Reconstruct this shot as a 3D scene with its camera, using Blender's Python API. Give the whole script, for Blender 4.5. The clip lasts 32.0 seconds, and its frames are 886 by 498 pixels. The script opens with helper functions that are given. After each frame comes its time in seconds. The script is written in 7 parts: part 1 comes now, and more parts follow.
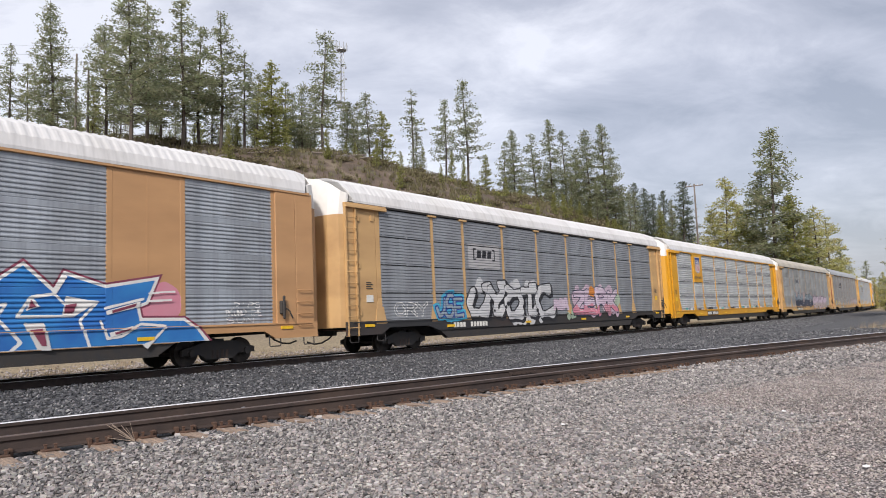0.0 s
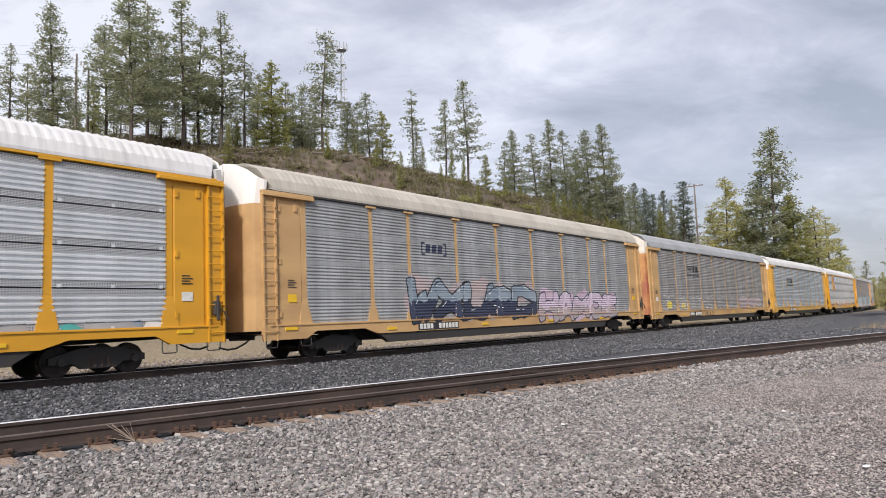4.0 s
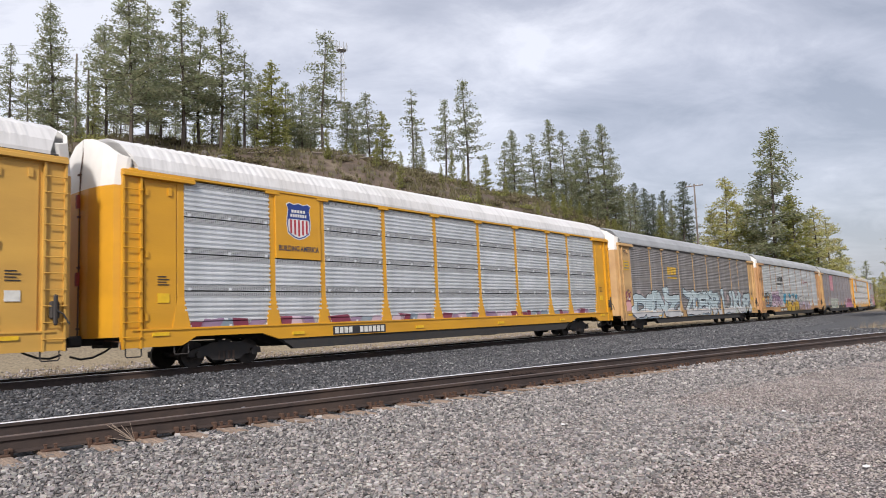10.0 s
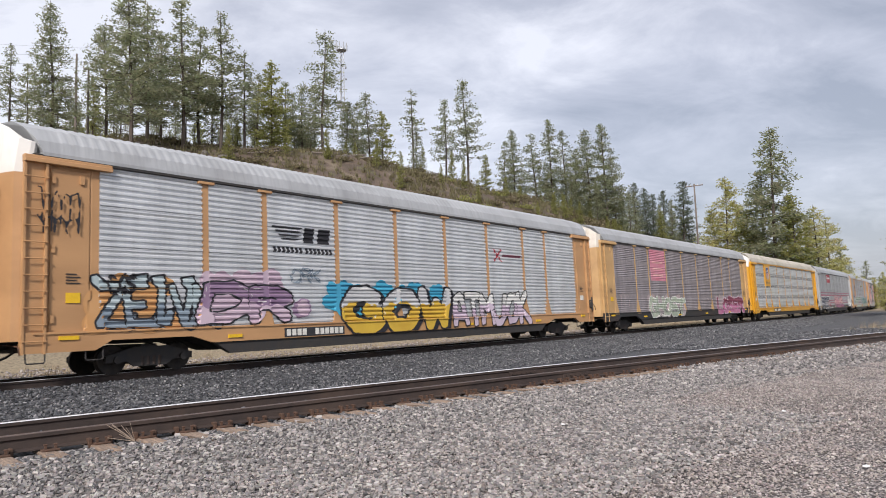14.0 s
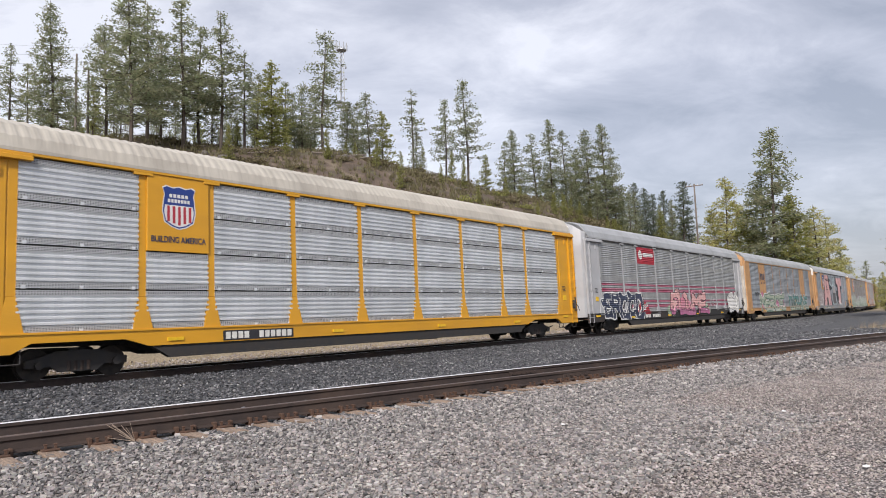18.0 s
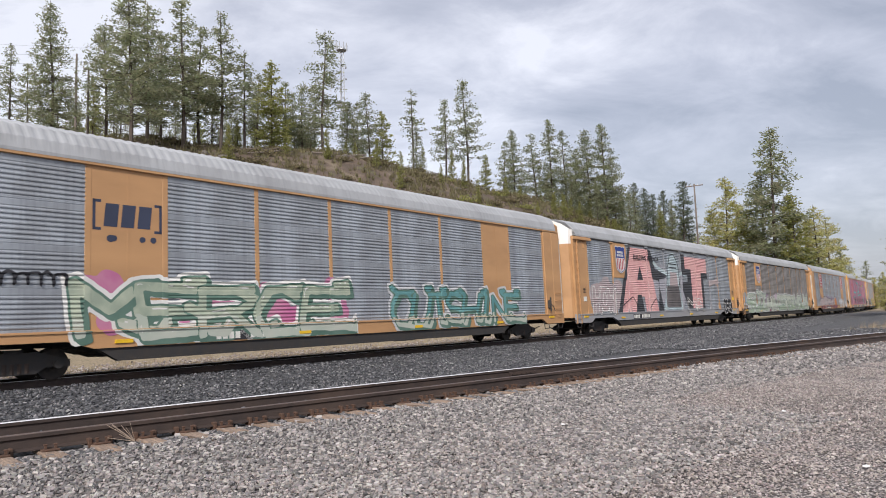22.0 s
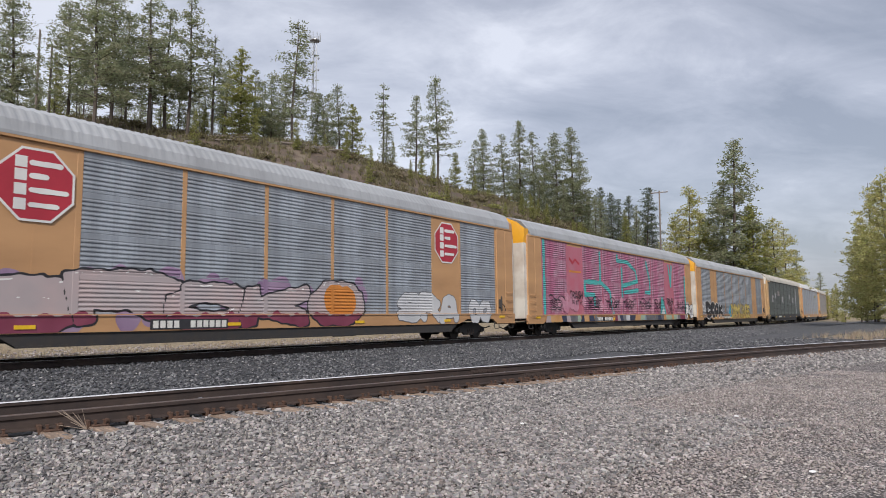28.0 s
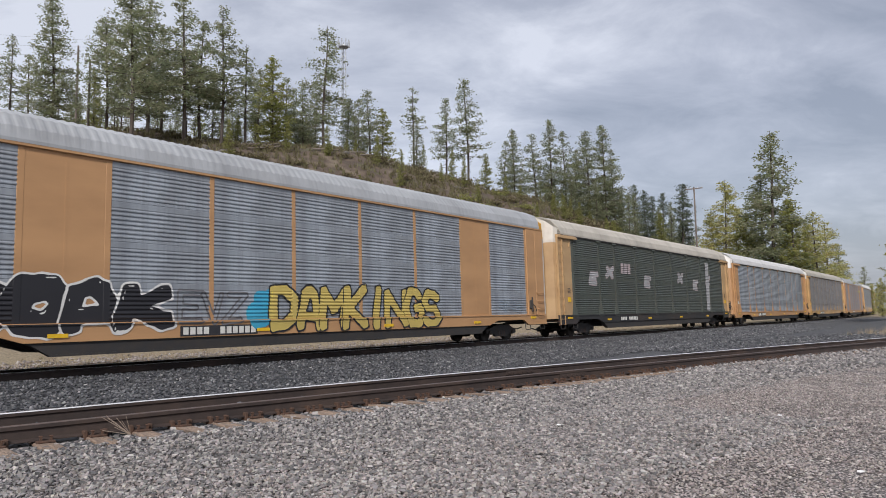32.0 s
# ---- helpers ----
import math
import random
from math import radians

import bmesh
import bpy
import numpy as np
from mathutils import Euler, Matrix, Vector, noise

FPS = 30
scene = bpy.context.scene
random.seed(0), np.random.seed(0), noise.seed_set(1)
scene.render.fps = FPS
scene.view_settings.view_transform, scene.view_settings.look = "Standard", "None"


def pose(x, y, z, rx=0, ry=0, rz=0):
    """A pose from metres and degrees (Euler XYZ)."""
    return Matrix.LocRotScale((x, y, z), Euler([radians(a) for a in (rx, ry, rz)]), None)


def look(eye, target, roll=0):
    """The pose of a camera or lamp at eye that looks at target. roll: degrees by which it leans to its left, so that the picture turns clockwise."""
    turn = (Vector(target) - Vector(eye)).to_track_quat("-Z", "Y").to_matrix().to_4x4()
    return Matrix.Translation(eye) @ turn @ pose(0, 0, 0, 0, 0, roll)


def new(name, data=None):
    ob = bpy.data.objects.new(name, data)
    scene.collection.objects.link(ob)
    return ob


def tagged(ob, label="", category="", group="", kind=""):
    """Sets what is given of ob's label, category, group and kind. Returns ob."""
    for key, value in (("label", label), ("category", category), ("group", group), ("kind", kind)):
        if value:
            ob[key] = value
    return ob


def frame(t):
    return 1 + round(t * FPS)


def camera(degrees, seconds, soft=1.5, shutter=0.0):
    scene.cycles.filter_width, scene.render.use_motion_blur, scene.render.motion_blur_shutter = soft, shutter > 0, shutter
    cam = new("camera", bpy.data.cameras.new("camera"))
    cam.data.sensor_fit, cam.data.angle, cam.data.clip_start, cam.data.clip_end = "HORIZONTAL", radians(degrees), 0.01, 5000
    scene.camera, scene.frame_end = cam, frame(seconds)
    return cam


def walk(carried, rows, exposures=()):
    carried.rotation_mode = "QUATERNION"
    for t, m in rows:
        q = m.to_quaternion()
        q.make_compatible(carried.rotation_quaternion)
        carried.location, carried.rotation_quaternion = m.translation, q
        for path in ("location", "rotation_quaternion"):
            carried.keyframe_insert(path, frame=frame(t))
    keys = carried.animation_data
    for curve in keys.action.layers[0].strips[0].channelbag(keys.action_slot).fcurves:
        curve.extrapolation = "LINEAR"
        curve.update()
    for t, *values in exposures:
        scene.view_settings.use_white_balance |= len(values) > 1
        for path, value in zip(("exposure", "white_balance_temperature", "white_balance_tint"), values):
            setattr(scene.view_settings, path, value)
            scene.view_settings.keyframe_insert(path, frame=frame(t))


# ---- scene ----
# ---- letter shapes for the sprayed writing ----
glyph_cache = {}
FATS = (0.02, 0.04, 0.06, 0.08, 0.10, 0.12)


def glyph(ch, fat):
    """One letter as a flat outline, in a box of one by one."""
    fat = min(FATS, key=lambda q: abs(q - fat))
    key = (ch, fat)
    if key not in glyph_cache:
        cu = bpy.data.curves.new("letter", 'FONT')
        cu.body, cu.resolution_u, cu.offset, cu.size = ch, 3, fat, 1.0
        ob = bpy.data.objects.new("letter", cu)
        scene.collection.objects.link(ob)
        dg = bpy.context.evaluated_depsgraph_get()
        me = bpy.data.meshes.new_from_object(ob.evaluated_get(dg))
        co = np.array([v.co[:2] for v in me.vertices])
        fs = [tuple(pl.vertices) for pl in me.polygons]
        bpy.data.objects.remove(ob)
        bpy.data.meshes.remove(me)
        bpy.data.curves.remove(cu)
        glyph_cache[key] = (co, fs)
    return glyph_cache[key]


for line in ("BUILDING AMERICA",):
    glyph(line, 0.02)


# camera: it stands still, then is turned by hand over the last seven seconds
EYE = (0.0, 0.0, 1.5)
cam = camera(65.8, 32.0, soft=0.95, shutter=0.05)
TURNS = [
    (0.0, 0.0, 5.56, 1.86), (24.8, 0.0, 5.56, 1.86), (25.0, 0.10, 5.57, 2.3), (25.3, -0.6, 5.41, -0.74),
    (25.5, -1.13, 5.3, -1.68), (25.7, -1.1, 5.2, -1.7), (25.8, -1.9, 5.25, -1.6), (26.0, -4.65, 5.37, -1.19),
    (26.2, -4.9, 5.35, -0.7), (26.5, -4.60, 5.34, -0.10), (27.5, -3.5, 5.25, 0.0), (28.5, -2.74, 5.20, -0.08),
    (29.0, -4.38, 4.98, 0.38), (29.5, -5.01, 4.78, 0.59), (30.0, -4.99, 4.69, 0.74), (30.5, -4.75, 4.75, 0.01),
    (31.0, -4.44, 4.92, -0.01), (31.5, -5.97, 5.14, 1.53), (32.0, -0.19, 5.43, 0.89),
]
walk(cam, [(t, pose(*EYE, 90 + pitch, roll, yaw)) for t, yaw, pitch, roll in TURNS], exposures=[(0.0, 0.18, 6450, 14), (26.5, 0.18, 6450, 14), (28.5, -0.06, 6300, 13), (32.0, -0.11, 6300, 13)])

# ---- world, sun ----
SUN_AZ, SUN_EL = 190.0, 36.0        # degrees: compass turn of the light, height
world = bpy.data.worlds.new("overcast_sky")
scene.world = world
world.use_nodes = True
wn, wl = world.node_tree.nodes, world.node_tree.links
wn.clear()
w_out = wn.new("ShaderNodeOutputWorld")
w_bg = wn.new("ShaderNodeBackground")
w_sky = wn.new("ShaderNodeTexSky")
w_sky.sky_type = 'NISHITA'
w_sky.sun_disc = False
w_sky.sun_elevation = radians(SUN_EL)
w_sky.sun_rotation = radians(SUN_AZ)
w_sky.dust_density = 3.0
w_geo = wn.new("ShaderNodeTexCoord")
w_sep = wn.new("ShaderNodeSeparateXYZ")
wl.new(w_geo.outputs["Generated"], w_sep.inputs[0])


def w_math(op, a, b=None):
    n = wn.new("ShaderNodeMath")
    n.operation = op
    for i, v in enumerate((a, b)):
        if v is None:
            continue
        if isinstance(v, (int, float)):
            n.inputs[i].default_value = v
        else:
            wl.new(v, n.inputs[i])
    return n.outputs[0]


# a cloud deck: the direction is carried onto a flat layer, so that the clouds draw together at the horizon
w_h = w_math('MAXIMUM', w_sep.outputs[2], 0.0)
w_d = w_math('ADD', w_h, 0.27)
w_cx = w_math('DIVIDE', w_sep.outputs[0], w_d)
w_cy = w_math('DIVIDE', w_sep.outputs[1], w_d)
w_vec = wn.new("ShaderNodeCombineXYZ")
wl.new(w_cx, w_vec.inputs[0])
wl.new(w_cy, w_vec.inputs[1])


def w_noise(scale, detail, rough, stretch, shift):
    m = wn.new("ShaderNodeMapping")
    m.inputs["Scale"].default_value = stretch
    m.inputs["Location"].default_value = shift
    m.inputs["Rotation"].default_value = (0, 0, radians(-28))
    n = wn.new("ShaderNodeTexNoise")
    n.inputs["Scale"].default_value = scale
    n.inputs["Detail"].default_value = detail
    n.inputs["Roughness"].default_value = rough
    n.inputs["Distortion"].default_value = 0.5
    wl.new(w_vec.outputs[0], m.inputs[0])
    wl.new(m.outputs[0], n.inputs["Vector"])
    return n.outputs["Fac"]


w_big = w_noise(1.15, 7, 0.55, (0.9, 1.15, 1), (2.975, 1.170, 0))
w_small = w_noise(2.9, 9, 0.62, (0.85, 1.25, 1), (4.370, 2.296, 0))
w_mix = w_math('ADD', w_math('MULTIPLY', w_big, 0.56), w_math('MULTIPLY', w_small, 0.44))
w_mix = w_math('SUBTRACT', w_mix, w_math('MULTIPLY', w_math('SUBTRACT', w_sep.outputs[0], 0.12), 0.21))  # the cloud is thinner to the west
w_ramp = wn.new("ShaderNodeValToRGB")
w_ramp.color_ramp.elements[0].position = 0.33
w_ramp.color_ramp.elements[0].color = (0.34, 0.365, 0.415, 1)
w_ramp.color_ramp.elements[1].position = 0.62
w_ramp.color_ramp.elements[1].color = (0.85, 0.87, 0.91, 1)
e = w_ramp.color_ramp.elements.new(0.48)
e.color = (0.535, 0.557, 0.612, 1)
wl.new(w_mix, w_ramp.inputs[0])
w_hazemix = wn.new("ShaderNodeMix")
w_hazemix.data_type = 'RGBA'
w_hazemix.inputs["B"].default_value = (0.62, 0.65, 0.695, 1)
w_haze = w_math('POWER', w_math('SUBTRACT', 1.0, w_h), 9.0)
wl.new(w_math('MULTIPLY', w_haze, 0.5), w_hazemix.inputs["Factor"])
wl.new(w_ramp.outputs[0], w_hazemix.inputs["A"])
w_scale = wn.new("ShaderNodeMix")
w_scale.data_type = 'RGBA'
w_scale.inputs["Factor"].default_value = 0.04
wl.new(w_hazemix.outputs["Result"], w_scale.inputs["A"])
wl.new(w_sky.outputs[0], w_scale.inputs["B"])
wl.new(w_scale.outputs["Result"], w_bg.inputs["Color"])
w_bg.inputs["Strength"].default_value = 0.86
wl.new(w_bg.outputs[0], w_out.inputs[0])
sun = new("sun", bpy.data.lights.new("sun", 'SUN'))
sun.data.energy, sun.data.angle, sun.data.color = 3.35, radians(6), (1.0, 0.95, 0.87)
sun.matrix_world = look((60 * math.sin(radians(SUN_AZ)), 60 * math.cos(radians(SUN_AZ)), 60 * math.tan(radians(SUN_EL))), (0, 0, 0))
# ---- materials ----
def mat(name, col, rough=0.6, metal=0.0, col2=None, scale=6.0, amount=0.5, bump=0.0, bump_scale=60.0, stretch=(1, 1, 1), stain=None, stain_amount=0.4, stain_scale=0.8, vary=0.0, streak=0.0):
    """A surface with its base colour, a second tone at a small scale, stains at a large one, and fine relief."""
    m = bpy.data.materials.new(name)
    m.use_nodes = True
    nd, ln = m.node_tree.nodes, m.node_tree.links
    b = nd["Principled BSDF"]
    b.inputs["Roughness"].default_value = rough
    b.inputs["Metallic"].default_value = metal
    tc = nd.new("ShaderNodeTexCoord")
    mp = nd.new("ShaderNodeMapping")
    mp.inputs["Scale"].default_value = stretch
    ln.new(tc.outputs["Object"], mp.inputs[0])

    def noise_fac(s, detail=4, lo=0.35, hi=0.65):
        n = nd.new("ShaderNodeTexNoise")
        n.inputs["Scale"].default_value = s
        n.inputs["Detail"].default_value = detail
        ln.new(mp.outputs[0], n.inputs["Vector"])
        r = nd.new("ShaderNodeMapRange")
        r.inputs["From Min"].default_value, r.inputs["From Max"].default_value = lo, hi
        ln.new(n.outputs["Fac"], r.inputs["Value"])
        return r.outputs[0]

    def blend(a, bcol, fac, k):
        x = nd.new("ShaderNodeMix")
        x.data_type = 'RGBA'
        mm = nd.new("ShaderNodeMath")
        mm.operation = 'MULTIPLY'
        ln.new(fac, mm.inputs[0])
        mm.inputs[1].default_value = k
        ln.new(mm.outputs[0], x.inputs["Factor"])
        if isinstance(a, tuple):
            x.inputs["A"].default_value = (*a, 1)
        else:
            ln.new(a, x.inputs["A"])
        x.inputs["B"].default_value = (*bcol, 1)
        return x.outputs["Result"]

    cur = tuple(col)
    cur = blend(cur, col2 or tuple(c * 0.7 for c in col), noise_fac(scale), amount)
    if stain:
        cur = blend(cur, stain, noise_fac(stain_scale, 6, 0.48, 0.72), stain_amount)
    if streak:
        # rain streaks: narrow along the car, long downwards
        ms = nd.new("ShaderNodeMapping")
        ms.inputs["Scale"].default_value = (9.0, 1.0, 0.5)
        ln.new(tc.outputs["Object"], ms.inputs[0])
        ns = nd.new("ShaderNodeTexNoise")
        ns.inputs["Scale"].default_value, ns.inputs["Detail"].default_value = 1.0, 3
        ln.new(ms.outputs[0], ns.inputs["Vector"])
        rs = nd.new("ShaderNodeMapRange")
        rs.inputs["From Min"].default_value, rs.inputs["From Max"].default_value = 0.45, 0.75
        ln.new(ns.outputs["Fac"], rs.inputs["Value"])
        cur = blend(cur, tuple(c * 0.45 for c in col), rs.outputs[0], streak)
    if vary:
        oi = nd.new("ShaderNodeObjectInfo")
        cur = blend(cur, tuple(c * 0.55 for c in col), oi.outputs["Random"], vary)
    ln.new(cur, b.inputs["Base Color"])
    if bump:
        n = nd.new("ShaderNodeTexNoise")
        n.inputs["Scale"].default_value = bump_scale
        n.inputs["Detail"].default_value = 3
        ln.new(mp.outputs[0], n.inputs["Vector"])
        bp = nd.new("ShaderNodeBump")
        bp.inputs["Strength"].default_value = bump
        bp.inputs["Distance"].default_value = 0.02
        ln.new(n.outputs["Fac"], bp.inputs["Height"])
        ln.new(bp.outputs[0], b.inputs["Normal"])
    return m


M = {}
M["gravel"] = mat("gravel", (0.40, 0.36, 0.34), 0.95, 0, (0.12, 0.112, 0.11), 30, 0.9, 0.9, 30, stain=(0.24, 0.20, 0.18), stain_scale=0.35, stain_amount=0.6)
M["ballast"] = mat("ballast", (0.075, 0.078, 0.085), 0.95, 0, (0.03, 0.031, 0.035), 26, 0.9, 0.9, 30, stain=(0.10, 0.095, 0.09), stain_scale=0.4)
M["rail"] = mat("rail_rust", (0.048, 0.034, 0.030), 0.75, 0.1, (0.030, 0.023, 0.021), 8, 0.7, 0.2, 80, stain=(0.13, 0.085, 0.06))
# polished rail head; the sky's sheen is put into its pale colour
M["railtop"] = mat("rail_polished_painted_sheen", (0.80, 0.81, 0.83), 0.35, 0.35, (0.62, 0.62, 0.62), 5, 0.5)
M["railbrown"] = mat("rail_worn", (0.13, 0.10, 0.088), 0.5, 0.3, (0.09, 0.07, 0.06), 5, 0.5)
M["tie"] = mat("tie_wood", (0.36, 0.26, 0.19), 0.9, 0, (0.12, 0.085, 0.068), 14, 0.95, 0.8, 40, (2, 0.3, 2), stain=(0.34, 0.28, 0.22), vary=0.55)
M["grass"] = mat("dry_grass", (0.32, 0.27, 0.17), 0.95, 0, (0.16, 0.13, 0.08), 3, 0.8, 0.6, 12, stain=(0.12, 0.12, 0.05), stain_scale=0.12)
M["wheel"] = mat("wheel_steel", (0.03, 0.028, 0.027), 0.6, 0.5, (0.07, 0.055, 0.045), 7, 0.6)
M["under"] = mat("underframe", (0.035, 0.035, 0.037), 0.8, 0.1, (0.05, 0.042, 0.036), 4, 0.7)


def ground_material():
    """Gravel, dry grass and hillside soil on one sheet; the covers lie by the place's own layers."""
    g = bpy.data.materials.new("ground_cover")
    g.use_nodes = True
    nd, ln = g.node_tree.nodes, g.node_tree.links
    b = nd["Principled BSDF"]
    b.inputs["Roughness"].default_value = 0.95
    tc = nd.new("ShaderNodeTexCoord")

    def nz(scale, detail=5, kind="ShaderNodeTexNoise"):
        n = nd.new(kind)
        n.inputs["Scale"].default_value = scale
        if kind == "ShaderNodeTexNoise":
            n.inputs["Detail"].default_value = detail
        ln.new(tc.outputs["Object"], n.inputs["Vector"])
        return n

    def ramp(src, stops):
        r = nd.new("ShaderNodeValToRGB")
        el = r.color_ramp.elements
        el[0].position, el[0].color = stops[0][0], (*stops[0][1], 1)
        el[1].position, el[1].color = stops[-1][0], (*stops[-1][1], 1)
        for p, c in stops[1:-1]:
            el.new(p).color = (*c, 1)
        ln.new(src, r.inputs[0])
        return r.outputs[0]

    def mix(a, c, fac):
        x = nd.new("ShaderNodeMix")
        x.data_type = 'RGBA'
        ln.new(fac, x.inputs["Factor"])
        ln.new(a, x.inputs["A"])
        ln.new(c, x.inputs["B"])
        return x.outputs["Result"]

    vor = nz(34, kind="ShaderNodeTexVoronoi")
    stone_a = ramp(vor.outputs["Color"], [(0.0, (0.22, 0.195, 0.185)), (0.5, (0.50, 0.45, 0.425)), (1.0, (0.74, 0.67, 0.635))])
    patch = ramp(nz(0.35).outputs["Fac"], [(0.3, (0.44, 0.41, 0.40)), (0.7, (0.54, 0.48, 0.45))])
    mm = nd.new("ShaderNodeMix")
    mm.data_type, mm.blend_type = 'RGBA', 'MIX'
    mm.inputs["Factor"].default_value = 0.3
    ln.new(stone_a, mm.inputs["A"])
    ln.new(patch, mm.inputs["B"])
    stone = mm.outputs["Result"]
    # shade between the stones, put into the colour towards the cell edges
    gap_shade = ramp(vor.outputs["Distance"], [(0.18, (1, 1, 1)), (0.55, (0.15, 0.145, 0.145))])
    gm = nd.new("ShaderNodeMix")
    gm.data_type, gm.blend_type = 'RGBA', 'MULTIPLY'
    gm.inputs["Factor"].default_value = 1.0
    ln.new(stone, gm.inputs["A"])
    ln.new(gap_shade, gm.inputs["B"])
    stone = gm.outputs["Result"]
    grass = ramp(nz(11, 8).outputs["Fac"], [(0.25, (0.13, 0.10, 0.06)), (0.5, (0.29, 0.235, 0.155)), (0.75, (0.40, 0.335, 0.225))])
    soil = ramp(nz(0.35, 12).outputs["Fac"], [(0.3, (0.12, 0.12, 0.06)), (0.42, (0.085, 0.065, 0.05)), (0.56, (0.125, 0.092, 0.07)), (0.72, (0.20, 0.17, 0.12))])
    at3 = nd.new("ShaderNodeAttribute")
    at3.attribute_name = "dark"
    dark = ramp(vor.outputs["Color"], [(0.0, (0.03, 0.032, 0.036)), (0.6, (0.085, 0.088, 0.096)), (1.0, (0.17, 0.17, 0.175))])
    stone = mix(stone, dark, at3.outputs["Fac"])
    at1, at2 = nd.new("ShaderNodeAttribute"), nd.new("ShaderNodeAttribute")
    at1.attribute_name, at2.attribute_name = "stone", "hill"
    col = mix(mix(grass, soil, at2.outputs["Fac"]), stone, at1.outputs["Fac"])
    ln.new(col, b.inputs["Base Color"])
    bp = nd.new("ShaderNodeBump")
    bp.inputs["Strength"].default_value = 0.8
    bp.inputs["Distance"].default_value = 0.03
    ln.new(vor.outputs["Distance"], bp.inputs["Height"])
    ln.new(bp.outputs[0], b.inputs["Normal"])
    return g


def perforated_material():
    """Galvanised band with three rows of punched holes."""
    g = bpy.data.materials.new("perforated_sheet")
    g.use_nodes = True
    nd, ln = g.node_tree.nodes, g.node_tree.links
    b = nd["Principled BSDF"]
    b.inputs["Metallic"].default_value, b.inputs["Roughness"].default_value = 0.1, 0.6
    tc = nd.new("ShaderNodeTexCoord")
    mp = nd.new("ShaderNodeMapping")
    mp.inputs["Scale"].default_value = (16, 0.01, 28)
    ln.new(tc.outputs["Object"], mp.inputs[0])
    v = nd.new("ShaderNodeTexVoronoi")
    v.inputs["Scale"].default_value, v.inputs["Randomness"].default_value = 1.0, 0.0
    ln.new(mp.outputs[0], v.inputs["Vector"])
    r = nd.new("ShaderNodeValToRGB")
    r.color_ramp.elements[0].position, r.color_ramp.elements[0].color = 0.25, (0.05, 0.05, 0.052, 1)
    r.color_ramp.elements[1].position, r.color_ramp.elements[1].color = 0.32, (0.40, 0.415, 0.43, 1)
    ln.new(v.outputs["Distance"], r.inputs[0])
    ln.new(r.outputs[0], b.inputs["Base Color"])
    return g


M["ground"] = ground_material()


def island_material(name, stops, rough=0.9, scale=40.0, through_light=0.0):
    """Loose pieces, each with its own tone."""
    g = bpy.data.materials.new(name)
    g.use_nodes = True
    nd, ln = g.node_tree.nodes, g.node_tree.links
    b = nd["Principled BSDF"]
    b.inputs["Roughness"].default_value = rough
    geo = nd.new("ShaderNodeNewGeometry")
    r = nd.new("ShaderNodeValToRGB")
    el = r.color_ramp.elements
    el[0].position, el[0].color = stops[0][0], (*stops[0][1], 1)
    el[1].position, el[1].color = stops[-1][0], (*stops[-1][1], 1)
    for p, c in stops[1:-1]:
        el.new(p).color = (*c, 1)
    ln.new(geo.outputs["Random Per Island"], r.inputs[0])
    n = nd.new("ShaderNodeTexNoise")
    n.inputs["Scale"].default_value = scale
    tc = nd.new("ShaderNodeTexCoord")
    ln.new(tc.outputs["Object"], n.inputs["Vector"])
    x = nd.new("ShaderNodeMix")
    x.data_type, x.blend_type = 'RGBA', 'MULTIPLY'
    x.inputs["Factor"].default_value = 0.5
    ln.new(r.outputs[0], x.inputs["A"])
    ln.new(n.outputs["Color"], x.inputs["B"])
    mm = nd.new("ShaderNodeMix")
    mm.data_type = 'RGBA'
    mm.inputs["Factor"].default_value = 0.6
    ln.new(r.outputs[0], mm.inputs["A"])
    ln.new(x.outputs["Result"], mm.inputs["B"])
    ln.new(mm.outputs["Result"], b.inputs["Base Color"])
    if through_light:
        tr = nd.new("ShaderNodeBsdfTranslucent")
        ln.new(mm.outputs["Result"], tr.inputs["Color"])
        ms = nd.new("ShaderNodeMixShader")
        ms.inputs[0].default_value = through_light
        ln.new(b.outputs[0], ms.inputs[1])
        ln.new(tr.outputs[0], ms.inputs[2])
        ln.new(ms.outputs[0], nd["Material Output"].inputs["Surface"])
    return g


M["stones"] = island_material("ballast_stones", [(0.0, (0.10, 0.097, 0.098)), (0.4, (0.225, 0.215, 0.214)), (0.8, (0.35, 0.325, 0.312)), (1.0, (0.50, 0.475, 0.455))])
M["pebbles"] = island_material("gravel_stones", [(0.0, (0.17, 0.15, 0.142)), (0.45, (0.33, 0.29, 0.275)), (0.85, (0.43, 0.385, 0.362)), (1.0, (0.55, 0.51, 0.485))])
M["dark_stones"] = island_material("dark_ballast_stones", [(0.0, (0.035, 0.037, 0.043)), (0.5, (0.095, 0.10, 0.11)), (0.95, (0.19, 0.19, 0.20)), (1.0, (0.4, 0.4, 0.4))])
M["needles"] = island_material("pine_needles", [(0.0, (0.23, 0.26, 0.155)), (0.5, (0.35, 0.375, 0.225)), (1.0, (0.47, 0.48, 0.30))], 0.6, 2, 0.66)
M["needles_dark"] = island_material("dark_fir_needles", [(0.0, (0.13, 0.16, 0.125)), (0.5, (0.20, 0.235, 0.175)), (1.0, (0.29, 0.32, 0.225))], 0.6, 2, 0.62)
M["needles_light"] = island_material("young_yellow_green_needles", [(0.0, (0.25, 0.265, 0.09)), (0.5, (0.36, 0.37, 0.12)), (1.0, (0.47, 0.46, 0.17))], 0.6, 2, 0.6)
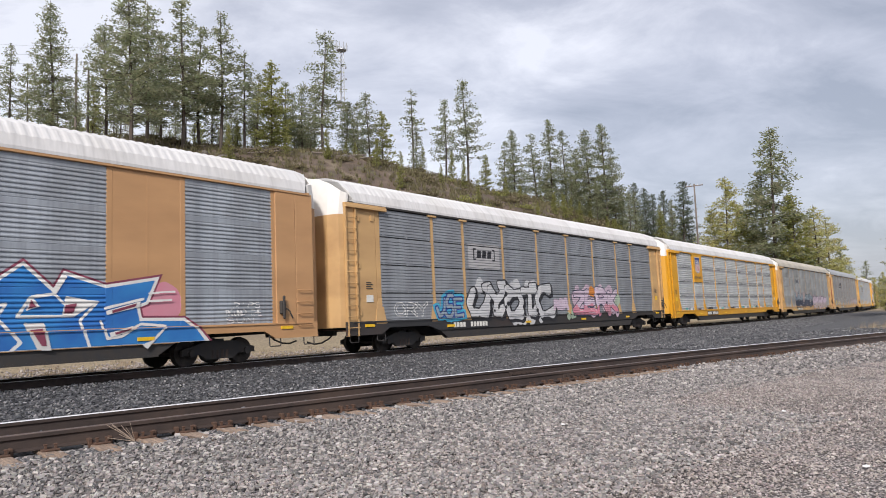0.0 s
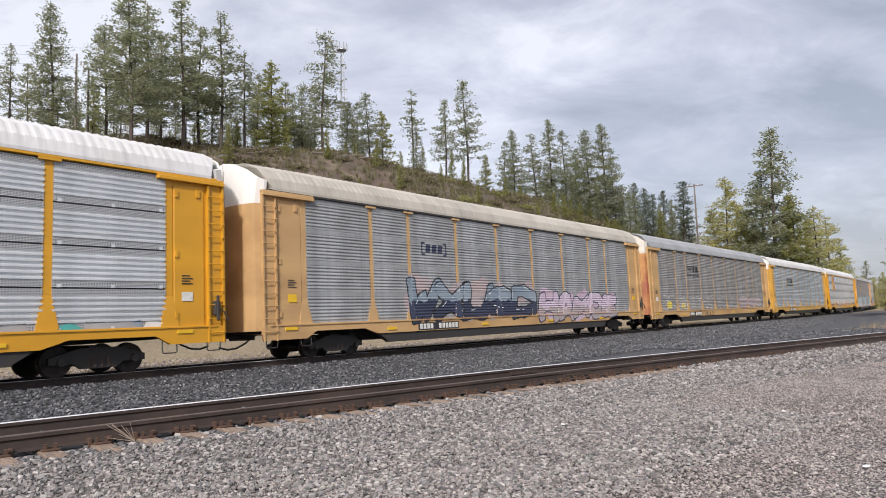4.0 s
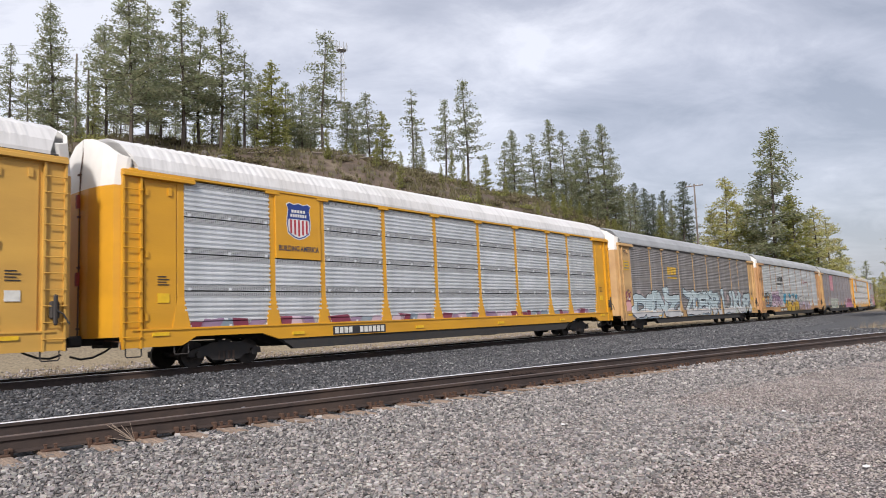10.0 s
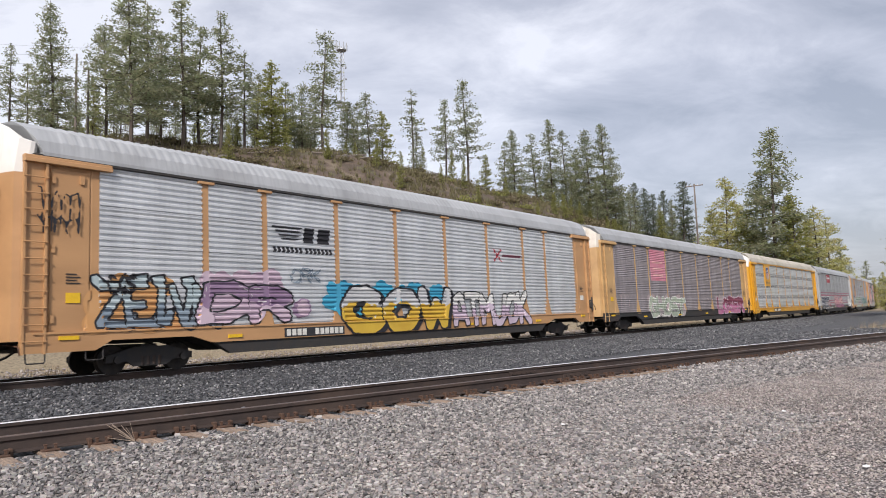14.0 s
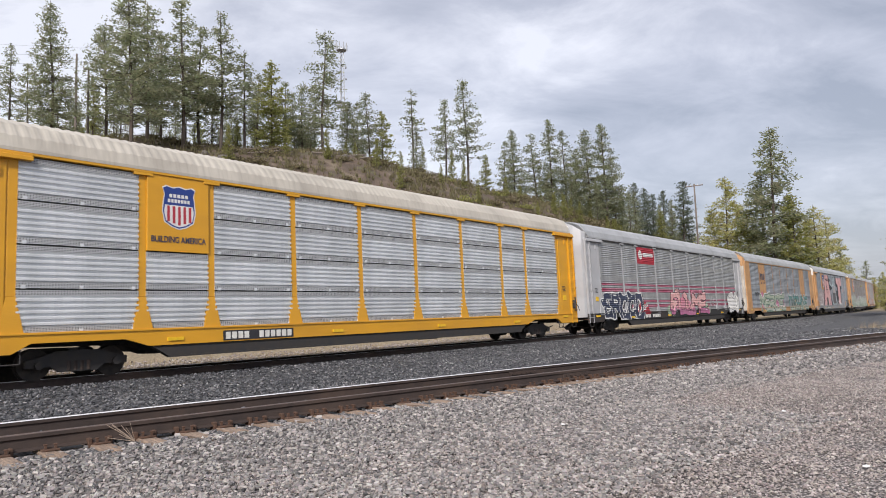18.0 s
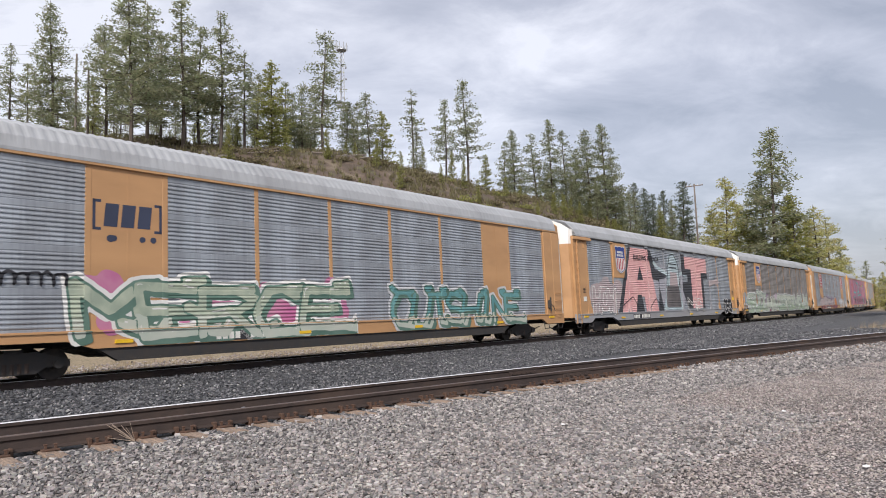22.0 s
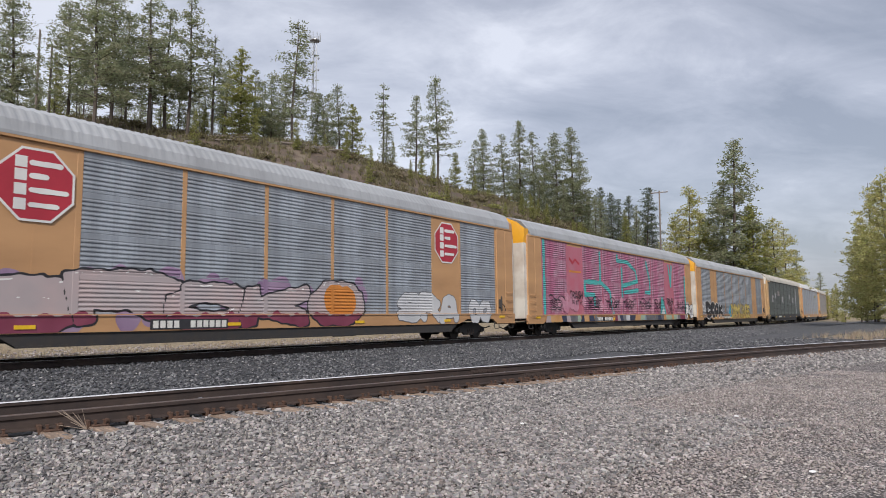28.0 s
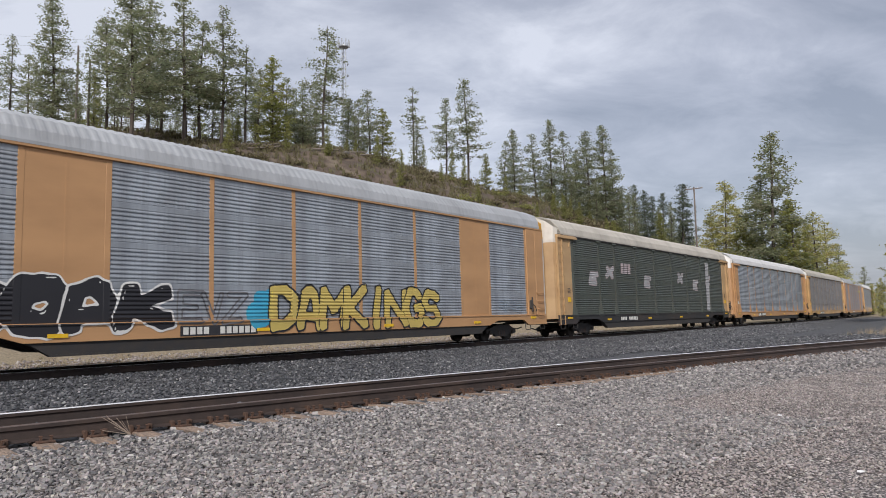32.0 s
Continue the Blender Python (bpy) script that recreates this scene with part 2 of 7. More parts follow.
M["brush"] = island_material("brown_brush", [(0.0, (0.13, 0.10, 0.07)), (0.5, (0.18, 0.15, 0.085)), (1.0, (0.24, 0.22, 0.11))], 0.9, 2, 0.3)
M["hill_grass"] = island_material("olive_hill_grass", [(0.0, (0.11, 0.085, 0.058)), (0.5, (0.18, 0.16, 0.085)), (1.0, (0.26, 0.25, 0.13))], 0.9, 4, 0.3)
M["straw"] = island_material("dry_straw", [(0.0, (0.22, 0.17, 0.11)), (1.0, (0.46, 0.38, 0.27))], 0.9, 4)
# yellow-green needles with sunlight put into the colour, paler than needles_light
M["needles_painted_sun"] = island_material("yellow_green_needles_painted_sun", [(0.0, (0.40, 0.395, 0.14)), (0.5, (0.55, 0.525, 0.20)), (1.0, (0.66, 0.62, 0.28))], 0.6, 2, 0.55)
M["bark"] = mat("pine_bark", (0.105, 0.09, 0.078), 0.95, 0, (0.06, 0.045, 0.038), 6, 0.8, 0.5, 14, (1, 1, 0.3))
M["pole_wood"] = mat("weathered_pole_wood", (0.20, 0.17, 0.15), 0.9, 0, (0.11, 0.095, 0.085), 6, 0.7, 0.3, 14, (1, 1, 0.1))
M["galv_steel"] = mat("galvanised_tower_steel", (0.42, 0.44, 0.46), 0.5, 0.6, (0.3, 0.31, 0.33), 3, 0.5)
M["insulator"] = mat("antenna_white", (0.7, 0.7, 0.7), 0.5)
M["tieplate"] = mat("rusty_tie_plate", (0.11, 0.06, 0.04), 0.85, 0.2, (0.06, 0.04, 0.03), 12, 0.7)
M["branchwood"] = mat("grey_twigs", (0.30, 0.24, 0.19), 0.9)
M["hill_rock"] = mat("dark_slope_rock", (0.16, 0.145, 0.13), 0.95, 0, (0.07, 0.065, 0.06), 2.5, 0.9, 0.7, 6)
M["perforated"] = perforated_material()
M["litter"] = mat("white_litter", (0.8, 0.8, 0.8), 0.6)
# ---- plan of the two tracks ----
class Track:
    """A track's near rail: the place on it s metres along, from the point nearest to the camera."""

    def __init__(self, th0, dist, ztop, cant, bend, s_min, s_max, grade=0.0):
        self.cant, self.s_min = cant, s_min
        self.step = 0.5
        n = int((s_max - s_min) / self.step) + 1
        self.s = s_min + self.step * np.arange(n)
        k = bend(self.s)
        th = np.concatenate([[0], np.cumsum((k[1:] + k[:-1]) / 2 * self.step)])
        i0 = int(round(-s_min / self.step))
        self.th = radians(th0) + th - th[i0]
        mid = (self.th[1:] + self.th[:-1]) / 2
        x = np.concatenate([[0], np.cumsum(np.cos(mid) * self.step)])
        y = np.concatenate([[0], np.cumsum(np.sin(mid) * self.step)])
        self.x = x - x[i0] - math.sin(radians(th0)) * dist
        self.y = y - y[i0] + math.cos(radians(th0)) * dist
        self.z = ztop + grade * np.clip(self.s, 0, 150)

    def at(self, s, off=0.0, h=0.0):
        x, y, z, th = (np.interp(s, self.s, a) for a in (self.x, self.y, self.z, self.th))
        o = off * math.cos(self.cant) + h * math.sin(self.cant)
        v = h * math.cos(self.cant) - off * math.sin(self.cant)
        return x - np.sin(th) * o, y + np.cos(th) * o, z + v

    def turn(self, s):
        return float(np.interp(s, self.s, self.th))


GAUGE = 1.5
far_track = Track(51.78, 17.26, 0.351, 0.0163, lambda s: np.where(s < 0, 0.0, np.clip(-0.00084 + 1.8e-5 * s, -0.001, 0.0009)), -520, 760, -0.0024)
near_track = Track(42.46, 8.866, 0.355, 0.0159, lambda s: np.where((s < -6) | (s > 130), 0.0, -0.00277), -60, 180, -0.0035)


def nearest(track, X, Y):
    """s and the distance to the left of the track's near rail, for many places."""
    idx = np.zeros(X.shape, int)
    best = np.full(X.shape, 1e18)
    for i in range(0, len(track.s), 4):
        d = (X - track.x[i]) ** 2 + (Y - track.y[i]) ** 2
        m = d < best
        best[m] = d[m]
        idx[m] = i
    dx, dy = X - track.x[idx], Y - track.y[idx]
    th = track.th[idx]
    return track.s[idx] + dx * np.cos(th) + dy * np.sin(th), -dx * np.sin(th) + dy * np.cos(th)


def smooth(a):
    a = np.clip(a, 0, 1)
    return a * a * (3 - 2 * a)


CREST_S = np.array([-80, 0, 30, 46, 67, 82, 94, 103, 123, 150, 200, 300, 700.0])
CREST_H = np.array([10, 18.5, 23.5, 26, 26.2, 25, 23, 21, 16.5, 11, 6, 4, 3.0])
CREST_U = np.array([70, 70, 70, 70, 59, 57, 49, 46, 38, 36, 36, 36, 36.0])


def wave(X, Y, size, seed):
    rng = np.random.RandomState(seed)
    v = np.zeros(X.shape)
    for _ in range(6):
        a, p, k = rng.uniform(0, 2 * np.pi), rng.uniform(0, 2 * np.pi), rng.uniform(0.6, 1.6) * 2 * np.pi / size
        v += np.sin((X * np.cos(a) + Y * np.sin(a)) * k + p)
    return v / 6


def ground_height(X, Y):
    X, Y = np.asarray(X, float), np.asarray(Y, float)
    s, u = nearest(far_track, X, Y)
    sn, un = nearest(near_track, X, Y)
    U, Hh = np.interp(s, CREST_S, CREST_U), np.interp(s, CREST_S, CREST_H)
    a = np.clip((u - 8) / (U - 8), 0, 1)
    hill = Hh * (0.35 * a + 0.65 * smooth(a)) + np.clip(u - U, 0, 60) * 0.03
    hill += wave(X, Y, 22, 3) * 0.9 * smooth((u - 12) / 20)
    base = 0.02 + 0.035 * wave(X, Y, 3.1, 5) + 0.02 * wave(X, Y, 1.1, 6)
    # low bank between the parting tracks, where the right-hand trees stand
    base += 0.55 * smooth((sn - 46) / 25) * smooth((un - 3.5) / 6) * smooth((-u - 5.5) / 6)
    bed = -0.1 * smooth((un + 2.0) / 1.5) * smooth((6 - u) / 2)
    return np.where(u > 8, hill, 0) + base + bed


def part(name, bm, material, parent=None, label="", kind="", smooth_faces=False):
    """Links a bmesh, or a mesh already made, as one mesh object."""
    if isinstance(bm, bmesh.types.BMesh):
        me = bpy.data.meshes.new(name)
        if smooth_faces:
            for fc in bm.faces:
                fc.smooth = True
        bm.to_mesh(me)
        bm.free()
    else:
        me = bm
    ob = new(name, me)
    if material is not None:
        if not me.materials:
            me.materials.append(material)
        elif me.materials[0] != material:
            ob.material_slots[0].link = 'OBJECT'
            ob.material_slots[0].material = material
    if parent is not None:
        ob.parent = parent
    if label or kind:
        tagged(ob, label=label, kind=kind)
    return ob


def mesh_of(name, verts, faces, material=None):
    me = bpy.data.meshes.new(name)
    me.from_pydata([tuple(map(float, v)) for v in verts], [], [tuple(map(int, f)) for f in faces])
    me.update()
    if material:
        me.materials.append(material)
    return me


def box(bm, x0, x1, y0, y1, z0, z1, bevel=0.0):
    m = Matrix.LocRotScale(((x0 + x1) / 2, (y0 + y1) / 2, (z0 + z1) / 2), None, (x1 - x0, y1 - y0, z1 - z0))
    r = bmesh.ops.create_cube(bm, size=1.0, matrix=m)
    if bevel:
        es = list({ed for v in r["verts"] for ed in v.link_edges})
        bmesh.ops.bevel(bm, geom=es, offset=bevel, segments=1, affect='EDGES')
    return bm


def boxes(*specs, bevel=0.0):
    bm = bmesh.new()
    for sp in specs:
        box(bm, *sp, bevel=bevel)
    return bm


def rod(bm, a, b, r, n=8, r2=None):
    a, b = Vector(a), Vector(b)
    d = b - a
    m = Matrix.Translation((a + b) / 2) @ d.to_track_quat('Z', 'Y').to_matrix().to_4x4()
    bmesh.ops.create_cone(bm, cap_ends=True, segments=n, radius1=r, radius2=r if r2 is None else r2, depth=d.length, matrix=m)
    return bm


def prism(bm, pts, y0, y1):
    """A flat outline in x and z, made thick in y."""
    a = [bm.verts.new((x, y0, z)) for x, z in pts]
    b = [bm.verts.new((x, y1, z)) for x, z in pts]
    bm.faces.new(a)
    bm.faces.new(b[::-1])
    for i in range(len(pts)):
        j = (i + 1) % len(pts)
        bm.faces.new((a[j], a[i], b[i], b[j]))
    return bm


def made(name, bm):
    bmesh.ops.recalc_face_normals(bm, faces=bm.faces[:])
    me = bpy.data.meshes.new(name)
    bm.to_mesh(me)
    bm.free()
    return me


def tube(pts, r, n=7):
    bm = bmesh.new()
    rings = []
    for i, p in enumerate(pts):
        a, b = Vector(pts[max(i - 1, 0)]), Vector(pts[min(i + 1, len(pts) - 1)])
        q = (b - a).to_track_quat('Z', 'Y')
        rings.append([bm.verts.new(Vector(p) + q @ Vector((r * math.cos(2 * math.pi * k / n), r * math.sin(2 * math.pi * k / n), 0))) for k in range(n)])
    for u, v in zip(rings, rings[1:]):
        for k in range(n):
            bm.faces.new((u[k], u[(k + 1) % n], v[(k + 1) % n], v[k]))
    return bm


# ---- ground: one sheet to the horizon ----
def axis(lo, hi, fine_lo, fine_hi, fine, grow=1.12):
    v = list(np.arange(fine_lo, fine_hi, fine))
    st, x = fine, fine_hi
    while x < hi:
        v.append(x)
        st *= grow
        x += st
    st, x = fine, fine_lo - fine
    while x > lo:
        v.insert(0, x)
        st *= grow
        x -= st
    return np.array(v)


gx, gy = axis(-1500, 1500, -70, 90, 1.0), axis(-1500, 1500, -10, 190, 1.0)
GX, GY = np.meshgrid(gx, gy)
GZ = ground_height(GX, GY)
nx, ny = len(gx), len(gy)
gi = np.arange(nx * ny).reshape(ny, nx)
gf = np.stack([gi[:-1, :-1], gi[:-1, 1:], gi[1:, 1:], gi[1:, :-1]], -1).reshape(-1, 4)
ground_me = mesh_of("ground", np.stack([GX, GY, GZ], -1).reshape(-1, 3), gf)
for pl in ground_me.polygons:
    pl.use_smooth = True
GS, GU = nearest(far_track, GX, GY)
GSN, GUN = nearest(near_track, GX, GY)


def layer(me, name, values):
    at = me.attributes.new(name, 'FLOAT', 'POINT')
    at.data.foreach_set("value", np.ascontiguousarray(values, dtype=np.float32).ravel())


# how much of each cover lies at a place: stone, hillside soil
gravel_zone = np.where(GUN < 4, 1.0, 0.0) * smooth((60 - np.hypot(GX, GY)) / 25 + 0.6) * np.where(GSN < 60, 1, 0)
layer(ground_me, "stone", np.maximum(gravel_zone, smooth((GUN + 3) / 2) * smooth((-GU + 0.5) / 2) * smooth((140 - GSN) / 40)))
layer(ground_me, "dark", smooth((GUN - 0.3) / 1.0))
layer(ground_me, "hill", smooth((GU - 9) / 10))
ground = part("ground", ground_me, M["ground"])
tagged(ground, "gravel yard and dry brown slope under pines", "ground", kind="structure")


def strip(name, track, s0, s1, ds, section, material):
    """A band along a track: section is a list of (off, h)."""
    ss = np.arange(s0, s1 + ds / 2, ds)
    vs, fs = [], []
    for s in ss:
        for o, h in section:
            x, y, z = track.at(s, o, h)
            vs.append((x, y, z))
    k = len(section)
    for i in range(len(ss) - 1):
        for j in range(k - 1):
            a = i * k + j
            fs.append((a, a + k, a + k + 1, a + 1))
    return mesh_of(name, vs, fs, material)
# ---- rails, sleepers, stones ----
RAIL = [(-0.076, -0.186), (-0.076, -0.175), (-0.016, -0.155), (-0.012, -0.06), (-0.037, -0.046), (-0.037, -0.010), (-0.028, 0.0), (0.028, 0.0), (0.037, -0.010), (0.037, -0.046), (0.012, -0.06), (0.016, -0.155), (0.076, -0.175), (0.076, -0.186)]
for tr, s0, s1, nm in ((near_track, -20, 150, "near"), (far_track, -60, 230, "far")):
    for side, o in enumerate((0, GAUGE)):
        r = part("rail", strip("rail", tr, s0, s1, 1.0, [(a + o, b) for a, b in RAIL], M["rail"]), M["rail"])
        tagged(r, "brown rusty steel rail with a worn head", "rail", kind="structure")
        # the front rail keeps plain worn brown, the others get the painted sheen
        top = M["railbrown"] if nm == "near" and side == 0 else M["railtop"]
        part("running_surface", strip("running_surface", tr, s0, s1, 1.0, [(o - 0.036, -0.006), (o - 0.028, 0.002), (o - 0.012, 0.005), (o, 0.006), (o + 0.024, 0.003)], top), top, r, "worn running surface")
near_bed = part("ballast_bed", strip("ballast_bed", near_track, -20, 150, 2.0, [(-0.75, -0.235), (2.2, -0.225), (3.6, -0.36)], M["ballast"]), M["ballast"])
shoulder = part("bed_shoulder", strip("bed_shoulder", near_track, -20, 150, 2.0, [(-4.4, -0.52), (-2.4, -0.345), (-0.75, -0.235)], M["gravel"]), M["gravel"])
tagged(shoulder, "grey-pink gravel shoulder of the front track", "gravel shoulder", kind="structure")
tagged(near_bed, "grey crushed-stone ballast under the front track", "ballast bed", kind="structure")
far_bed = part("ballast_bed", strip("ballast_bed", far_track, -60, 230, 2.0, [(-5.2, -0.46), (-4.2, -0.40), (-2.4, -0.34), (-0.75, -0.20), (2.25, -0.22), (3.6, -0.55)], M["ballast"]), M["ballast"])
tagged(far_bed, "dark crushed-stone ballast under the train", "ballast bed", kind="structure")

# sleepers of the front track, each with its plate and spikes
rng = random.Random(11)
TIE_ME = []
for v in range(5):
    bm = boxes((-0.11, 0.11, -0.72 - 0.03 * v, 2.08 + 0.02 * v, -0.18, 0.0), bevel=0.015)
    for q in bm.verts:
        q.co += Vector((rng.uniform(-0.012, 0.012), rng.uniform(-0.03, 0.03), rng.uniform(-0.012, 0.006)))
    # splits in the end
    prism(bm, [(-0.02, -0.10), (0.0, 0.004), (0.015, -0.10)], -0.76 - 0.03 * v, -0.30)
    TIE_ME.append(made("tie", bm))
bm = boxes((-0.09, 0.09, -0.18, 0.18, 0.0, 0.02), bevel=0.004)
PLATE = made("tie_plate", bm)
bm = bmesh.new()
box(bm, -0.012, 0.012, -0.012, 0.012, 0.0, 0.045)
box(bm, -0.02, 0.02, -0.016, 0.028, 0.045, 0.058, 0.004)
SPIKE = made("spike", bm)
bm = boxes((-0.14, -0.09, -0.10, 0.03, -0.05, 0.075), (0.09, 0.13, -0.10, 0.02, -0.05, 0.07), bevel=0.01)
ANCHOR = made("rail_anchor", bm)
s = -9.0
while s < 42:
    x, y, z = near_track.at(s, 0, -0.200)
    t = part("tie", TIE_ME[rng.randrange(5)], M["tie"], near_bed)
    t.matrix_local = pose(x, y, z, 0, 0, math.degrees(near_track.turn(s)) + rng.uniform(-1.5, 1.5))
    for o in (0, GAUGE):
        if o and s > 14:
            continue
        p = part("tie_plate", PLATE, M["tieplate"], t)
        p.location = (0, o, 0.0)
        if o == 0 and s < 22:
            for dx, dy in ((-0.05, -0.125), (0.05, -0.14), (0.03, 0.125)):
                k = part("spike", SPIKE, M["tieplate"], t)
                k.location = (dx, dy, 0.018)
            if rng.random() < 0.6:
                part("rail_anchor", ANCHOR, M["tieplate"], t)
    s += 0.5 + rng.uniform(-0.03, 0.03)
rest = bmesh.new()
for tr, a, b in ((near_track, 42, 120), (far_track, -40, 120)):
    s = a
    while s < b:
        x, y, z = tr.at(s, 0.75, -0.29)
        bmesh.ops.create_cube(rest, size=1, matrix=pose(x, y, z, 0, 0, math.degrees(tr.turn(s))) @ Matrix.Diagonal((0.23, 2.6, 0.18, 1)))
        s += 0.52
tagged(part("ties", rest, M["tie"]), "dark wooden sleepers of the tracks", "sleepers", kind="stuff")
# joint bars and bolts on the front rail
for sj in (11.6, 31.0):
    for o in (0, GAUGE):
        bm = boxes((-0.45, 0.45, -0.034, -0.012, -0.14, -0.055), bevel=0.006)
        for kx in (-0.36, -0.22, -0.08, 0.08, 0.22, 0.36):
            rod(bm, (kx, -0.06, -0.10), (kx, -0.03, -0.10), 0.018, 6)
        q = part("joint_bar", bm, M["rail"])
        x, y, z = near_track.at(sj, o, 0)
        q.matrix_world = pose(x, y, z, 0, 0, math.degrees(near_track.turn(sj)))
        tagged(q, "rusty bolted joint bar on the rail", "joint bar", kind="structure")


def stone_field(name, track, region, count, size, material, seed, level, label, faces=20):
    """Loose stones, strewn between s and off limits of a track, each with its own shape and turn."""
    rg = np.random.RandomState(seed)
    s0, s1, o0, o1 = region
    ss = s0 + (s1 - s0) * rg.rand(count) ** 1.35
    oo = rg.uniform(o0, o1, count)
    x, y, z = track.at(ss, 0, 0)
    th = np.interp(ss, track.s, track.th)
    x, y = x - np.sin(th) * oo, y + np.cos(th) * oo
    zz = level(x, y, oo, z)
    bmx = bmesh.new()
    if faces == 20:
        bmesh.ops.create_cube(bmx, size=1.35)
        bmesh.ops.triangulate(bmx, faces=bmx.faces[:])
    else:
        for v in ((1, 0, 0), (-1, 0, 0), (0, 1, 0), (0, -1, 0), (0, 0, 1), (0, 0, -1)):
            bmx.verts.new(v)
        bmx.verts.ensure_lookup_table()
        for a in (0, 1):
            for b in (2, 3):
                for c in (4, 5):
                    bmx.faces.new([bmx.verts[i] for i in (a, b, c)])
        bmesh.ops.recalc_face_normals(bmx, faces=bmx.faces[:])
    base = np.array([v.co[:] for v in bmx.verts])
    bmx.verts.index_update()
    tri = np.array([[v.index for v in f.verts] for f in bmx.faces])
    bmx.free()
    n = len(base)
    r = size * rg.uniform(0.55, 1.25, count)
    q = base[None] * (1 + rg.uniform(-0.25, 0.2, (count, n, 1))) + rg.uniform(-0.32, 0.32, (count, n, 3))
    q = q * np.stack([rg.uniform(0.8, 1.75, count), rg.uniform(0.65, 1.1, count), rg.uniform(0.55, 1.0, count)], -1)[:, None, :]
    a, b = rg.uniform(0, 6.28, count), rg.uniform(-1.1, 1.1, count)
    ca, sa, cb, sb = np.cos(a), np.sin(a), np.cos(b), np.sin(b)
    q = np.stack([q[..., 0], q[..., 1] * cb[:, None] - q[..., 2] * sb[:, None], q[..., 1] * sb[:, None] + q[..., 2] * cb[:, None]], -1)
    q = np.stack([q[..., 0] * ca[:, None] - q[..., 1] * sa[:, None], q[..., 0] * sa[:, None] + q[..., 1] * ca[:, None], q[..., 2]], -1)
    q = q * r[:, None, None] + np.stack([x, y, zz + r * rg.uniform(0.25, 1.0, count)], -1)[:, None, :]
    f = (tri[None] + (np.arange(count) * n)[:, None, None]).reshape(-1, 3)
    me = bpy.data.meshes.new(name)
    me.vertices.add(count * n)
    me.vertices.foreach_set("co", q.reshape(-1).astype(np.float32))
    me.loops.add(len(f) * 3)
    me.loops.foreach_set("vertex_index", f.reshape(-1).astype(np.int32))
    me.polygons.add(len(f))
    me.polygons.foreach_set("loop_start", (np.arange(len(f)) * 3).astype(np.int32))
    me.update()
    me.validate()
    me.shade_flat()
    return tagged(part(name, me, material), label, "stones", kind="stuff")


def bed_level(x, y, o, z):
    """The front of the ballast bed: level with the sleepers by the rail, then falling to the yard."""
    g = ground_height(x, y)
    bed = z - 0.0159 * o - np.interp(-o, [0.75, 2.4, 4.2, 9.0], [0.222, 0.32, 0.44, 0.6])
    return np.maximum(bed, g)


stone_field("ballast_stones", near_track, (-6, 16, -2.9, -0.70), 30000, 0.020, M["stones"], 1, bed_level, "grey crushed ballast stones beside the rail")
stone_field("ballast_stones", near_track, (-4, 10, -5.6, -2.7), 26000, 0.0195, M["stones"], 2, bed_level, "grey crushed ballast stones on the yard")
stone_field("gravel_stones", near_track, (1, 20, -9.5, -2.4), 105000, 0.0142, M["pebbles"], 3, bed_level, "pinkish gravel stones of the yard", 8)
stone_field("ballast_stones", near_track, (15, 44, -3.0, -0.12), 9000, 0.035, M["stones"], 4, bed_level, "grey crushed ballast stones beside the rail", 8)
stone_field("ballast_stones", near_track, (-6, 16, -0.65, -0.10), 3000, 0.028, M["stones"], 8, lambda x, y, o, z: z - 0.252, "grey ballast stones between the sleeper ends")
stone_field("ballast_stones", near_track, (-3, 26, 0.1, 1.4), 5000, 0.034, M["dark_stones"], 5, lambda x, y, o, z: z - 0.225, "dark ballast stones between the rails", 8)
stone_field("ballast_stones", far_track, (-4, 45, -6.8, -0.3), 42000, 0.032, M["dark_stones"], 6, lambda x, y, o, z: z - 0.0163 * o - np.interp(-o, [0, 0.75, 2.4, 4.2, 5.2, 9], [0.19, 0.20, 0.34, 0.40, 0.44, 0.44]), "dark ballast stones between the tracks", 8)
stone_field("ballast_stones", far_track, (44, 120, -7.2, -0.3), 26000, 0.055, M["dark_stones"], 16, lambda x, y, o, z: z - 0.0163 * o - np.interp(-o, [0, 0.75, 2.4, 4.2, 5.2, 9], [0.19, 0.20, 0.34, 0.40, 0.44, 0.44]), "dark ballast stones between the tracks", 8)
stone_field("ballast_stones", near_track, (24, 100, 1.5, 8.5), 26000, 0.045, M["dark_stones"], 36, lambda x, y, o, z: np.maximum(ground_height(x, y), z - np.interp(o, [0, 2.2, 3.6, 5.0], [0.225, 0.225, 0.36, 0.9])), "dark ballast stones behind the front track", 8)
stone_field("rubble_stones", far_track, (-4, 50, 2.0, 8.5), 12000, 0.045, M["pebbles"], 26, lambda x, y, o, z: ground_height(x, y), "tan rubble in the dry grass behind the train", 8)
# small white litter and twigs in the gravel
for lx, ly, lw in ((3.72, 6.25, 0.07), (1.5, 9.0, 0.05), (4.6, 9.5, 0.06)):
    q = part("litter", boxes((-lw / 2, lw / 2, -0.02, 0.02, 0, 0.018), bevel=0.006), M["litter"])
    q.matrix_world = pose(lx, ly, float(ground_height(np.array([lx]), np.array([ly]))[0]) + 0.03, 4, 3, 30)
    tagged(q, "small white scrap lying on the gravel", "litter")
tw = new("dry_weed")
x, y, z = near_track.at(2.85, -0.32, -0.2)
tw.matrix_world = pose(x, y, z, 0, 0, 40)
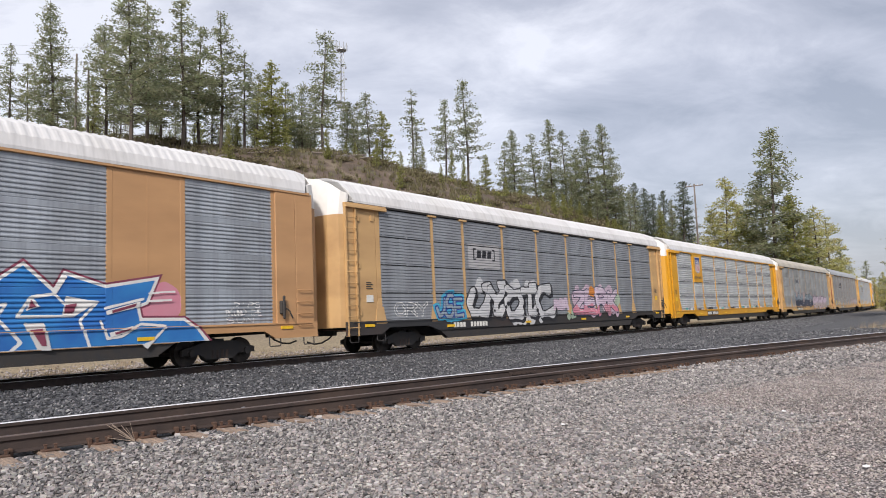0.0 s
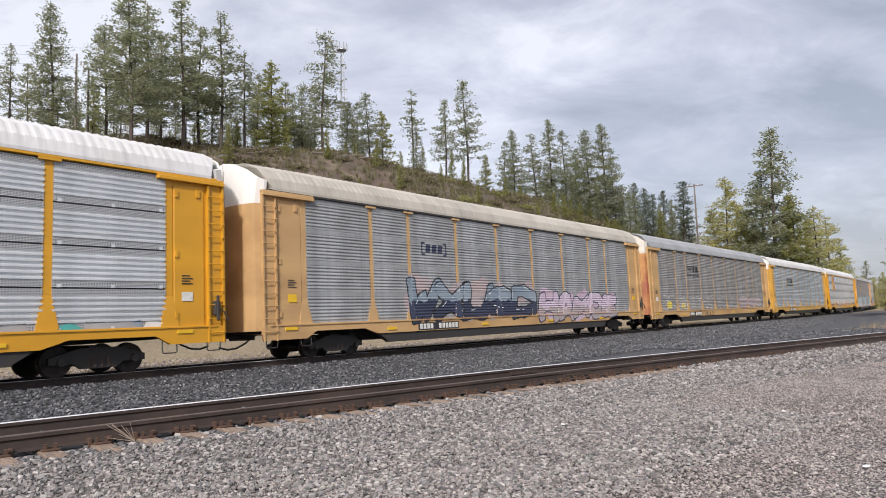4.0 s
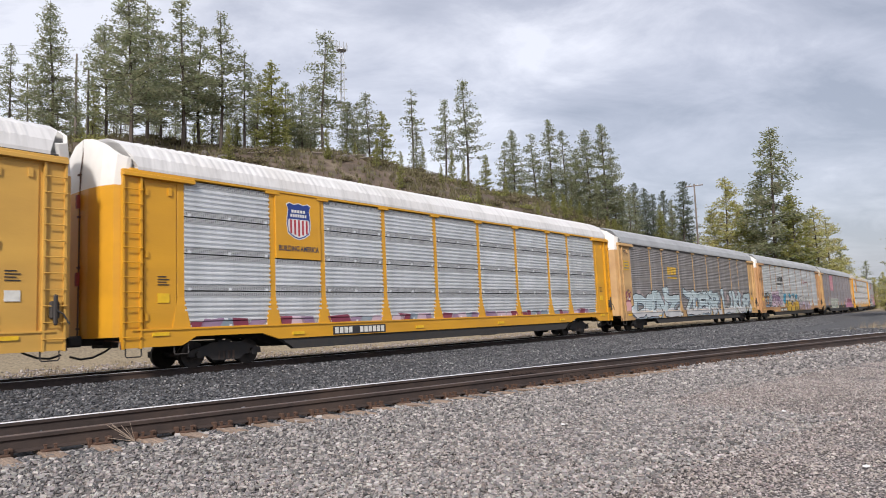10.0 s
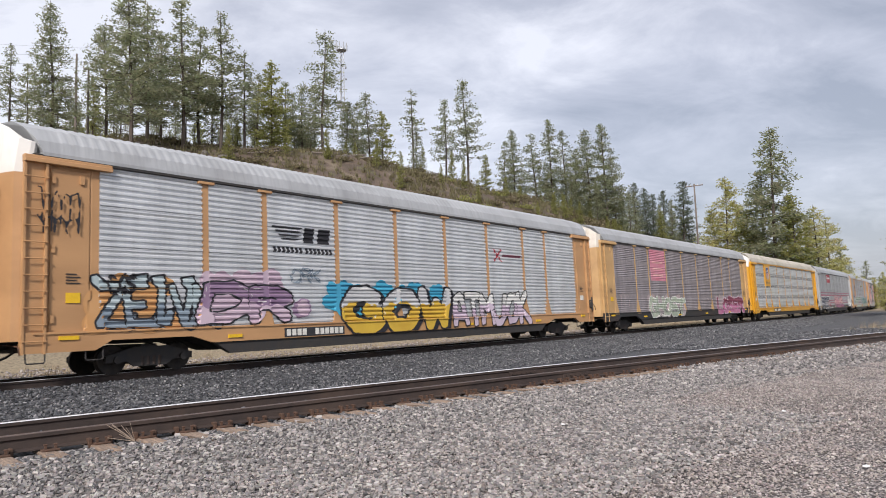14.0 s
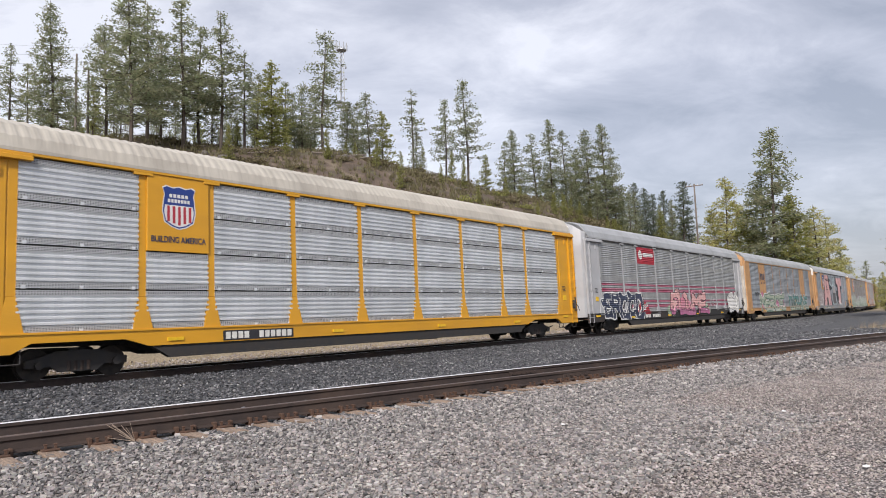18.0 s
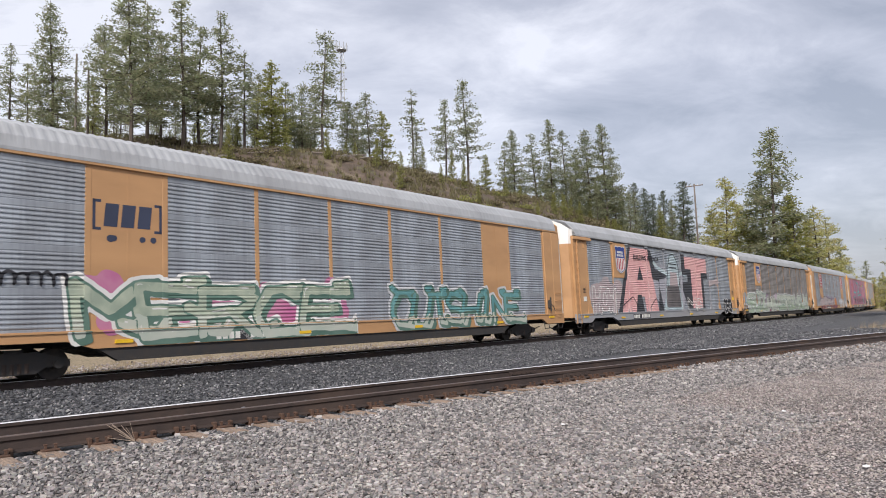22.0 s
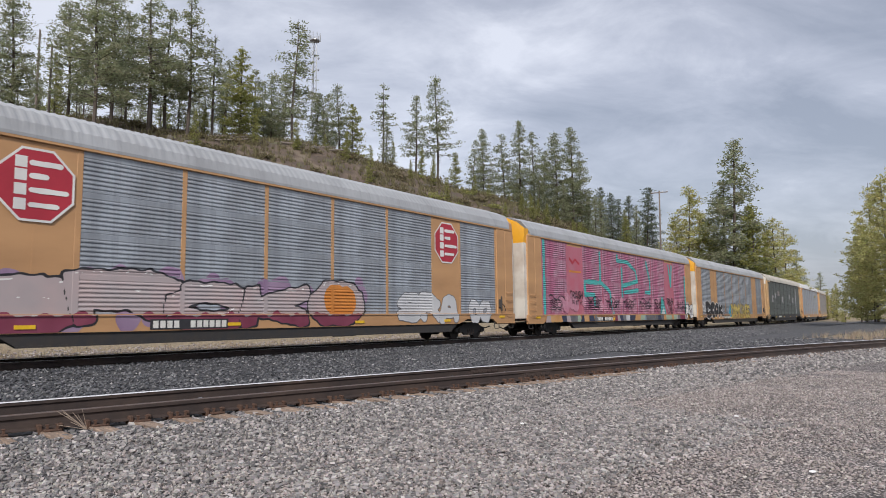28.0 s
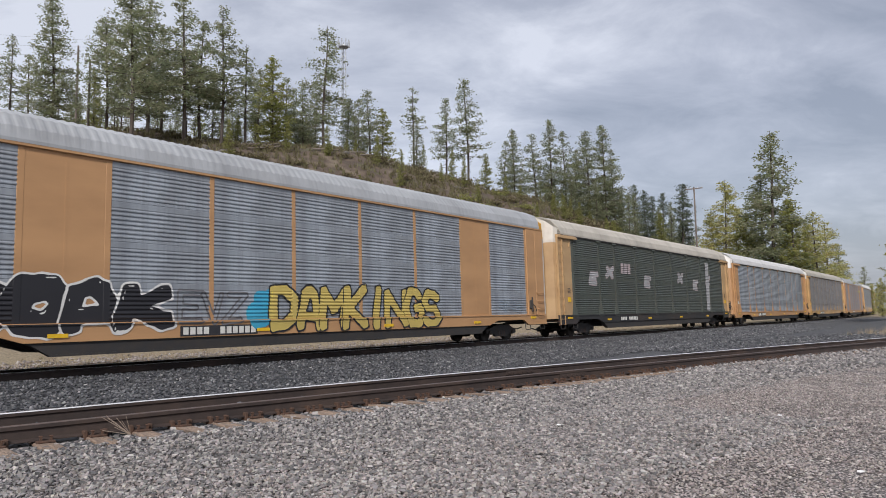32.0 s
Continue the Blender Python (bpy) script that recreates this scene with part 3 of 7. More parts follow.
for q in range(9):
    a = rng.uniform(-1.2, 1.2)
    L = rng.uniform(0.15, 0.32)
    part("twig", rod(bmesh.new(), (0, 0, 0), (math.cos(a + 2.2) * L, math.sin(a) * 0.2, 0.05 + rng.random() * 0.2), 0.0035, 4), M["branchwood"], tw)
tagged(tw, "dry weed twigs leaning on the rail", "weed")
# ---- the train: paint and metal ----
def paint(name, col, rust=0.35, dull=0.55):
    return mat(name, col, dull, 0.0, tuple(c * 0.82 for c in col), 1.3, 0.6, 0.12, 25, (0.35, 1, 1), stain=(0.20, 0.10, 0.045), stain_amount=rust, stain_scale=0.9)


def sheet(name, col, col2, metal=0.35, rough=0.48, dirt=(0.12, 0.105, 0.09), dirt_amount=0.35):
    return mat(name, col, rough, metal, col2, 1.1, 0.6, 0, 60, (1, 1, 1), stain=dirt, stain_amount=dirt_amount, stain_scale=0.55, vary=0.24, streak=0.12 + 0.9 * dirt_amount)


P = {
    "bright": paint("bright_yellow_paint", (0.66, 0.33, 0.02), 0.16, 0.42),
    "faded": paint("faded_yellow_paint", (0.555, 0.352, 0.16), 0.38),
    "orange": paint("faded_orange_paint", (0.50, 0.285, 0.135), 0.3),
    "golden": paint("golden_yellow_paint", (0.62, 0.36, 0.075), 0.25, 0.45),
    "tan": paint("tan_paint", (0.50, 0.33, 0.17), 0.35),
    "mural_grey": paint("grey_sprayed_paint", (0.30, 0.31, 0.33), 0.15),
    "silver": paint("silver_grey_paint", (0.43, 0.44, 0.46), 0.12, 0.45),
    "black": paint("black_paint", (0.03, 0.03, 0.032), 0.12),
    "white": paint("white_paint", (0.74, 0.73, 0.70), 0.10),
    "dirty_white": paint("dirty_white_paint", (0.62, 0.59, 0.53), 0.45),
    "pink": paint("pink_sprayed_paint", (0.44, 0.13, 0.20), 0.1, 0.6),
    "green": paint("dark_green_paint", (0.085, 0.10, 0.085), 0.2),
    "maroon": mat("maroon_overspray", (0.60, 0.33, 0.10), 0.6, 0, (0.22, 0.035, 0.04), 0.55, 1.0, stain=(0.30, 0.06, 0.06), stain_scale=0.5, stain_amount=0.8),
}
S = {
    "galv": sheet("bright_galvanised_sheet", (0.80, 0.82, 0.84), (0.66, 0.69, 0.71), 0.45, 0.36, dirt_amount=0.06),
    "pale": sheet("pale_galvanised_sheet", (0.74, 0.76, 0.78), (0.60, 0.62, 0.64), 0.4, 0.36, dirt_amount=0.07),
    "mid": sheet("mid_grey_galvanised_sheet", (0.45, 0.462, 0.468), (0.33, 0.34, 0.35), 0.35, 0.42, dirt_amount=0.35),
    "blue": sheet("blue_grey_galvanised_sheet", (0.55, 0.605, 0.66), (0.43, 0.48, 0.535), 0.35, dirt_amount=0.10),
    "grey": sheet("grey_weathered_sheet", (0.38, 0.415, 0.46), (0.28, 0.31, 0.35), 0.25, dirt_amount=0.4),
    "dark": sheet("dark_grey_sheet", (0.28, 0.30, 0.325), (0.21, 0.225, 0.25), 0.2, dirt_amount=0.2),
    "warm": sheet("warm_grey_sheet", (0.345, 0.34, 0.335), (0.25, 0.245, 0.24), 0.15, dirt_amount=0.4),
    "brown": sheet("brown_grey_sheet", (0.29, 0.275, 0.27), (0.21, 0.195, 0.19), 0.15, dirt_amount=0.4),
    "mauve": sheet("mauve_grey_sheet", (0.33, 0.30, 0.315), (0.25, 0.225, 0.235), 0.15, dirt_amount=0.3),
    "green": sheet("dark_green_sheet", (0.085, 0.10, 0.085), (0.06, 0.07, 0.06), 0.1, dirt_amount=0.3),
    "pink": sheet("pink_sprayed_sheet", (0.42, 0.13, 0.225), (0.43, 0.23, 0.31), 0.0, 0.6, dirt=(0.47, 0.38, 0.43), dirt_amount=0.8),
    "roof": sheet("white_roof_sheet", (0.68, 0.68, 0.68), (0.58, 0.58, 0.58), 0.0, 0.5, dirt=(0.5, 0.47, 0.42), dirt_amount=0.3),
    "roof_grey": sheet("grey_roof_sheet", (0.42, 0.435, 0.45), (0.34, 0.355, 0.37), 0.15, 0.5, dirt_amount=0.2),
    "roof_cream": sheet("cream_roof_sheet", (0.50, 0.47, 0.41), (0.41, 0.38, 0.33), 0.0, 0.6, dirt_amount=0.25),
}
# near-black colour that stands in for the shade inside the cars
M["shadow_gap"] = mat("inside_shade_black", (0.02, 0.02, 0.02), 0.9)
M["reflector"] = mat("yellow_reflector", (0.80, 0.50, 0.02), 0.35)
M["stencil"] = mat("stencil_paint", (0.70, 0.70, 0.66), 0.6, 0, (0.45, 0.44, 0.4), 5, 0.6)
M["ink"] = mat("black_lettering", (0.03, 0.03, 0.035), 0.6)
M["hose"] = mat("hose_rubber", (0.03, 0.028, 0.027), 0.7)


def spray(name, a, b=None, scale=1.2):
    return mat("spray_" + name, a, 0.55, 0.0, b or tuple(c * 0.8 for c in a), scale, 0.8, stain=tuple(c * 0.6 for c in a), stain_amount=0.2)


G = {n: spray(n, *v) for n, v in {
    "charcoal": ((0.05, 0.053, 0.062),), "soot": ((0.10, 0.092, 0.092), (0.15, 0.14, 0.14)), "lilac_grey": ((0.36, 0.36, 0.40), (0.27, 0.28, 0.31), 0.7), "ochre": ((0.55, 0.43, 0.12), (0.48, 0.37, 0.11)), "emblem_blue": ((0.02, 0.05, 0.24),), "blue": ((0.02, 0.13, 0.42), (0.03, 0.22, 0.52)), "white": ((0.72, 0.72, 0.70), (0.58, 0.58, 0.57)), "black": ((0.02, 0.02, 0.025),),
    "red": ((0.42, 0.03, 0.05),), "stripe": ((0.30, 0.055, 0.10), (0.42, 0.20, 0.25), 0.8), "ink_grey": ((0.10, 0.10, 0.11), (0.2, 0.2, 0.21)), "pale": ((0.55, 0.56, 0.57), (0.45, 0.46, 0.48)), "ice": ((0.44, 0.52, 0.545), (0.33, 0.42, 0.45)), "sage": ((0.42, 0.47, 0.37), (0.24, 0.30, 0.24), 2.0), "forest": ((0.07, 0.14, 0.11), (0.13, 0.22, 0.18)), "mint": ((0.40, 0.46, 0.40), (0.48, 0.50, 0.44)), "orange_dull": ((0.52, 0.27, 0.10), (0.55, 0.33, 0.16)), "gold_clean": ((0.62, 0.42, 0.05), (0.55, 0.34, 0.04)), "pink_pale": ((0.52, 0.27, 0.34), (0.46, 0.18, 0.26)), "teal_dull": ((0.09, 0.24, 0.25), (0.14, 0.32, 0.32)), "lilac_pale": ((0.56, 0.47, 0.56), (0.50, 0.40, 0.50)), "pink": ((0.62, 0.33, 0.33), (0.68, 0.42, 0.40)), "lilac": ((0.48, 0.37, 0.46), (0.56, 0.45, 0.52)),
    "teal": ((0.06, 0.42, 0.40), (0.10, 0.32, 0.33)), "pale_green": ((0.36, 0.44, 0.33), (0.28, 0.37, 0.29)),
    "yellow": ((0.66, 0.55, 0.08), (0.60, 0.42, 0.03)), "grey": ((0.40, 0.40, 0.41), (0.30, 0.30, 0.31)), "navy": ((0.04, 0.05, 0.09),),
    "purple": ((0.22, 0.14, 0.24), (0.33, 0.24, 0.34)), "maroon": ((0.17, 0.03, 0.06), (0.24, 0.06, 0.1)), "green": ((0.10, 0.20, 0.16), (0.22, 0.32, 0.27)),
    "magenta": ((0.42, 0.12, 0.26), (0.5, 0.24, 0.33)), "sky": ((0.05, 0.35, 0.52), (0.05, 0.28, 0.45)), "slate": ((0.20, 0.26, 0.32), (0.28, 0.33, 0.38)),
    "rose_deep": ((0.45, 0.12, 0.17), (0.42, 0.17, 0.22)), "rose": ((0.58, 0.20, 0.27), (0.52, 0.27, 0.32)), "orange": ((0.60, 0.22, 0.04),), "gold": ((0.62, 0.38, 0.03),), "haze": ((0.42, 0.34, 0.34), (0.36, 0.33, 0.34)),
}.items()}

# ---- measures of a car ----
CAR_L, POSTS = 28.5, (-12.0, -9.05, -7.1, -4.26, -1.42, 1.42, 4.26, 7.1, 9.05, 12.0)
Z_SILL, Z_PANEL, Z_TOP, Z_EAVE = 0.67, 1.08, 5.05, 5.19
Y_OUT = -1.50


SHEETS = {"perf": 4, "rib": 4, "bold": 4, "fine": 4}


def rib_profile(style):
    """Height, depth and kind (0 plain, 1 punched) of one sheet of the corrugated side, from bottom to top."""
    hh = (Z_TOP - Z_PANEL) / SHEETS[style]
    slit = 0.085 if style in ("perf", "fine") else 0.020
    rows = [(0.0, slit, 0), (0.012, slit, 0), (0.014, 0.012, 0)]
    lo, ribs, pitch, deep, hi = {"perf": (0.150, 5, 0.134, 0.048, 0.970), "rib": (0.070, 7, 0.110, 0.023, 0.985), "bold": (0.030, 6, 0.152, 0.046, 0.985), "fine": (0.050, 8, 0.108, 0.024, 0.968)}[style]
    if style == "perf":
        rows.append((0.026, 0.012, 1))
    rows.append((lo, 0.012, 0))
    for r in range(ribs):
        z = lo + r * pitch
        if style == "fine":
            rows += [(z + 0.12 * pitch, deep, 0), (z + 0.26 * pitch, 0.0, 0), (z + 0.92 * pitch, 0.006, 0)]
        elif style in ("perf", "bold"):
            rows += [(z + 0.08 * pitch, deep, 0), (z + 0.24 * pitch, 0.0, 0), (z + 0.54 * pitch, 0.0, 0), (z + 0.74 * pitch, deep, 0)]
        else:
            rows += [(z + 0.10 * pitch, deep, 0), (z + 0.36 * pitch, 0.002, 0), (z + 0.58 * pitch, 0.0, 0), (z + 0.90 * pitch, deep * 0.92, 0)]
    top = lo + ribs * pitch
    rows.append((top + 0.012, 0.012, 1 if style == "perf" else 0))
    rows += [(hi - 0.004, 0.012, 0), (hi, slit, 0), (hh, slit, 0)]
    return [(min(z, hh), d, p) for z, d, p in rows]


SHEET_ROWS = {k: rib_profile(k) for k in SHEETS}
PROFILE = {k: [(Z_PANEL + i * (Z_TOP - Z_PANEL) / n + z, d) for i in range(n) for z, d, _ in SHEET_ROWS[k]] for k, n in SHEETS.items()}
sheet_cache = {}


def sheet_mesh(style, width):
    """One corrugated sheet, its foot at z = 0, with returned edges at both ends."""
    key = (style, round(width, 3))
    if key not in sheet_cache:
        rows, w = SHEET_ROWS[style], width / 2
        n = len(rows)
        vs = []
        for z, dep, _ in rows:
            vs += [(-w, Y_OUT + dep, z), (w, Y_OUT + dep, z)]
        fs = [(2 * i, 2 * i + 1, 2 * i + 3, 2 * i + 2) for i in range(n - 1)]
        k = len(vs)
        hh = rows[-1][0]
        vs += [(-w, Y_OUT + 0.11, 0), (w, Y_OUT + 0.11, 0), (w, Y_OUT + 0.11, hh), (-w, Y_OUT + 0.11, hh)]
        fs += [(k + 1, k, k + 3, k + 2), (0, k, k + 1, 1), (2 * n - 2, 2 * n - 1, k + 2, k + 3)]
        fs += [tuple(range(0, 2 * n, 2)) + (k + 3, k), tuple(range(2 * n - 1, 0, -2)) + (k + 1, k + 2)]
        # hinge lugs at the ends and the middle of the seam
        for cx in (-w + 0.14, 0.0, w - 0.14) if style in ("perf", "fine") and width > 2.2 else ():
            j = len(vs)
            vs += [(cx + a * 0.045, Y_OUT + y, z) for y in (-0.008, 0.05) for a, z in ((-1, 0.0), (1, 0.0), (1, 0.075), (-1, 0.075))]
            fs += [(j, j + 1, j + 2, j + 3), (j + 1, j + 5, j + 6, j + 2), (j + 4, j, j + 3, j + 7), (j + 3, j + 2, j + 6, j + 7), (j, j + 4, j + 5, j + 1)]
        me = mesh_of("panel_sheet", vs, fs)
        if style == "perf":
            me.materials.append(S["galv"])
            me.materials.append(M["perforated"])
            for i in range(n - 1):
                if rows[i][2]:
                    me.polygons[i].material_index = 1
        sheet_cache[key] = me
    return sheet_cache[key]


# shared meshes
bm = boxes((-0.10, 0.10, -1.472, -1.42, 1.9, 4.99), (-0.25, 0.25, -1.552, -1.45, 4.985, 5.065), bevel=0.008)
foot = [bm.verts.new(q) for q in ((-0.26, -1.53, 1.06), (0.26, -1.53, 1.06), (0.10, -1.472, 1.9), (-0.10, -1.472, 1.9), (-0.26, -1.42, 1.06), (0.26, -1.42, 1.06), (0.10, -1.42, 1.9), (-0.10, -1.42, 1.9))]
for q in ((0, 1, 2, 3), (1, 5, 6, 2), (4, 0, 3, 7), (3, 2, 6, 7), (0, 4, 5, 1)):
    bm.faces.new([foot[k] for k in q])
box(bm, -0.27, 0.27, -1.55, -1.42, 1.0, 1.065, 0.006)
POST_ME = made("post", bm)
SLIM_ME = made("post", boxes((-0.075, 0.075, -1.495, -1.42, 1.05, 5.06), bevel=0.008))
SMOOTH_ME = {}
SEAM_ME = made("seam_strip", boxes((-0.03, 0.03, -1.493, -1.48, 1.07, 5.04)))
ROOF_SEC = [(-1.56, 5.12), (-1.56, 5.20), (-1.47, 5.48), (-1.18, 5.82), (-0.62, 6.06), (0, 6.14), (0.62, 6.06), (1.18, 5.82), (1.47, 5.48), (1.56, 5.20), (1.56, 5.12)]


def roof_mesh(rib):
    vs, fs = [], []
    xs = []
    n = int(27.1 / rib)
    for i in range(n):
        a = -13.55 + i * 27.1 / n
        w = 27.1 / n
        xs += [(a + 0.12 * w, 0.0), (a + 0.34 * w, 0.017), (a + 0.66 * w, 0.017), (a + 0.88 * w, 0.0)]
    xs = [(-13.55, 0.0)] + [q for q in xs if abs(q[0]) < 12.9] + [(13.55, 0.0)]
    k = len(ROOF_SEC)
    for x, o in xs:
        for y, z in ROOF_SEC:
            edge = abs(y) > 1.5
            cut = 0.34 * max(0.0, min(1.0, (5.9 - z) / 0.6)) if abs(x) > 13.5 else 0.0
            vs.append((x - math.copysign(cut, x), y, z + (0 if edge else o)))
    for i in range(len(xs) - 1):
        for j in range(k - 1):
            fs.append((i * k + j, i * k + k + j, i * k + k + j + 1, i * k + j + 1))
    fs += [tuple(range(k))[::-1], tuple(range(len(vs) - k, len(vs)))]
    return mesh_of("roof", vs, fs)


ROOF_ME = roof_mesh(0.24)


def door_leaf(side, z0, z1, flat, out=0.0):
    """One bowed leaf of the end door, with vertical ribs; the front end, x below zero."""
    pts = [(-13.52, 1.46), (-13.74, 1.38), (-13.90, 1.0), (-13.96, 0.5), (-13.97, 0.02)] if not flat else [(-13.45, 1.46), (-13.74, 1.44), (-13.74, 0.98), (-13.70, 0.96), (-13.70, 0.72), (-13.75, 0.70), (-13.75, 0.36), (-13.70, 0.34), (-13.70, 0.02)]
    bm = bmesh.new()
    ring = [(x - out, y * side) for x, y in pts] + [(x + 0.09, y * side) for x, y in pts[::-1]]
    lo = [bm.verts.new((x, y, z0)) for x, y in ring]
    roof_z = lambda y: 6.10 - 0.46 * max(0, abs(y) - 0.3) - 0.35 * max(0, abs(y) - 1.05)
    hi = [bm.verts.new((x + (0.10 if z1 > 5 else 0), y, min(z1, roof_z(y)))) for x, y in ring]
    bm.faces.new(lo)
    bm.faces.new(hi)
    for i in range(len(ring)):
        j = (i + 1) % len(ring)
        bm.faces.new((lo[i], lo[j], hi[j], hi[i]))
    return made("end_door", bm)


DOOR_ME = {(sd, fl, top): door_leaf(sd, 4.7 if top else 0.92, 6.2 if top else 4.7, fl) for sd in (-1, 1) for fl in (False, True) for top in (False, True)}


def ladder_mesh():
    bm = boxes((-0.23, 0.23, -1.50, -1.46, 0.8, 4.95), (-0.25, -0.2, -1.57, -1.46, 0.62, 4.95), (0.2, 0.25, -1.57, -1.46, 0.62, 4.95))
    for i in range(11):
        rod(bm, (-0.25, -1.60, 0.9 + i * 0.37), (0.25, -1.60, 0.9 + i * 0.37), 0.014, 6)
        for x in (-0.24, 0.24):
            rod(bm, (x, -1.54, 0.9 + i * 0.37), (x, -1.61, 0.9 + i * 0.37), 0.012, 5)
    return made("ladder", bm)


LADDER_ME = ladder_mesh()
GRAB_ME = made("grab_iron", tube([(-0.25, -1.51, 0), (-0.25, -1.60, 0), (-0.23, -1.61, 0), (0.23, -1.61, 0), (0.25, -1.60, 0), (0.25, -1.51, 0)], 0.015, 6))
bm = boxes((-0.60, 0.55, -1.455, -1.40, 1.0, 4.95), (-0.44, 0.44, -1.487, -1.45, 1.08, 4.86), bevel=0.012)
box(bm, 0.2, 0.3, -1.53, -1.48, 4.55, 4.75)
for z in (1.3, 2.9, 4.5):
    box(bm, -0.42, -0.34, -1.525, -1.48, z, z + 0.18)
SIDE_DOOR_ME = made("side_door", bm)
HEADER_ME = made("header_bar", boxes((-0.98, 0.98, -1.62, -1.45, 4.93, 5.03), (-0.98, 0.98, -1.58, -1.45, 5.03, 5.10), bevel=0.01))
bm = prism(bmesh.new(), [(-13.6, 0.64), (-12.0, 0.64), (-11.6, 0.86), (-9.5, 0.86), (-8.9, Z_SILL), (8.9, Z_SILL), (9.5, 0.86), (11.6, 0.86), (12.0, 0.64), (13.6, 0.64), (13.6, 1.1), (-13.6, 1.1)], -1.545, -1.44)
box(bm, -13.35, 13.35, -1.575, -1.5, 1.05, 1.085)
SILL_ME = made("side_sill", bm)
bm = prism(bmesh.new(), [(-9.0, 0.72), (-8.2, 0.44), (8.2, 0.44), (9.0, 0.72), (13.3, 0.80), (13.3, 1.0), (-13.3, 1.0), (-13.3, 0.80)], -0.42, 0.42)
for i in range(9):
    box(bm, -8 + 2 * i - 0.09, -8 + 2 * i + 0.09, -1.42, 1.42, 0.70, 0.98)
prism(bm, [(-8.9, 0.72), (-8.3, 0.35), (8.3, 0.35), (8.9, 0.72), (8.9, 0.9), (-8.9, 0.9)], -1.50, -1.30)
box(bm, -8.35, 8.35, -1.53, -1.45, 0.35, 0.40)
prism(bm, [(-8.8, 0.70), (-8.1, 0.50), (8.1, 0.50), (8.8, 0.70), (8.8, 0.9), (-8.8, 0.9)], 1.26, 1.40)
box(bm, -1.1, 0.2, -1.15, -0.7, 0.35, 0.62, 0.03)
rod(bm, (2.0, -0.95, 0.48), (3.1, -0.95, 0.48), 0.17, 10)
UNDER_ME = made("underframe", bm)
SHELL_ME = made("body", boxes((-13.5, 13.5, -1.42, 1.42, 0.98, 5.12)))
CHORD_ME = made("top_chord", boxes((-13.4, 13.4, -1.555, -1.42, 5.05, 5.15), bevel=0.012))
bm = boxes((-0.75, 0.02, -0.13, 0.13, 0.74, 0.98, ), bevel=0.03)
box(bm, -0.95, -0.62, -0.22, 0.16, 0.72, 1.0, 0.05)
box(bm, -0.08, 0.12, -0.55, 0.55, 0.66, 1.08, 0.02)
rod(bm, (-0.12, -1.3, 0.95), (-0.12, -0.3, 0.95), 0.02, 6)
COUPLER_ME = made("coupler", bm)


M["rusty"] = mat("rusty_bar", (0.14, 0.075, 0.05), 0.8, 0.2, (0.08, 0.05, 0.04), 8, 0.7)
bm = rod(bmesh.new(), (-14.0, -0.06, 0.95), (-13.96, -0.06, 5.2), 0.022, 6)
rod(bm, (-13.96, -0.06, 5.2), (-13.86, -0.06, 5.95), 0.018, 6)
for z in (1.15, 2.7, 4.0, 5.1):
    box(bm, -14.02, -13.95, -0.11, -0.01, z, z + 0.05)
LOCK_ME = made("locking_rod", bm)
LOCK_HANDLE_ME = made("rod_handle", boxes((-14.06, -13.98, -0.12, 0.0, 0.0, 0.35), bevel=0.012))
M["lock_red"] = mat("dull_red_handle", (0.28, 0.04, 0.025), 0.6)
STEP_ME = made("step_iron", tube([(-0.2, -1.48, 0.9), (-0.2, -1.5, 0.45), (-0.17, -1.5, 0.42), (0.17, -1.5, 0.42), (0.2, -1.5, 0.45), (0.2, -1.48, 0.9)], 0.018, 6))
LEVER_ME = made("uncoupling_lever", tube([(0, -1.55, 0.62), (0, -1.5, 0.8), (0, -1.0, 0.84), (0, -0.3, 0.86), (-0.15, -0.1, 0.95)], 0.016, 6))
BRAKE_ME = made("hand_brake", boxes((-0.10, 0.10, -1.62, -1.5, 1.35, 1.75), (-0.05, 0.05, -1.66, -1.6, 1.2, 1.9), bevel=0.03))
BLEVER_ME = made("brake_lever", tube([(0, -1.66, 1.55), (0.15, -1.68, 1.45), (0.28, -1.68, 1.22)], 0.02, 6))


HOSE_ME = made("air_hose", tube([(0.4, -0.35, 0.82), (0.1, -0.45, 0.78), (-0.2, -0.5, 0.58), (-0.5, -0.48, 0.45), (-0.75, -0.4, 0.42), (-0.98, -0.3, 0.5)], 0.028))
bm = prism(bmesh.new(), [(-1.15, 0.30), (-1.15, 0.46), (-0.78, 0.56), (-0.45, 0.66), (0.45, 0.66), (0.78, 0.56), (1.15, 0.46), (1.15, 0.30), (0.6, 0.30), (0.42, 0.17), (-0.42, 0.17), (-0.6, 0.30)], -1.10, -0.98)
prism(bm, [(-1.15, 0.30), (-1.15, 0.46), (-0.78, 0.56), (-0.45, 0.66), (0.45, 0.66), (0.78, 0.56), (1.15, 0.46), (1.15, 0.30), (0.6, 0.30), (0.42, 0.17), (-0.42, 0.17), (-0.6, 0.30)], 0.98, 1.10)
box(bm, -0.2, 0.2, -1.0, 1.0, 0.45, 0.72)
for sx in (-0.875, 0.875):
    for sy in (-1, 1):
        rod(bm, (sx, sy * 0.95, 0.36), (sx, sy * 1.17, 0.36), 0.10, 10)
FRAME_ME = made("side_frame", bm)
bm = bmesh.new()
for k in (-0.22, -0.07, 0.08, 0.23):
    rod(bm, (k, -1.06, 0.2), (k, -1.06, 0.42), 0.06, 8)
SPRING_ME = made("springs", bm)
bm = bmesh.new()
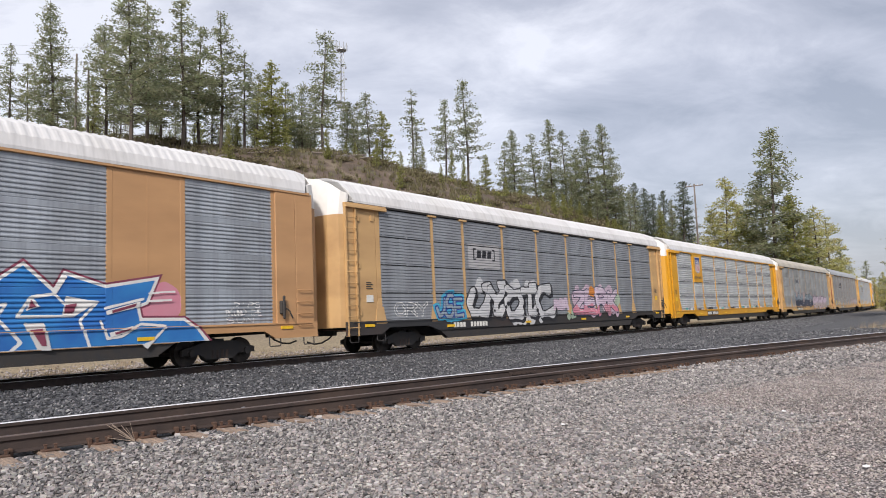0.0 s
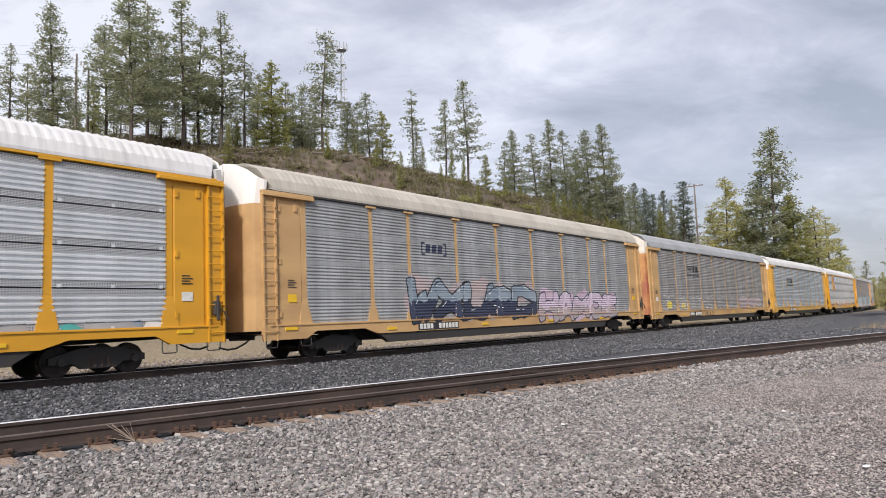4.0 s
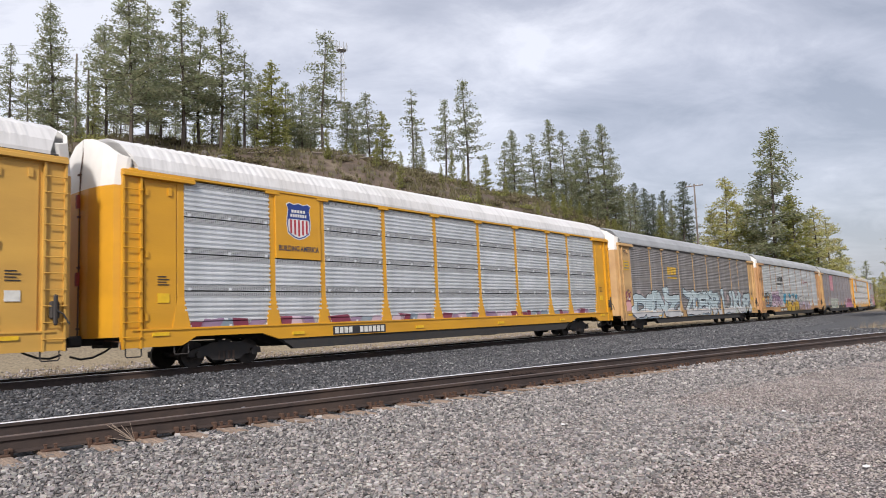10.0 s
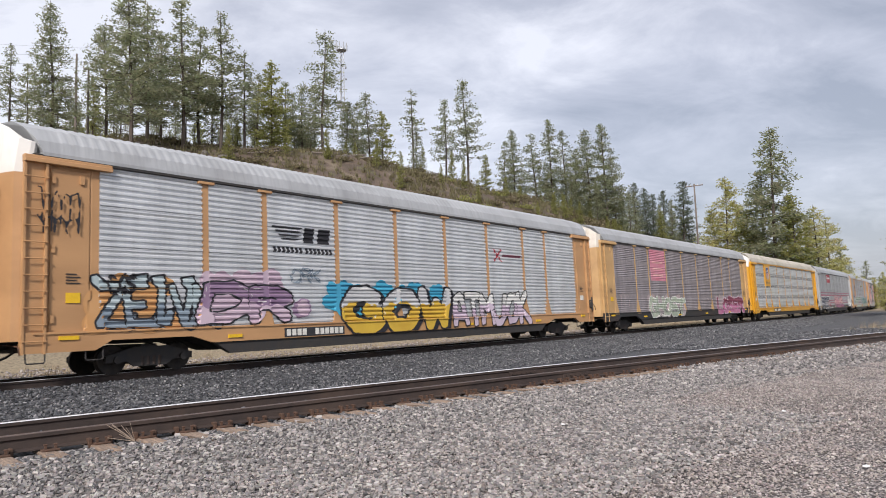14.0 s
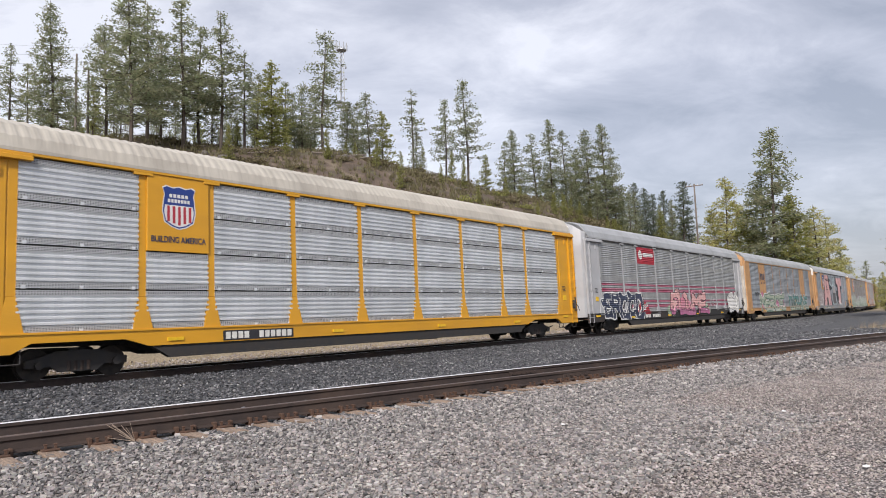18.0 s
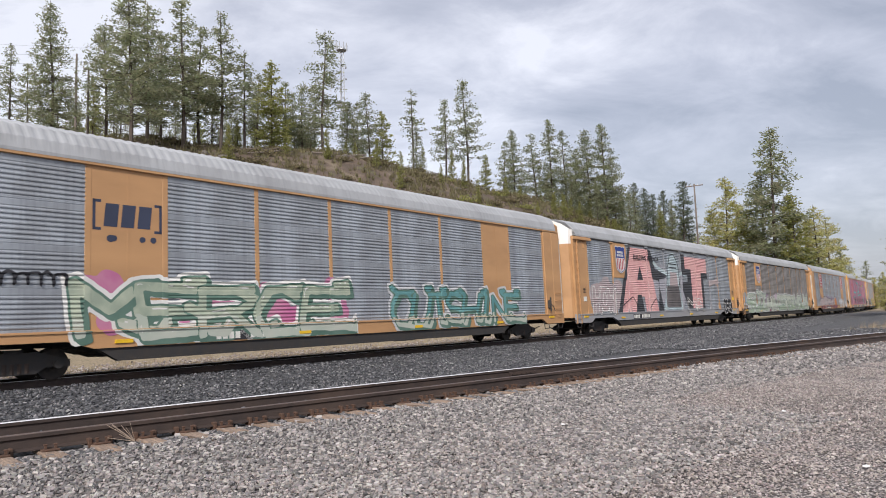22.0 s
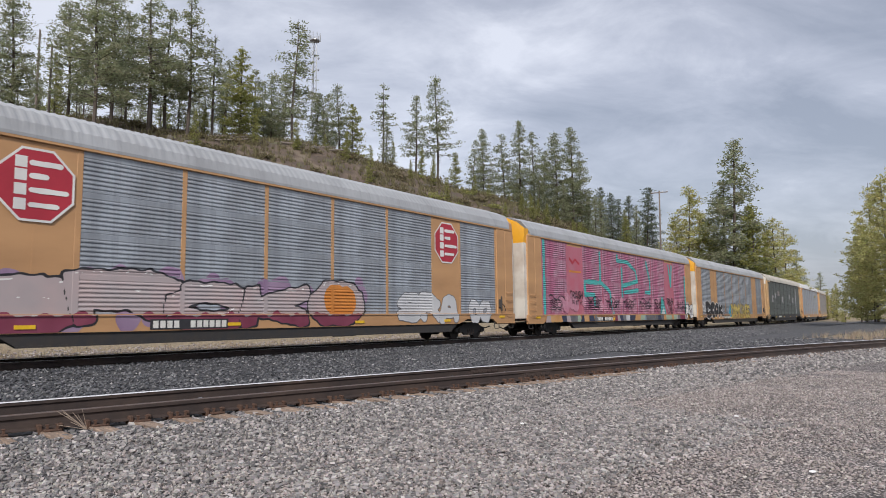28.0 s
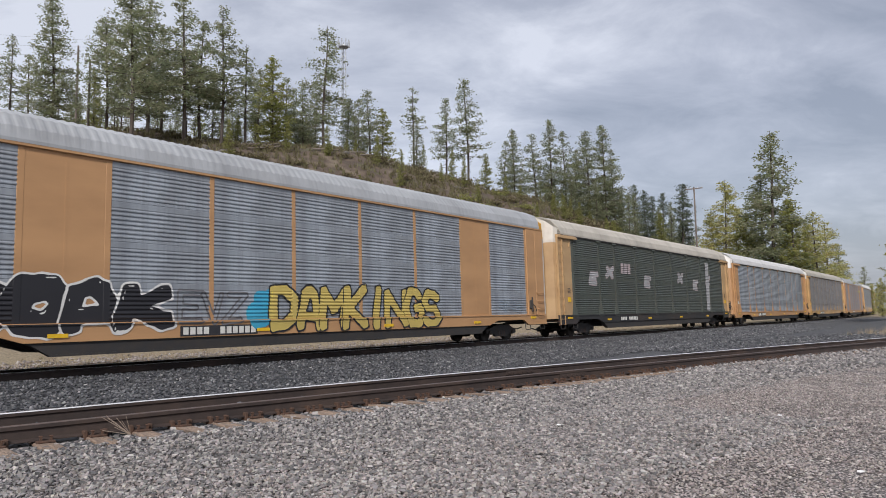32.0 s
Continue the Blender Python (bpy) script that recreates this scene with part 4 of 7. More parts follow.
for sy in (-1, 1):
    rod(bm, (0, sy * 0.70, 0), (0, sy * 0.83, 0), 0.36, 24)
    rod(bm, (0, sy * 0.66, 0), (0, sy * 0.70, 0), 0.385, 24)
    rod(bm, (0, sy * 0.83, 0), (0, sy * 0.86, 0), 0.13, 12)
    for a in range(6):
        rod(bm, (0.22 * math.cos(a * 1.047), sy * 0.80, 0.22 * math.sin(a * 1.047)), (0.22 * math.cos(a * 1.047), sy * 0.838, 0.22 * math.sin(a * 1.047)), 0.035, 6)
rod(bm, (0, -0.9, 0), (0, 0.9, 0), 0.08, 10)
WHEEL_ME = made("wheelset", bm)
REFL_ME = made("reflector", boxes((-0.22, 0.22, -1.575, -1.50, 0.75, 0.84)))
NUMBER_ME = made("number_board", boxes((-1.2, 1.2, -1.556, -1.50, 0.70, 0.97)))
bm = bmesh.new()
rng = random.Random(4)
x = -1.12
for k in range(10):
    if k == 4:
        x += 0.3
    box(bm, x, x + 0.15, -1.5605, -1.555, 0.74, 0.93)
    x += 0.20
BARS_ME = made("lettering_bars", bm)
bm = bmesh.new()
for k in range(4):
    box(bm, -0.16, 0.16 - 0.08 * (k % 2), -1.503, -1.497, 2.2 + k * 0.07, 2.225 + k * 0.07)
STENCIL_ME = made("stencil_bars", bm)
PLATE_ME = made("warning_plate", boxes((-0.16, 0.16, -1.508, -1.497, 0, 0.24)))
bm = bmesh.new()
for i in range(9):
    for q in range(4):
        bm2 = bmesh.new()
        bm2.from_mesh(sheet_mesh("rib", POSTS[i + 1] - POSTS[i]))
        bmesh.ops.rotate(bm2, verts=bm2.verts, cent=(0, 0, 0), matrix=Matrix.Rotation(math.pi, 3, 'Z'))
        bmesh.ops.translate(bm2, verts=bm2.verts, vec=((POSTS[i] + POSTS[i + 1]) / 2, 0, Z_PANEL + q * (Z_TOP - Z_PANEL) / 4))
        tmp = bpy.data.meshes.new("tmp")
        bm2.to_mesh(tmp)
        bm2.free()
        bm.from_mesh(tmp)
        bpy.data.meshes.remove(tmp)
FAR_ME = made("far_side_sheets", bm)
bm = bmesh.new()
for p in POSTS:
    box(bm, p - 0.11, p + 0.11, 1.45, 1.56, 1.05, 5.07)
box(bm, -13.35, 13.35, 1.44, 1.55, 0.8, 1.08)
box(bm, -13.4, 13.4, 1.42, 1.555, 5.05, 5.15)
for sx in (-1, 1):
    box(bm, min(sx * 13.4, sx * 12.1), max(sx * 13.4, sx * 12.1), 1.43, 1.49, 1.0, 5.0)
FARFRAME_ME = made("far_side_frame", bm)


def side_y(style, kind, x, z, signs=()):
    """The y of the car's outer face towards the camera, at x and z."""
    if z < 1.085:
        return -1.575 if z > 1.05 else -1.545
    if kind == "post":
        for p in POSTS:
            if abs(x - p) < (0.102 if z > 1.9 else 0.102 + 0.19 * (1.9 - z)):
                return -1.472 - 0.069 * max(0.0, 1.9 - z)
    elif kind == "flush":
        for p in POSTS:
            if abs(x - p) < 0.076:
                return -1.495
        if 7.1 < abs(x) < 9.05:
            return -1.489
    if abs(x) > 12.0:
        return -1.50
    if z > 3.05 and any(POSTS[i] < x < POSTS[i + 1] for i in signs):
        return -1.525
    rows = PROFILE[style]
    for (z0, d0), (z1, d1) in zip(rows, rows[1:]):
        if z0 <= z <= z1:
            return Y_OUT + d0 + (d1 - d0) * (z - z0) / max(z1 - z0, 1e-6)
    return Y_OUT


def lay(bm, style, kind, lift, signs=()):
    """Lays a flat outline (in x and z, at y = 0) onto the ribs and posts of a car's side."""
    xs = [v.co.x for v in bm.verts]
    zs = [v.co.z for v in bm.verts]
    if not xs:
        return bm
    cuts = [((0, 0, z), (0, 0, 1)) for z, _ in PROFILE[style] if min(zs) < z < max(zs)]
    cuts += [((0, 0, z), (0, 0, 1)) for z in (1.047, 1.053, 1.082, 1.088) if min(zs) < z < max(zs)]
    for p in POSTS:
        for e in [p + sg * (hw + g) for sg in (-1, 1) for hw in ((0.10, 0.26) if kind == "post" else (0.075,)) for g in (0, 0.006)]:
            if min(xs) < e < max(xs):
                cuts.append(((e, 0, 0), (1, 0, 0)))
    for co, no in cuts:
        bmesh.ops.bisect_plane(bm, geom=bm.verts[:] + bm.edges[:] + bm.faces[:], plane_co=co, plane_no=no, dist=1e-5)
    for v in bm.verts:
        v.co.y = side_y(style, kind, v.co.x, v.co.z, signs) - lift
    return bm


# ---- spray-painted shapes: distance fields drawn on the car's own ribs ----
SKELETON = {
    "A": "00 27 48 67 80|22 62", "B": "04 00 08 58 77 65 44 04|44 74 82 60 00", "C": "77 58 28 05 03 20 60 81", "D": "00 08 48 86 82 40 00",
    "E": "88 08 00 80|04 64", "F": "88 08 00|04 64", "G": "77 58 28 05 03 20 60 82 84 54", "H": "00 08|80 88|04 84", "I": "40 48",
    "J": "78 72 50 20 03", "K": "00 08|78 14 80", "L": "08 00 80", "M": "00 08 44 88 80", "N": "00 08 80 88", "O": "28 05 03 20 60 83 85 68 28",
    "P": "00 08 58 86 54 04", "R": "00 08 58 86 54 04|44 80", "S": "77 58 28 06 24 64 82 60 20 01", "T": "08 88|48 40", "U": "08 03 20 60 83 88",
    "V": "08 40 88", "W": "08 20 45 60 88", "X": "08 80|00 88", "Y": "08 44 88|44 40", "Z": "08 88 00 80",
}


def skeleton(ch):
    """The strokes of a letter, in a box of one by one."""
    return [[(int(q[0]) / 8, int(q[1]) / 8) for q in st.split()] for st in SKELETON.get(ch, "").split("|") if st]


class Shape:
    """A painted area: f(x, z) is below zero inside it."""
    def __init__(self, x0, x1, z0, z1, f):
        self.box, self.f = (x0, x1, z0, z1), f


def seg_distance(X, Z, a, b, p=2.0):
    dx, dz = b[0] - a[0], b[1] - a[1]
    t = np.clip(((X - a[0]) * dx + (Z - a[1]) * dz) / max(dx * dx + dz * dz, 1e-9), 0, 1)
    if p == 2.0:
        return np.hypot(X - a[0] - t * dx, Z - a[1] - t * dz)
    # turned a little, so that the square brush leans as the letters do
    u, v = X - a[0] - t * dx, Z - a[1] - t * dz
    u, v = 0.97 * u + 0.24 * v, 0.97 * v - 0.24 * u
    return (np.abs(u) ** p + np.abs(v) ** p) ** (1 / p)


def line_distance(X, Z, lines, p=2.0):
    d = np.full(X.shape, 9.0)
    for pts in lines:
        if len(pts) == 1:
            pts = [pts[0], pts[0]]
        for a, b in zip(pts, pts[1:]):
            d = np.minimum(d, seg_distance(X, Z, a, b, p))
    return d


def ripple(X, Z, seed, k=1.0):
    """An uneven hand's wobble."""
    p = seed * 1.7
    return k * (0.5 * np.sin(3.1 * X + p) * np.cos(2.7 * Z + 2 * p) + 0.3 * np.sin(7.3 * X + 3.9 * Z + p) + 0.2 * np.sin(15 * X - 11 * Z + p))


class Letters:
    """A row of fat hand-drawn letters; each one leans and swells on its own and lies over the last."""
    def __init__(self, text, x0, x1, z0, z1, fat, seed, jitter=1.0, spikes=False, sharp=True):
        self.p = 5.0 if sharp else 2.0
        rng = random.Random(seed)
        w, h = (x1 - x0) / len(text), z1 - z0
        self.r = min(w * 0.8, h) * (0.085 + fat)
        self.box, self.seed, self.lines = (x0 - 0.5, x1 + 0.5, max(z0 - 0.2, 0.685), z1 + 0.4), seed, []
        for i, ch in enumerate(text):
            if ch == " ":
                continue
            wide, lean = rng.uniform(0.98, 1.2) if jitter > 0.3 else 0.9, rng.uniform(-0.1, 0.22) * jitter
            za, zb = z0 + rng.uniform(0, 0.12) * h * jitter, z1 - rng.uniform(0, 0.16) * h * jitter
            cx, ww, r = x0 + (i + 0.5) * w, w * wide - 2 * self.r * 0.85, self.r
            ww = max(ww, 0.25 * w)
            out = []
            for st in skeleton(ch):
                pts = []
                for k, (u, v) in enumerate(st):
                    u2, v2 = u - 0.5 + rng.uniform(-0.05, 0.05) * jitter, v + rng.uniform(-0.05, 0.05) * jitter
                    pts.append((cx + ww * u2 + lean * h * (v2 - 0.5), za + r + (zb - za - 2 * r) * v2))
                out.append(pts)
            if spikes:
                px, pz = out[0][0] if out[0][0][1] > out[0][-1][1] else out[0][-1]
                out.append([(px, pz), (px - 0.28 * w, pz + 0.12 * h)])
                qx, qz = min((q for st in out for q in st), key=lambda q: q[1] - 0.3 * q[0])
                out.append([(qx, qz), (qx + 0.30 * w, qz - 0.04 * h), (qx + 0.42 * w, qz + 0.12 * h)])
                tx, tz = max((q for st in out for q in st), key=lambda q: q[1] + 0.3 * q[0])
                out.append([(tx, tz), (tx + 0.26 * w, tz + 0.02 * h)])
            self.lines.append(out)

    def each(self, X, Z):
        wob = ripple(X, Z, self.seed, 0.22 * self.r)
        return [line_distance(X, Z, ln, self.p) + wob for ln in self.lines]

    def grown(self, o, shifts=((0, 0),)):
        r, x0, x1, z0, z1 = self.r, *self.box

        def f(X, Z):
            d = np.full(X.shape, 9.0)
            for sx, sz in shifts:
                for q in self.each(X - sx, Z - sz):
                    d = np.minimum(d, q)
            return d - r - o
        return Shape(x0, x1, z0, z1, f)

    def filled(self, line, limit=None):
        """The filling, cut where the next letter's outline lies over it."""
        def f(X, Z):
            ds = self.each(X, Z)
            d = np.full(X.shape, 9.0)
            for i, q in enumerate(ds):
                v = q - self.r
                if i + 1 < len(ds):
                    v = np.maximum(v, self.r + line - ds[i + 1])
                d = np.minimum(d, v)
            return d if limit is None else np.maximum(d, limit(X, Z))
        return Shape(*self.box, f)

    def ring(self, half):
        """Bare outlines."""
        def f(X, Z):
            ds = self.each(X, Z)
            d = np.full(X.shape, 9.0)
            for i, q in enumerate(ds):
                v = np.abs(q - self.r) - half
                if i + 1 < len(ds):
                    v = np.maximum(v, self.r - ds[i + 1])
                d = np.minimum(d, v)
            return d
        return Shape(*self.box, f)

    def shine(self, depth, half):
        """Highlights that follow the upper edges inside the letters."""
        def f(X, Z):
            ds = self.each(X, Z)
            up = self.each(X + 0.03, Z - 0.045)
            d = np.full(X.shape, 9.0)
            for i, (q, p) in enumerate(zip(ds, up)):
                v = np.maximum(np.abs(q - self.r + depth) - half, 0.022 - (q - p))
                v = np.maximum(v, 0.02 + ripple(X * 1.4, Z * 1.4, self.seed + i, 0.09))
                if i + 1 < len(ds):
                    v = np.maximum(v, self.r + 0.03 - ds[i + 1])
                d = np.minimum(d, v)
            return d
        return Shape(*self.box, f)


def blobs(x0, x1, z0, z1, n, seed, size=(0.12, 0.35)):
    """A cloud of overlapping round puffs."""
    rng = random.Random(seed)
    spots = []
    for i in range(n):
        r = rng.uniform(*size)
        spots.append((rng.uniform(x0 + r, max(x1 - r, x0 + r + 0.01)), rng.uniform(z0 + r, max(z1 - r, z0 + r + 0.01)), r))

    def f(X, Z):
        d = np.full(X.shape, 9.0)
        for cx, cz, r in spots:
            d = np.minimum(d, np.hypot(X - cx, Z - cz) - r)
        return d + ripple(X, Z, seed, 0.05)
    return Shape(x0 - 0.3, x1 + 0.3, z0 - 0.2, z1 + 0.3, f)


def strokes(lines, width):
    """Round brush strokes along lines of points."""
    xs, zs = [q[0] for ln in lines for q in ln], [q[1] for ln in lines for q in ln]
    m = width
    sd = len(xs)
    return Shape(min(xs) - m, max(xs) + m, min(zs) - m, max(zs) + m, lambda X, Z: line_distance(X, Z, lines) - width / 2 + ripple(X, Z, sd, 0.12 * width))


def handwriting(text, x0, x1, z0, z1, width, seed):
    """Thin hand-drawn capitals."""
    rng = random.Random(seed)
    w = (x1 - x0) / len(text)
    lines = []
    for i, ch in enumerate(text):
        lean, dz = rng.uniform(-0.05, 0.2), rng.uniform(-0.08, 0.08) * (z1 - z0)
        for st in skeleton(ch):
            lines.append([(x0 + w * (i + 0.12 + 0.74 * u + rng.uniform(-0.05, 0.05)) + lean * (z1 - z0) * v, z0 + dz + (z1 - z0) * (v + rng.uniform(-0.05, 0.05))) for u, v in st])
    return strokes(lines, width)


def lay_shape(sh, style, kind, lift, signs=(), step=0.05):
    """The painted area as a thin skin over ribs, ledges and posts."""
    x0, x1, z0, z1 = sh.box
    x0, x1, z0 = max(x0, -13.5), min(x1, 13.5), max(z0, 0.685)
    zs = set(np.round(np.arange(z0, z1 + step, step), 4))
    zs |= {round(z, 4) for z, _ in PROFILE[style] if z0 < z < z1} | {z for z in (1.047, 1.053, 1.082, 1.088) if z0 < z < z1}
    zs = np.array(sorted(zs))
    zs = zs[np.concatenate([[True], np.diff(zs) > 0.004])]
    xs = set(np.round(np.arange(x0, x1 + step, step), 4))
    edges = [p + sg * (hw + e) for p in POSTS for sg in (-1, 1) for hw in ((0.10, 0.26) if kind == "post" else (0.075,)) for e in (0, 0.006)]
    edges += [-12.003, -11.997, 11.997, 12.003]
    xs |= {round(e, 4) for e in edges if x0 < e < x1}
    xs = np.array(sorted(xs))
    X, Z = np.meshgrid(xs, zs)
    D = sh.f(X, Z)
    # the face of the car at every grid point
    Y = np.empty(X.shape)
    rib = np.array([side_y(style, "", 0.0, z, ()) for z in zs])
    Y[:] = rib[:, None]
    for j, x in enumerate(xs):
        near = min(abs(x - p) for p in POSTS)
        special = abs(x) > 11.9 or near < 0.27 or (kind == "flush" and 7.0 < abs(x) < 9.15) or bool(signs)
        if special:
            Y[:, j] = [side_y(style, kind, x, z, signs) for z in zs]
    Y = Y - lift
    ins = D < 0
    vs, fs = [], []
    cnt = ins[:-1, :-1].astype(int) + ins[1:, :-1] + ins[:-1, 1:] + ins[1:, 1:]
    for i in range(len(zs) - 1):
        row = cnt[i]
        if not row.any():
            continue
        j = 0
        while j < len(xs) - 1:
            c = row[j]
            if c == 4:
                e = j
                while e + 1 < len(xs) - 1 and row[e + 1] == 4 and Y[i, e + 1] == Y[i, j] and Y[i, e + 2] == Y[i, j] and Y[i + 1, e + 2] == Y[i + 1, j] and Y[i + 1, e + 1] == Y[i + 1, j]:
                    e += 1
                k = len(vs)
                vs += [(xs[j], Y[i, j], zs[i]), (xs[e + 1], Y[i, e + 1], zs[i]), (xs[e + 1], Y[i + 1, e + 1], zs[i + 1]), (xs[j], Y[i + 1, j], zs[i + 1])]
                fs.append((k, k + 1, k + 2, k + 3))
                j = e + 1
                continue
            if c:
                ring = ((i, j), (i, j + 1), (i + 1, j + 1), (i + 1, j))
                k = len(vs)
                for q in range(4):
                    a, b = ring[q], ring[(q + 1) % 4]
                    da, db = D[a], D[b]
                    if da < 0:
                        vs.append((X[a], Y[a], Z[a]))
                    if (da < 0) != (db < 0):
                        t = da / (da - db)
                        vs.append((X[a] + t * (X[b] - X[a]), Y[a] + t * (Y[b] - Y[a]), Z[a] + t * (Z[b] - Z[a])))
                if len(vs) - k >= 3:
                    fs.append(tuple(range(k, len(vs))))
                else:
                    del vs[k:]
            j += 1
    return mesh_of("paint", vs, fs)


def outline(pts):
    bm = bmesh.new()
    bm.faces.new([bm.verts.new((x, 0, z)) for x, z in pts])
    return bm


def scribble(x0, x1, z0, z1, n, seed):
    """One looping handwritten line."""
    rng = random.Random(seed)
    pts = []
    for i in range(n * 6):
        a = i / 6
        pts.append((x0 + (x1 - x0) * (i / (n * 6)) + 0.25 * (x1 - x0) / n * math.sin(a * 6.28), (z0 + z1) / 2 + (z1 - z0) * 0.45 * math.cos(a * 6.28 + rng.uniform(-0.5, 0.5)) * rng.uniform(0.6, 1)))
    return [pts]


# ---- the cars ----
cars, wheels = [], []


class Car:
    def __init__(self, c, label, style="rib", kind="post", body="faded", sheets="grey", roof="roof", hood="white", sill=None, door=None, flat_door=False, smooth_bays=None, bay_paint=None, header=True, posts=None, board=None, post_span=12.5):
        self.c, self.style, self.kind = c, style, kind
        ob = tagged(new("autorack_car"), label, "railway car", group="autorack cars of the train")
        ob.empty_display_size = 0.5
        self.ob = ob
        cars.append((c, ob))
        b = P[body]
        sl = P[sill] if sill else b
        dr = P[door] if door else b
        self.layer = 0
        self.signs = tuple(bay_paint or ())
        # solid core behind the sheets, its interior shade painted black
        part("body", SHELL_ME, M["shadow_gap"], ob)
        part("underframe", UNDER_ME, M["under"], ob, "black steel underframe")
        part("side_sill", SILL_ME, sl, ob)
        part("top_chord", CHORD_ME, b if kind == "flush" or body == "bright" else M["under"], ob)
        part("roof", ROOF_ME, S[roof], ob, "ribbed sheet-metal roof")
        part("far_side_sheets", FAR_ME, S[sheets], ob)
        part("far_side_frame", FARFRAME_ME, b, ob)
        smooth_bays = smooth_bays if smooth_bays is not None else ((1, 7) if kind == "flush" else ())
        for i in range(9):
            a, e = POSTS[i], POSTS[i + 1]
            m = S[sheets]
            if i in smooth_bays:
                w = round(e - a, 3)
                if w not in SMOOTH_ME:
                    SMOOTH_ME[w] = made("flat_panel", prism(bmesh.new(), [(0.075 - w / 2, 1.06), (w / 2 - 0.075, 1.06), (w / 2 - 0.075, 5.05), (0.075 - w / 2, 5.05)], -1.489, -1.44))
                q = part("flat_panel", SMOOTH_ME[w], b, ob)
                part("seam_strip", SEAM_ME, b, q)
            elif bay_paint and i in bay_paint:
                self.stack(a, e, 2, m)
                q = q2 = part("sign_panel", made("sign_panel", boxes((0.1 - (e - a) / 2, (e - a) / 2 - 0.1, -1.525, -1.44, 3.065, 5.05), bevel=0.006)), b, ob, "painted panel with a shield")
            else:
                self.stack(a, e, SHEETS[style], m)
                continue
            q.location.x = (a + e) / 2
        for p in POSTS:
            part("post", POST_ME if kind == "post" else SLIM_ME, P[posts] if posts and abs(p) < post_span else b, ob).location.x = p
        for sg in (-1, 1):
            if kind == "post":
                part("ladder", LADDER_ME, b, ob).location.x = sg * 13.34
                q = part("side_door", SIDE_DOOR_ME, b, ob)
                q.location.x = sg * 12.57
                if header:
                    part("header_bar", HEADER_ME, b, ob).location.x = sg * 12.62
            else:
                q = part("end_panel", boxes((-0.72, 0.02, -1.53, -1.43, 0.86, 5.1), (0.035, 0.72, -1.53, -1.43, 0.86, 5.1), bevel=0.01), b, ob)
                q.location.x = sg * 12.78
                for k in range(4):
                    part("grab_iron", GRAB_ME, b, ob).location = (sg * 13.1, 0, 1.0 + k * 0.36)
            for sd in (-1, 1):
                for top in (False, True):
                    q = part("end_hood" if top else "end_door", DOOR_ME[(sd, flat_door, top)], P[hood] if top else dr, ob, "white-painted hood" if top and hood == "white" else "")
                    if sg > 0:
                        q.rotation_euler.z = math.pi
            if not flat_door:
                lk = part("locking_rod", LOCK_ME, M["rusty"], ob, "rust-brown door rod with red handles")
                for z in (2.25, 4.25):
                    part("rod_handle", LOCK_HANDLE_ME, M["lock_red"], lk).location.z = z
                if sg > 0:
                    lk.rotation_euler.z = math.pi
            for xs in (13.28, 12.0):
                part("step_iron", STEP_ME, M["under"], ob).location.x = sg * xs
            lv = part("uncoupling_lever", LEVER_ME, M["rusty"], ob)
            lv.location.x = sg * 13.62
            if sg > 0:
                hb = part("hand_brake", BRAKE_ME, M["under"], ob, "dark hand brake with a short lever")
                hb.location.x = 12.25 if kind == "flush" else 13.34
                part("brake_lever", BLEVER_ME, M["under"], hb)
            q = part("coupler", COUPLER_ME, M["under"], ob)
            h = part("air_hose", HOSE_ME, M["hose"], ob)
            for o in (q, h):
                o.location.x = sg * 13.3
                if sg > 0:
                    o.rotation_euler.z = math.pi
            trk = part("truck", FRAME_ME, M["under"], ob, "black cast-steel truck")
            trk.location.x = sg * 10.4
            tagged(part("coil_spring", SPRING_ME, M["rail"], trk), kind="stuff")
            for ax in (-0.875, 0.875):
                w = part("wheelset", WHEEL_ME, M["wheel"], trk)
                w.location = (ax, 0, 0.36)
                wheels.append((c, sg * 10.4 + ax, ax, w))
            part("stencil_block", STENCIL_ME, M["ink"] if body != "black" else M["stencil"], ob).location.x = sg * 12.5
            q = part("warning_plate", PLATE_ME, M["reflector"] if (c + sg) % 3 else M["stencil"], ob)
            q.location = (sg * 12.5, 0, 1.75)
        for x in (-12.6, -8.2, -2.6, 2.7, 8.0, 12.4):
            part("reflector", REFL_ME, M["reflector"], ob).location = (x, 0, 0.02 if abs(x) < 9 else 0.16)
        nb = part("number_board", NUMBER_ME, M["ink"], ob)
        nb.location.x = board if board is not None else -5.6 if kind == "post" else -4.0
        part("number_mark", BARS_ME, M["stencil"], nb, kind="stuff")

    def stack(self, a, e, count, material):
        """The sheets of one bay, one above the other."""
        for i in range(count):
            part("panel_sheet", sheet_mesh(self.style, e - a - (0.20 if self.kind == "post" else 0.15)), material, self.ob).location = ((a + e) / 2, 0, Z_PANEL + i * (Z_TOP - Z_PANEL) / SHEETS[self.style])

    def put(self, name, bm, material, label="", step=0.05):
        self.layer += 1
        lift = 0.003 + 0.0016 * self.layer
        if isinstance(bm, Shape):
            me = lay_shape(bm, self.style, self.kind, lift, self.signs, step)
            return part(name, me, material, self.ob, label)
        return part(name, lay(bm, self.style, self.kind, lift, self.signs), material, self.ob, label)

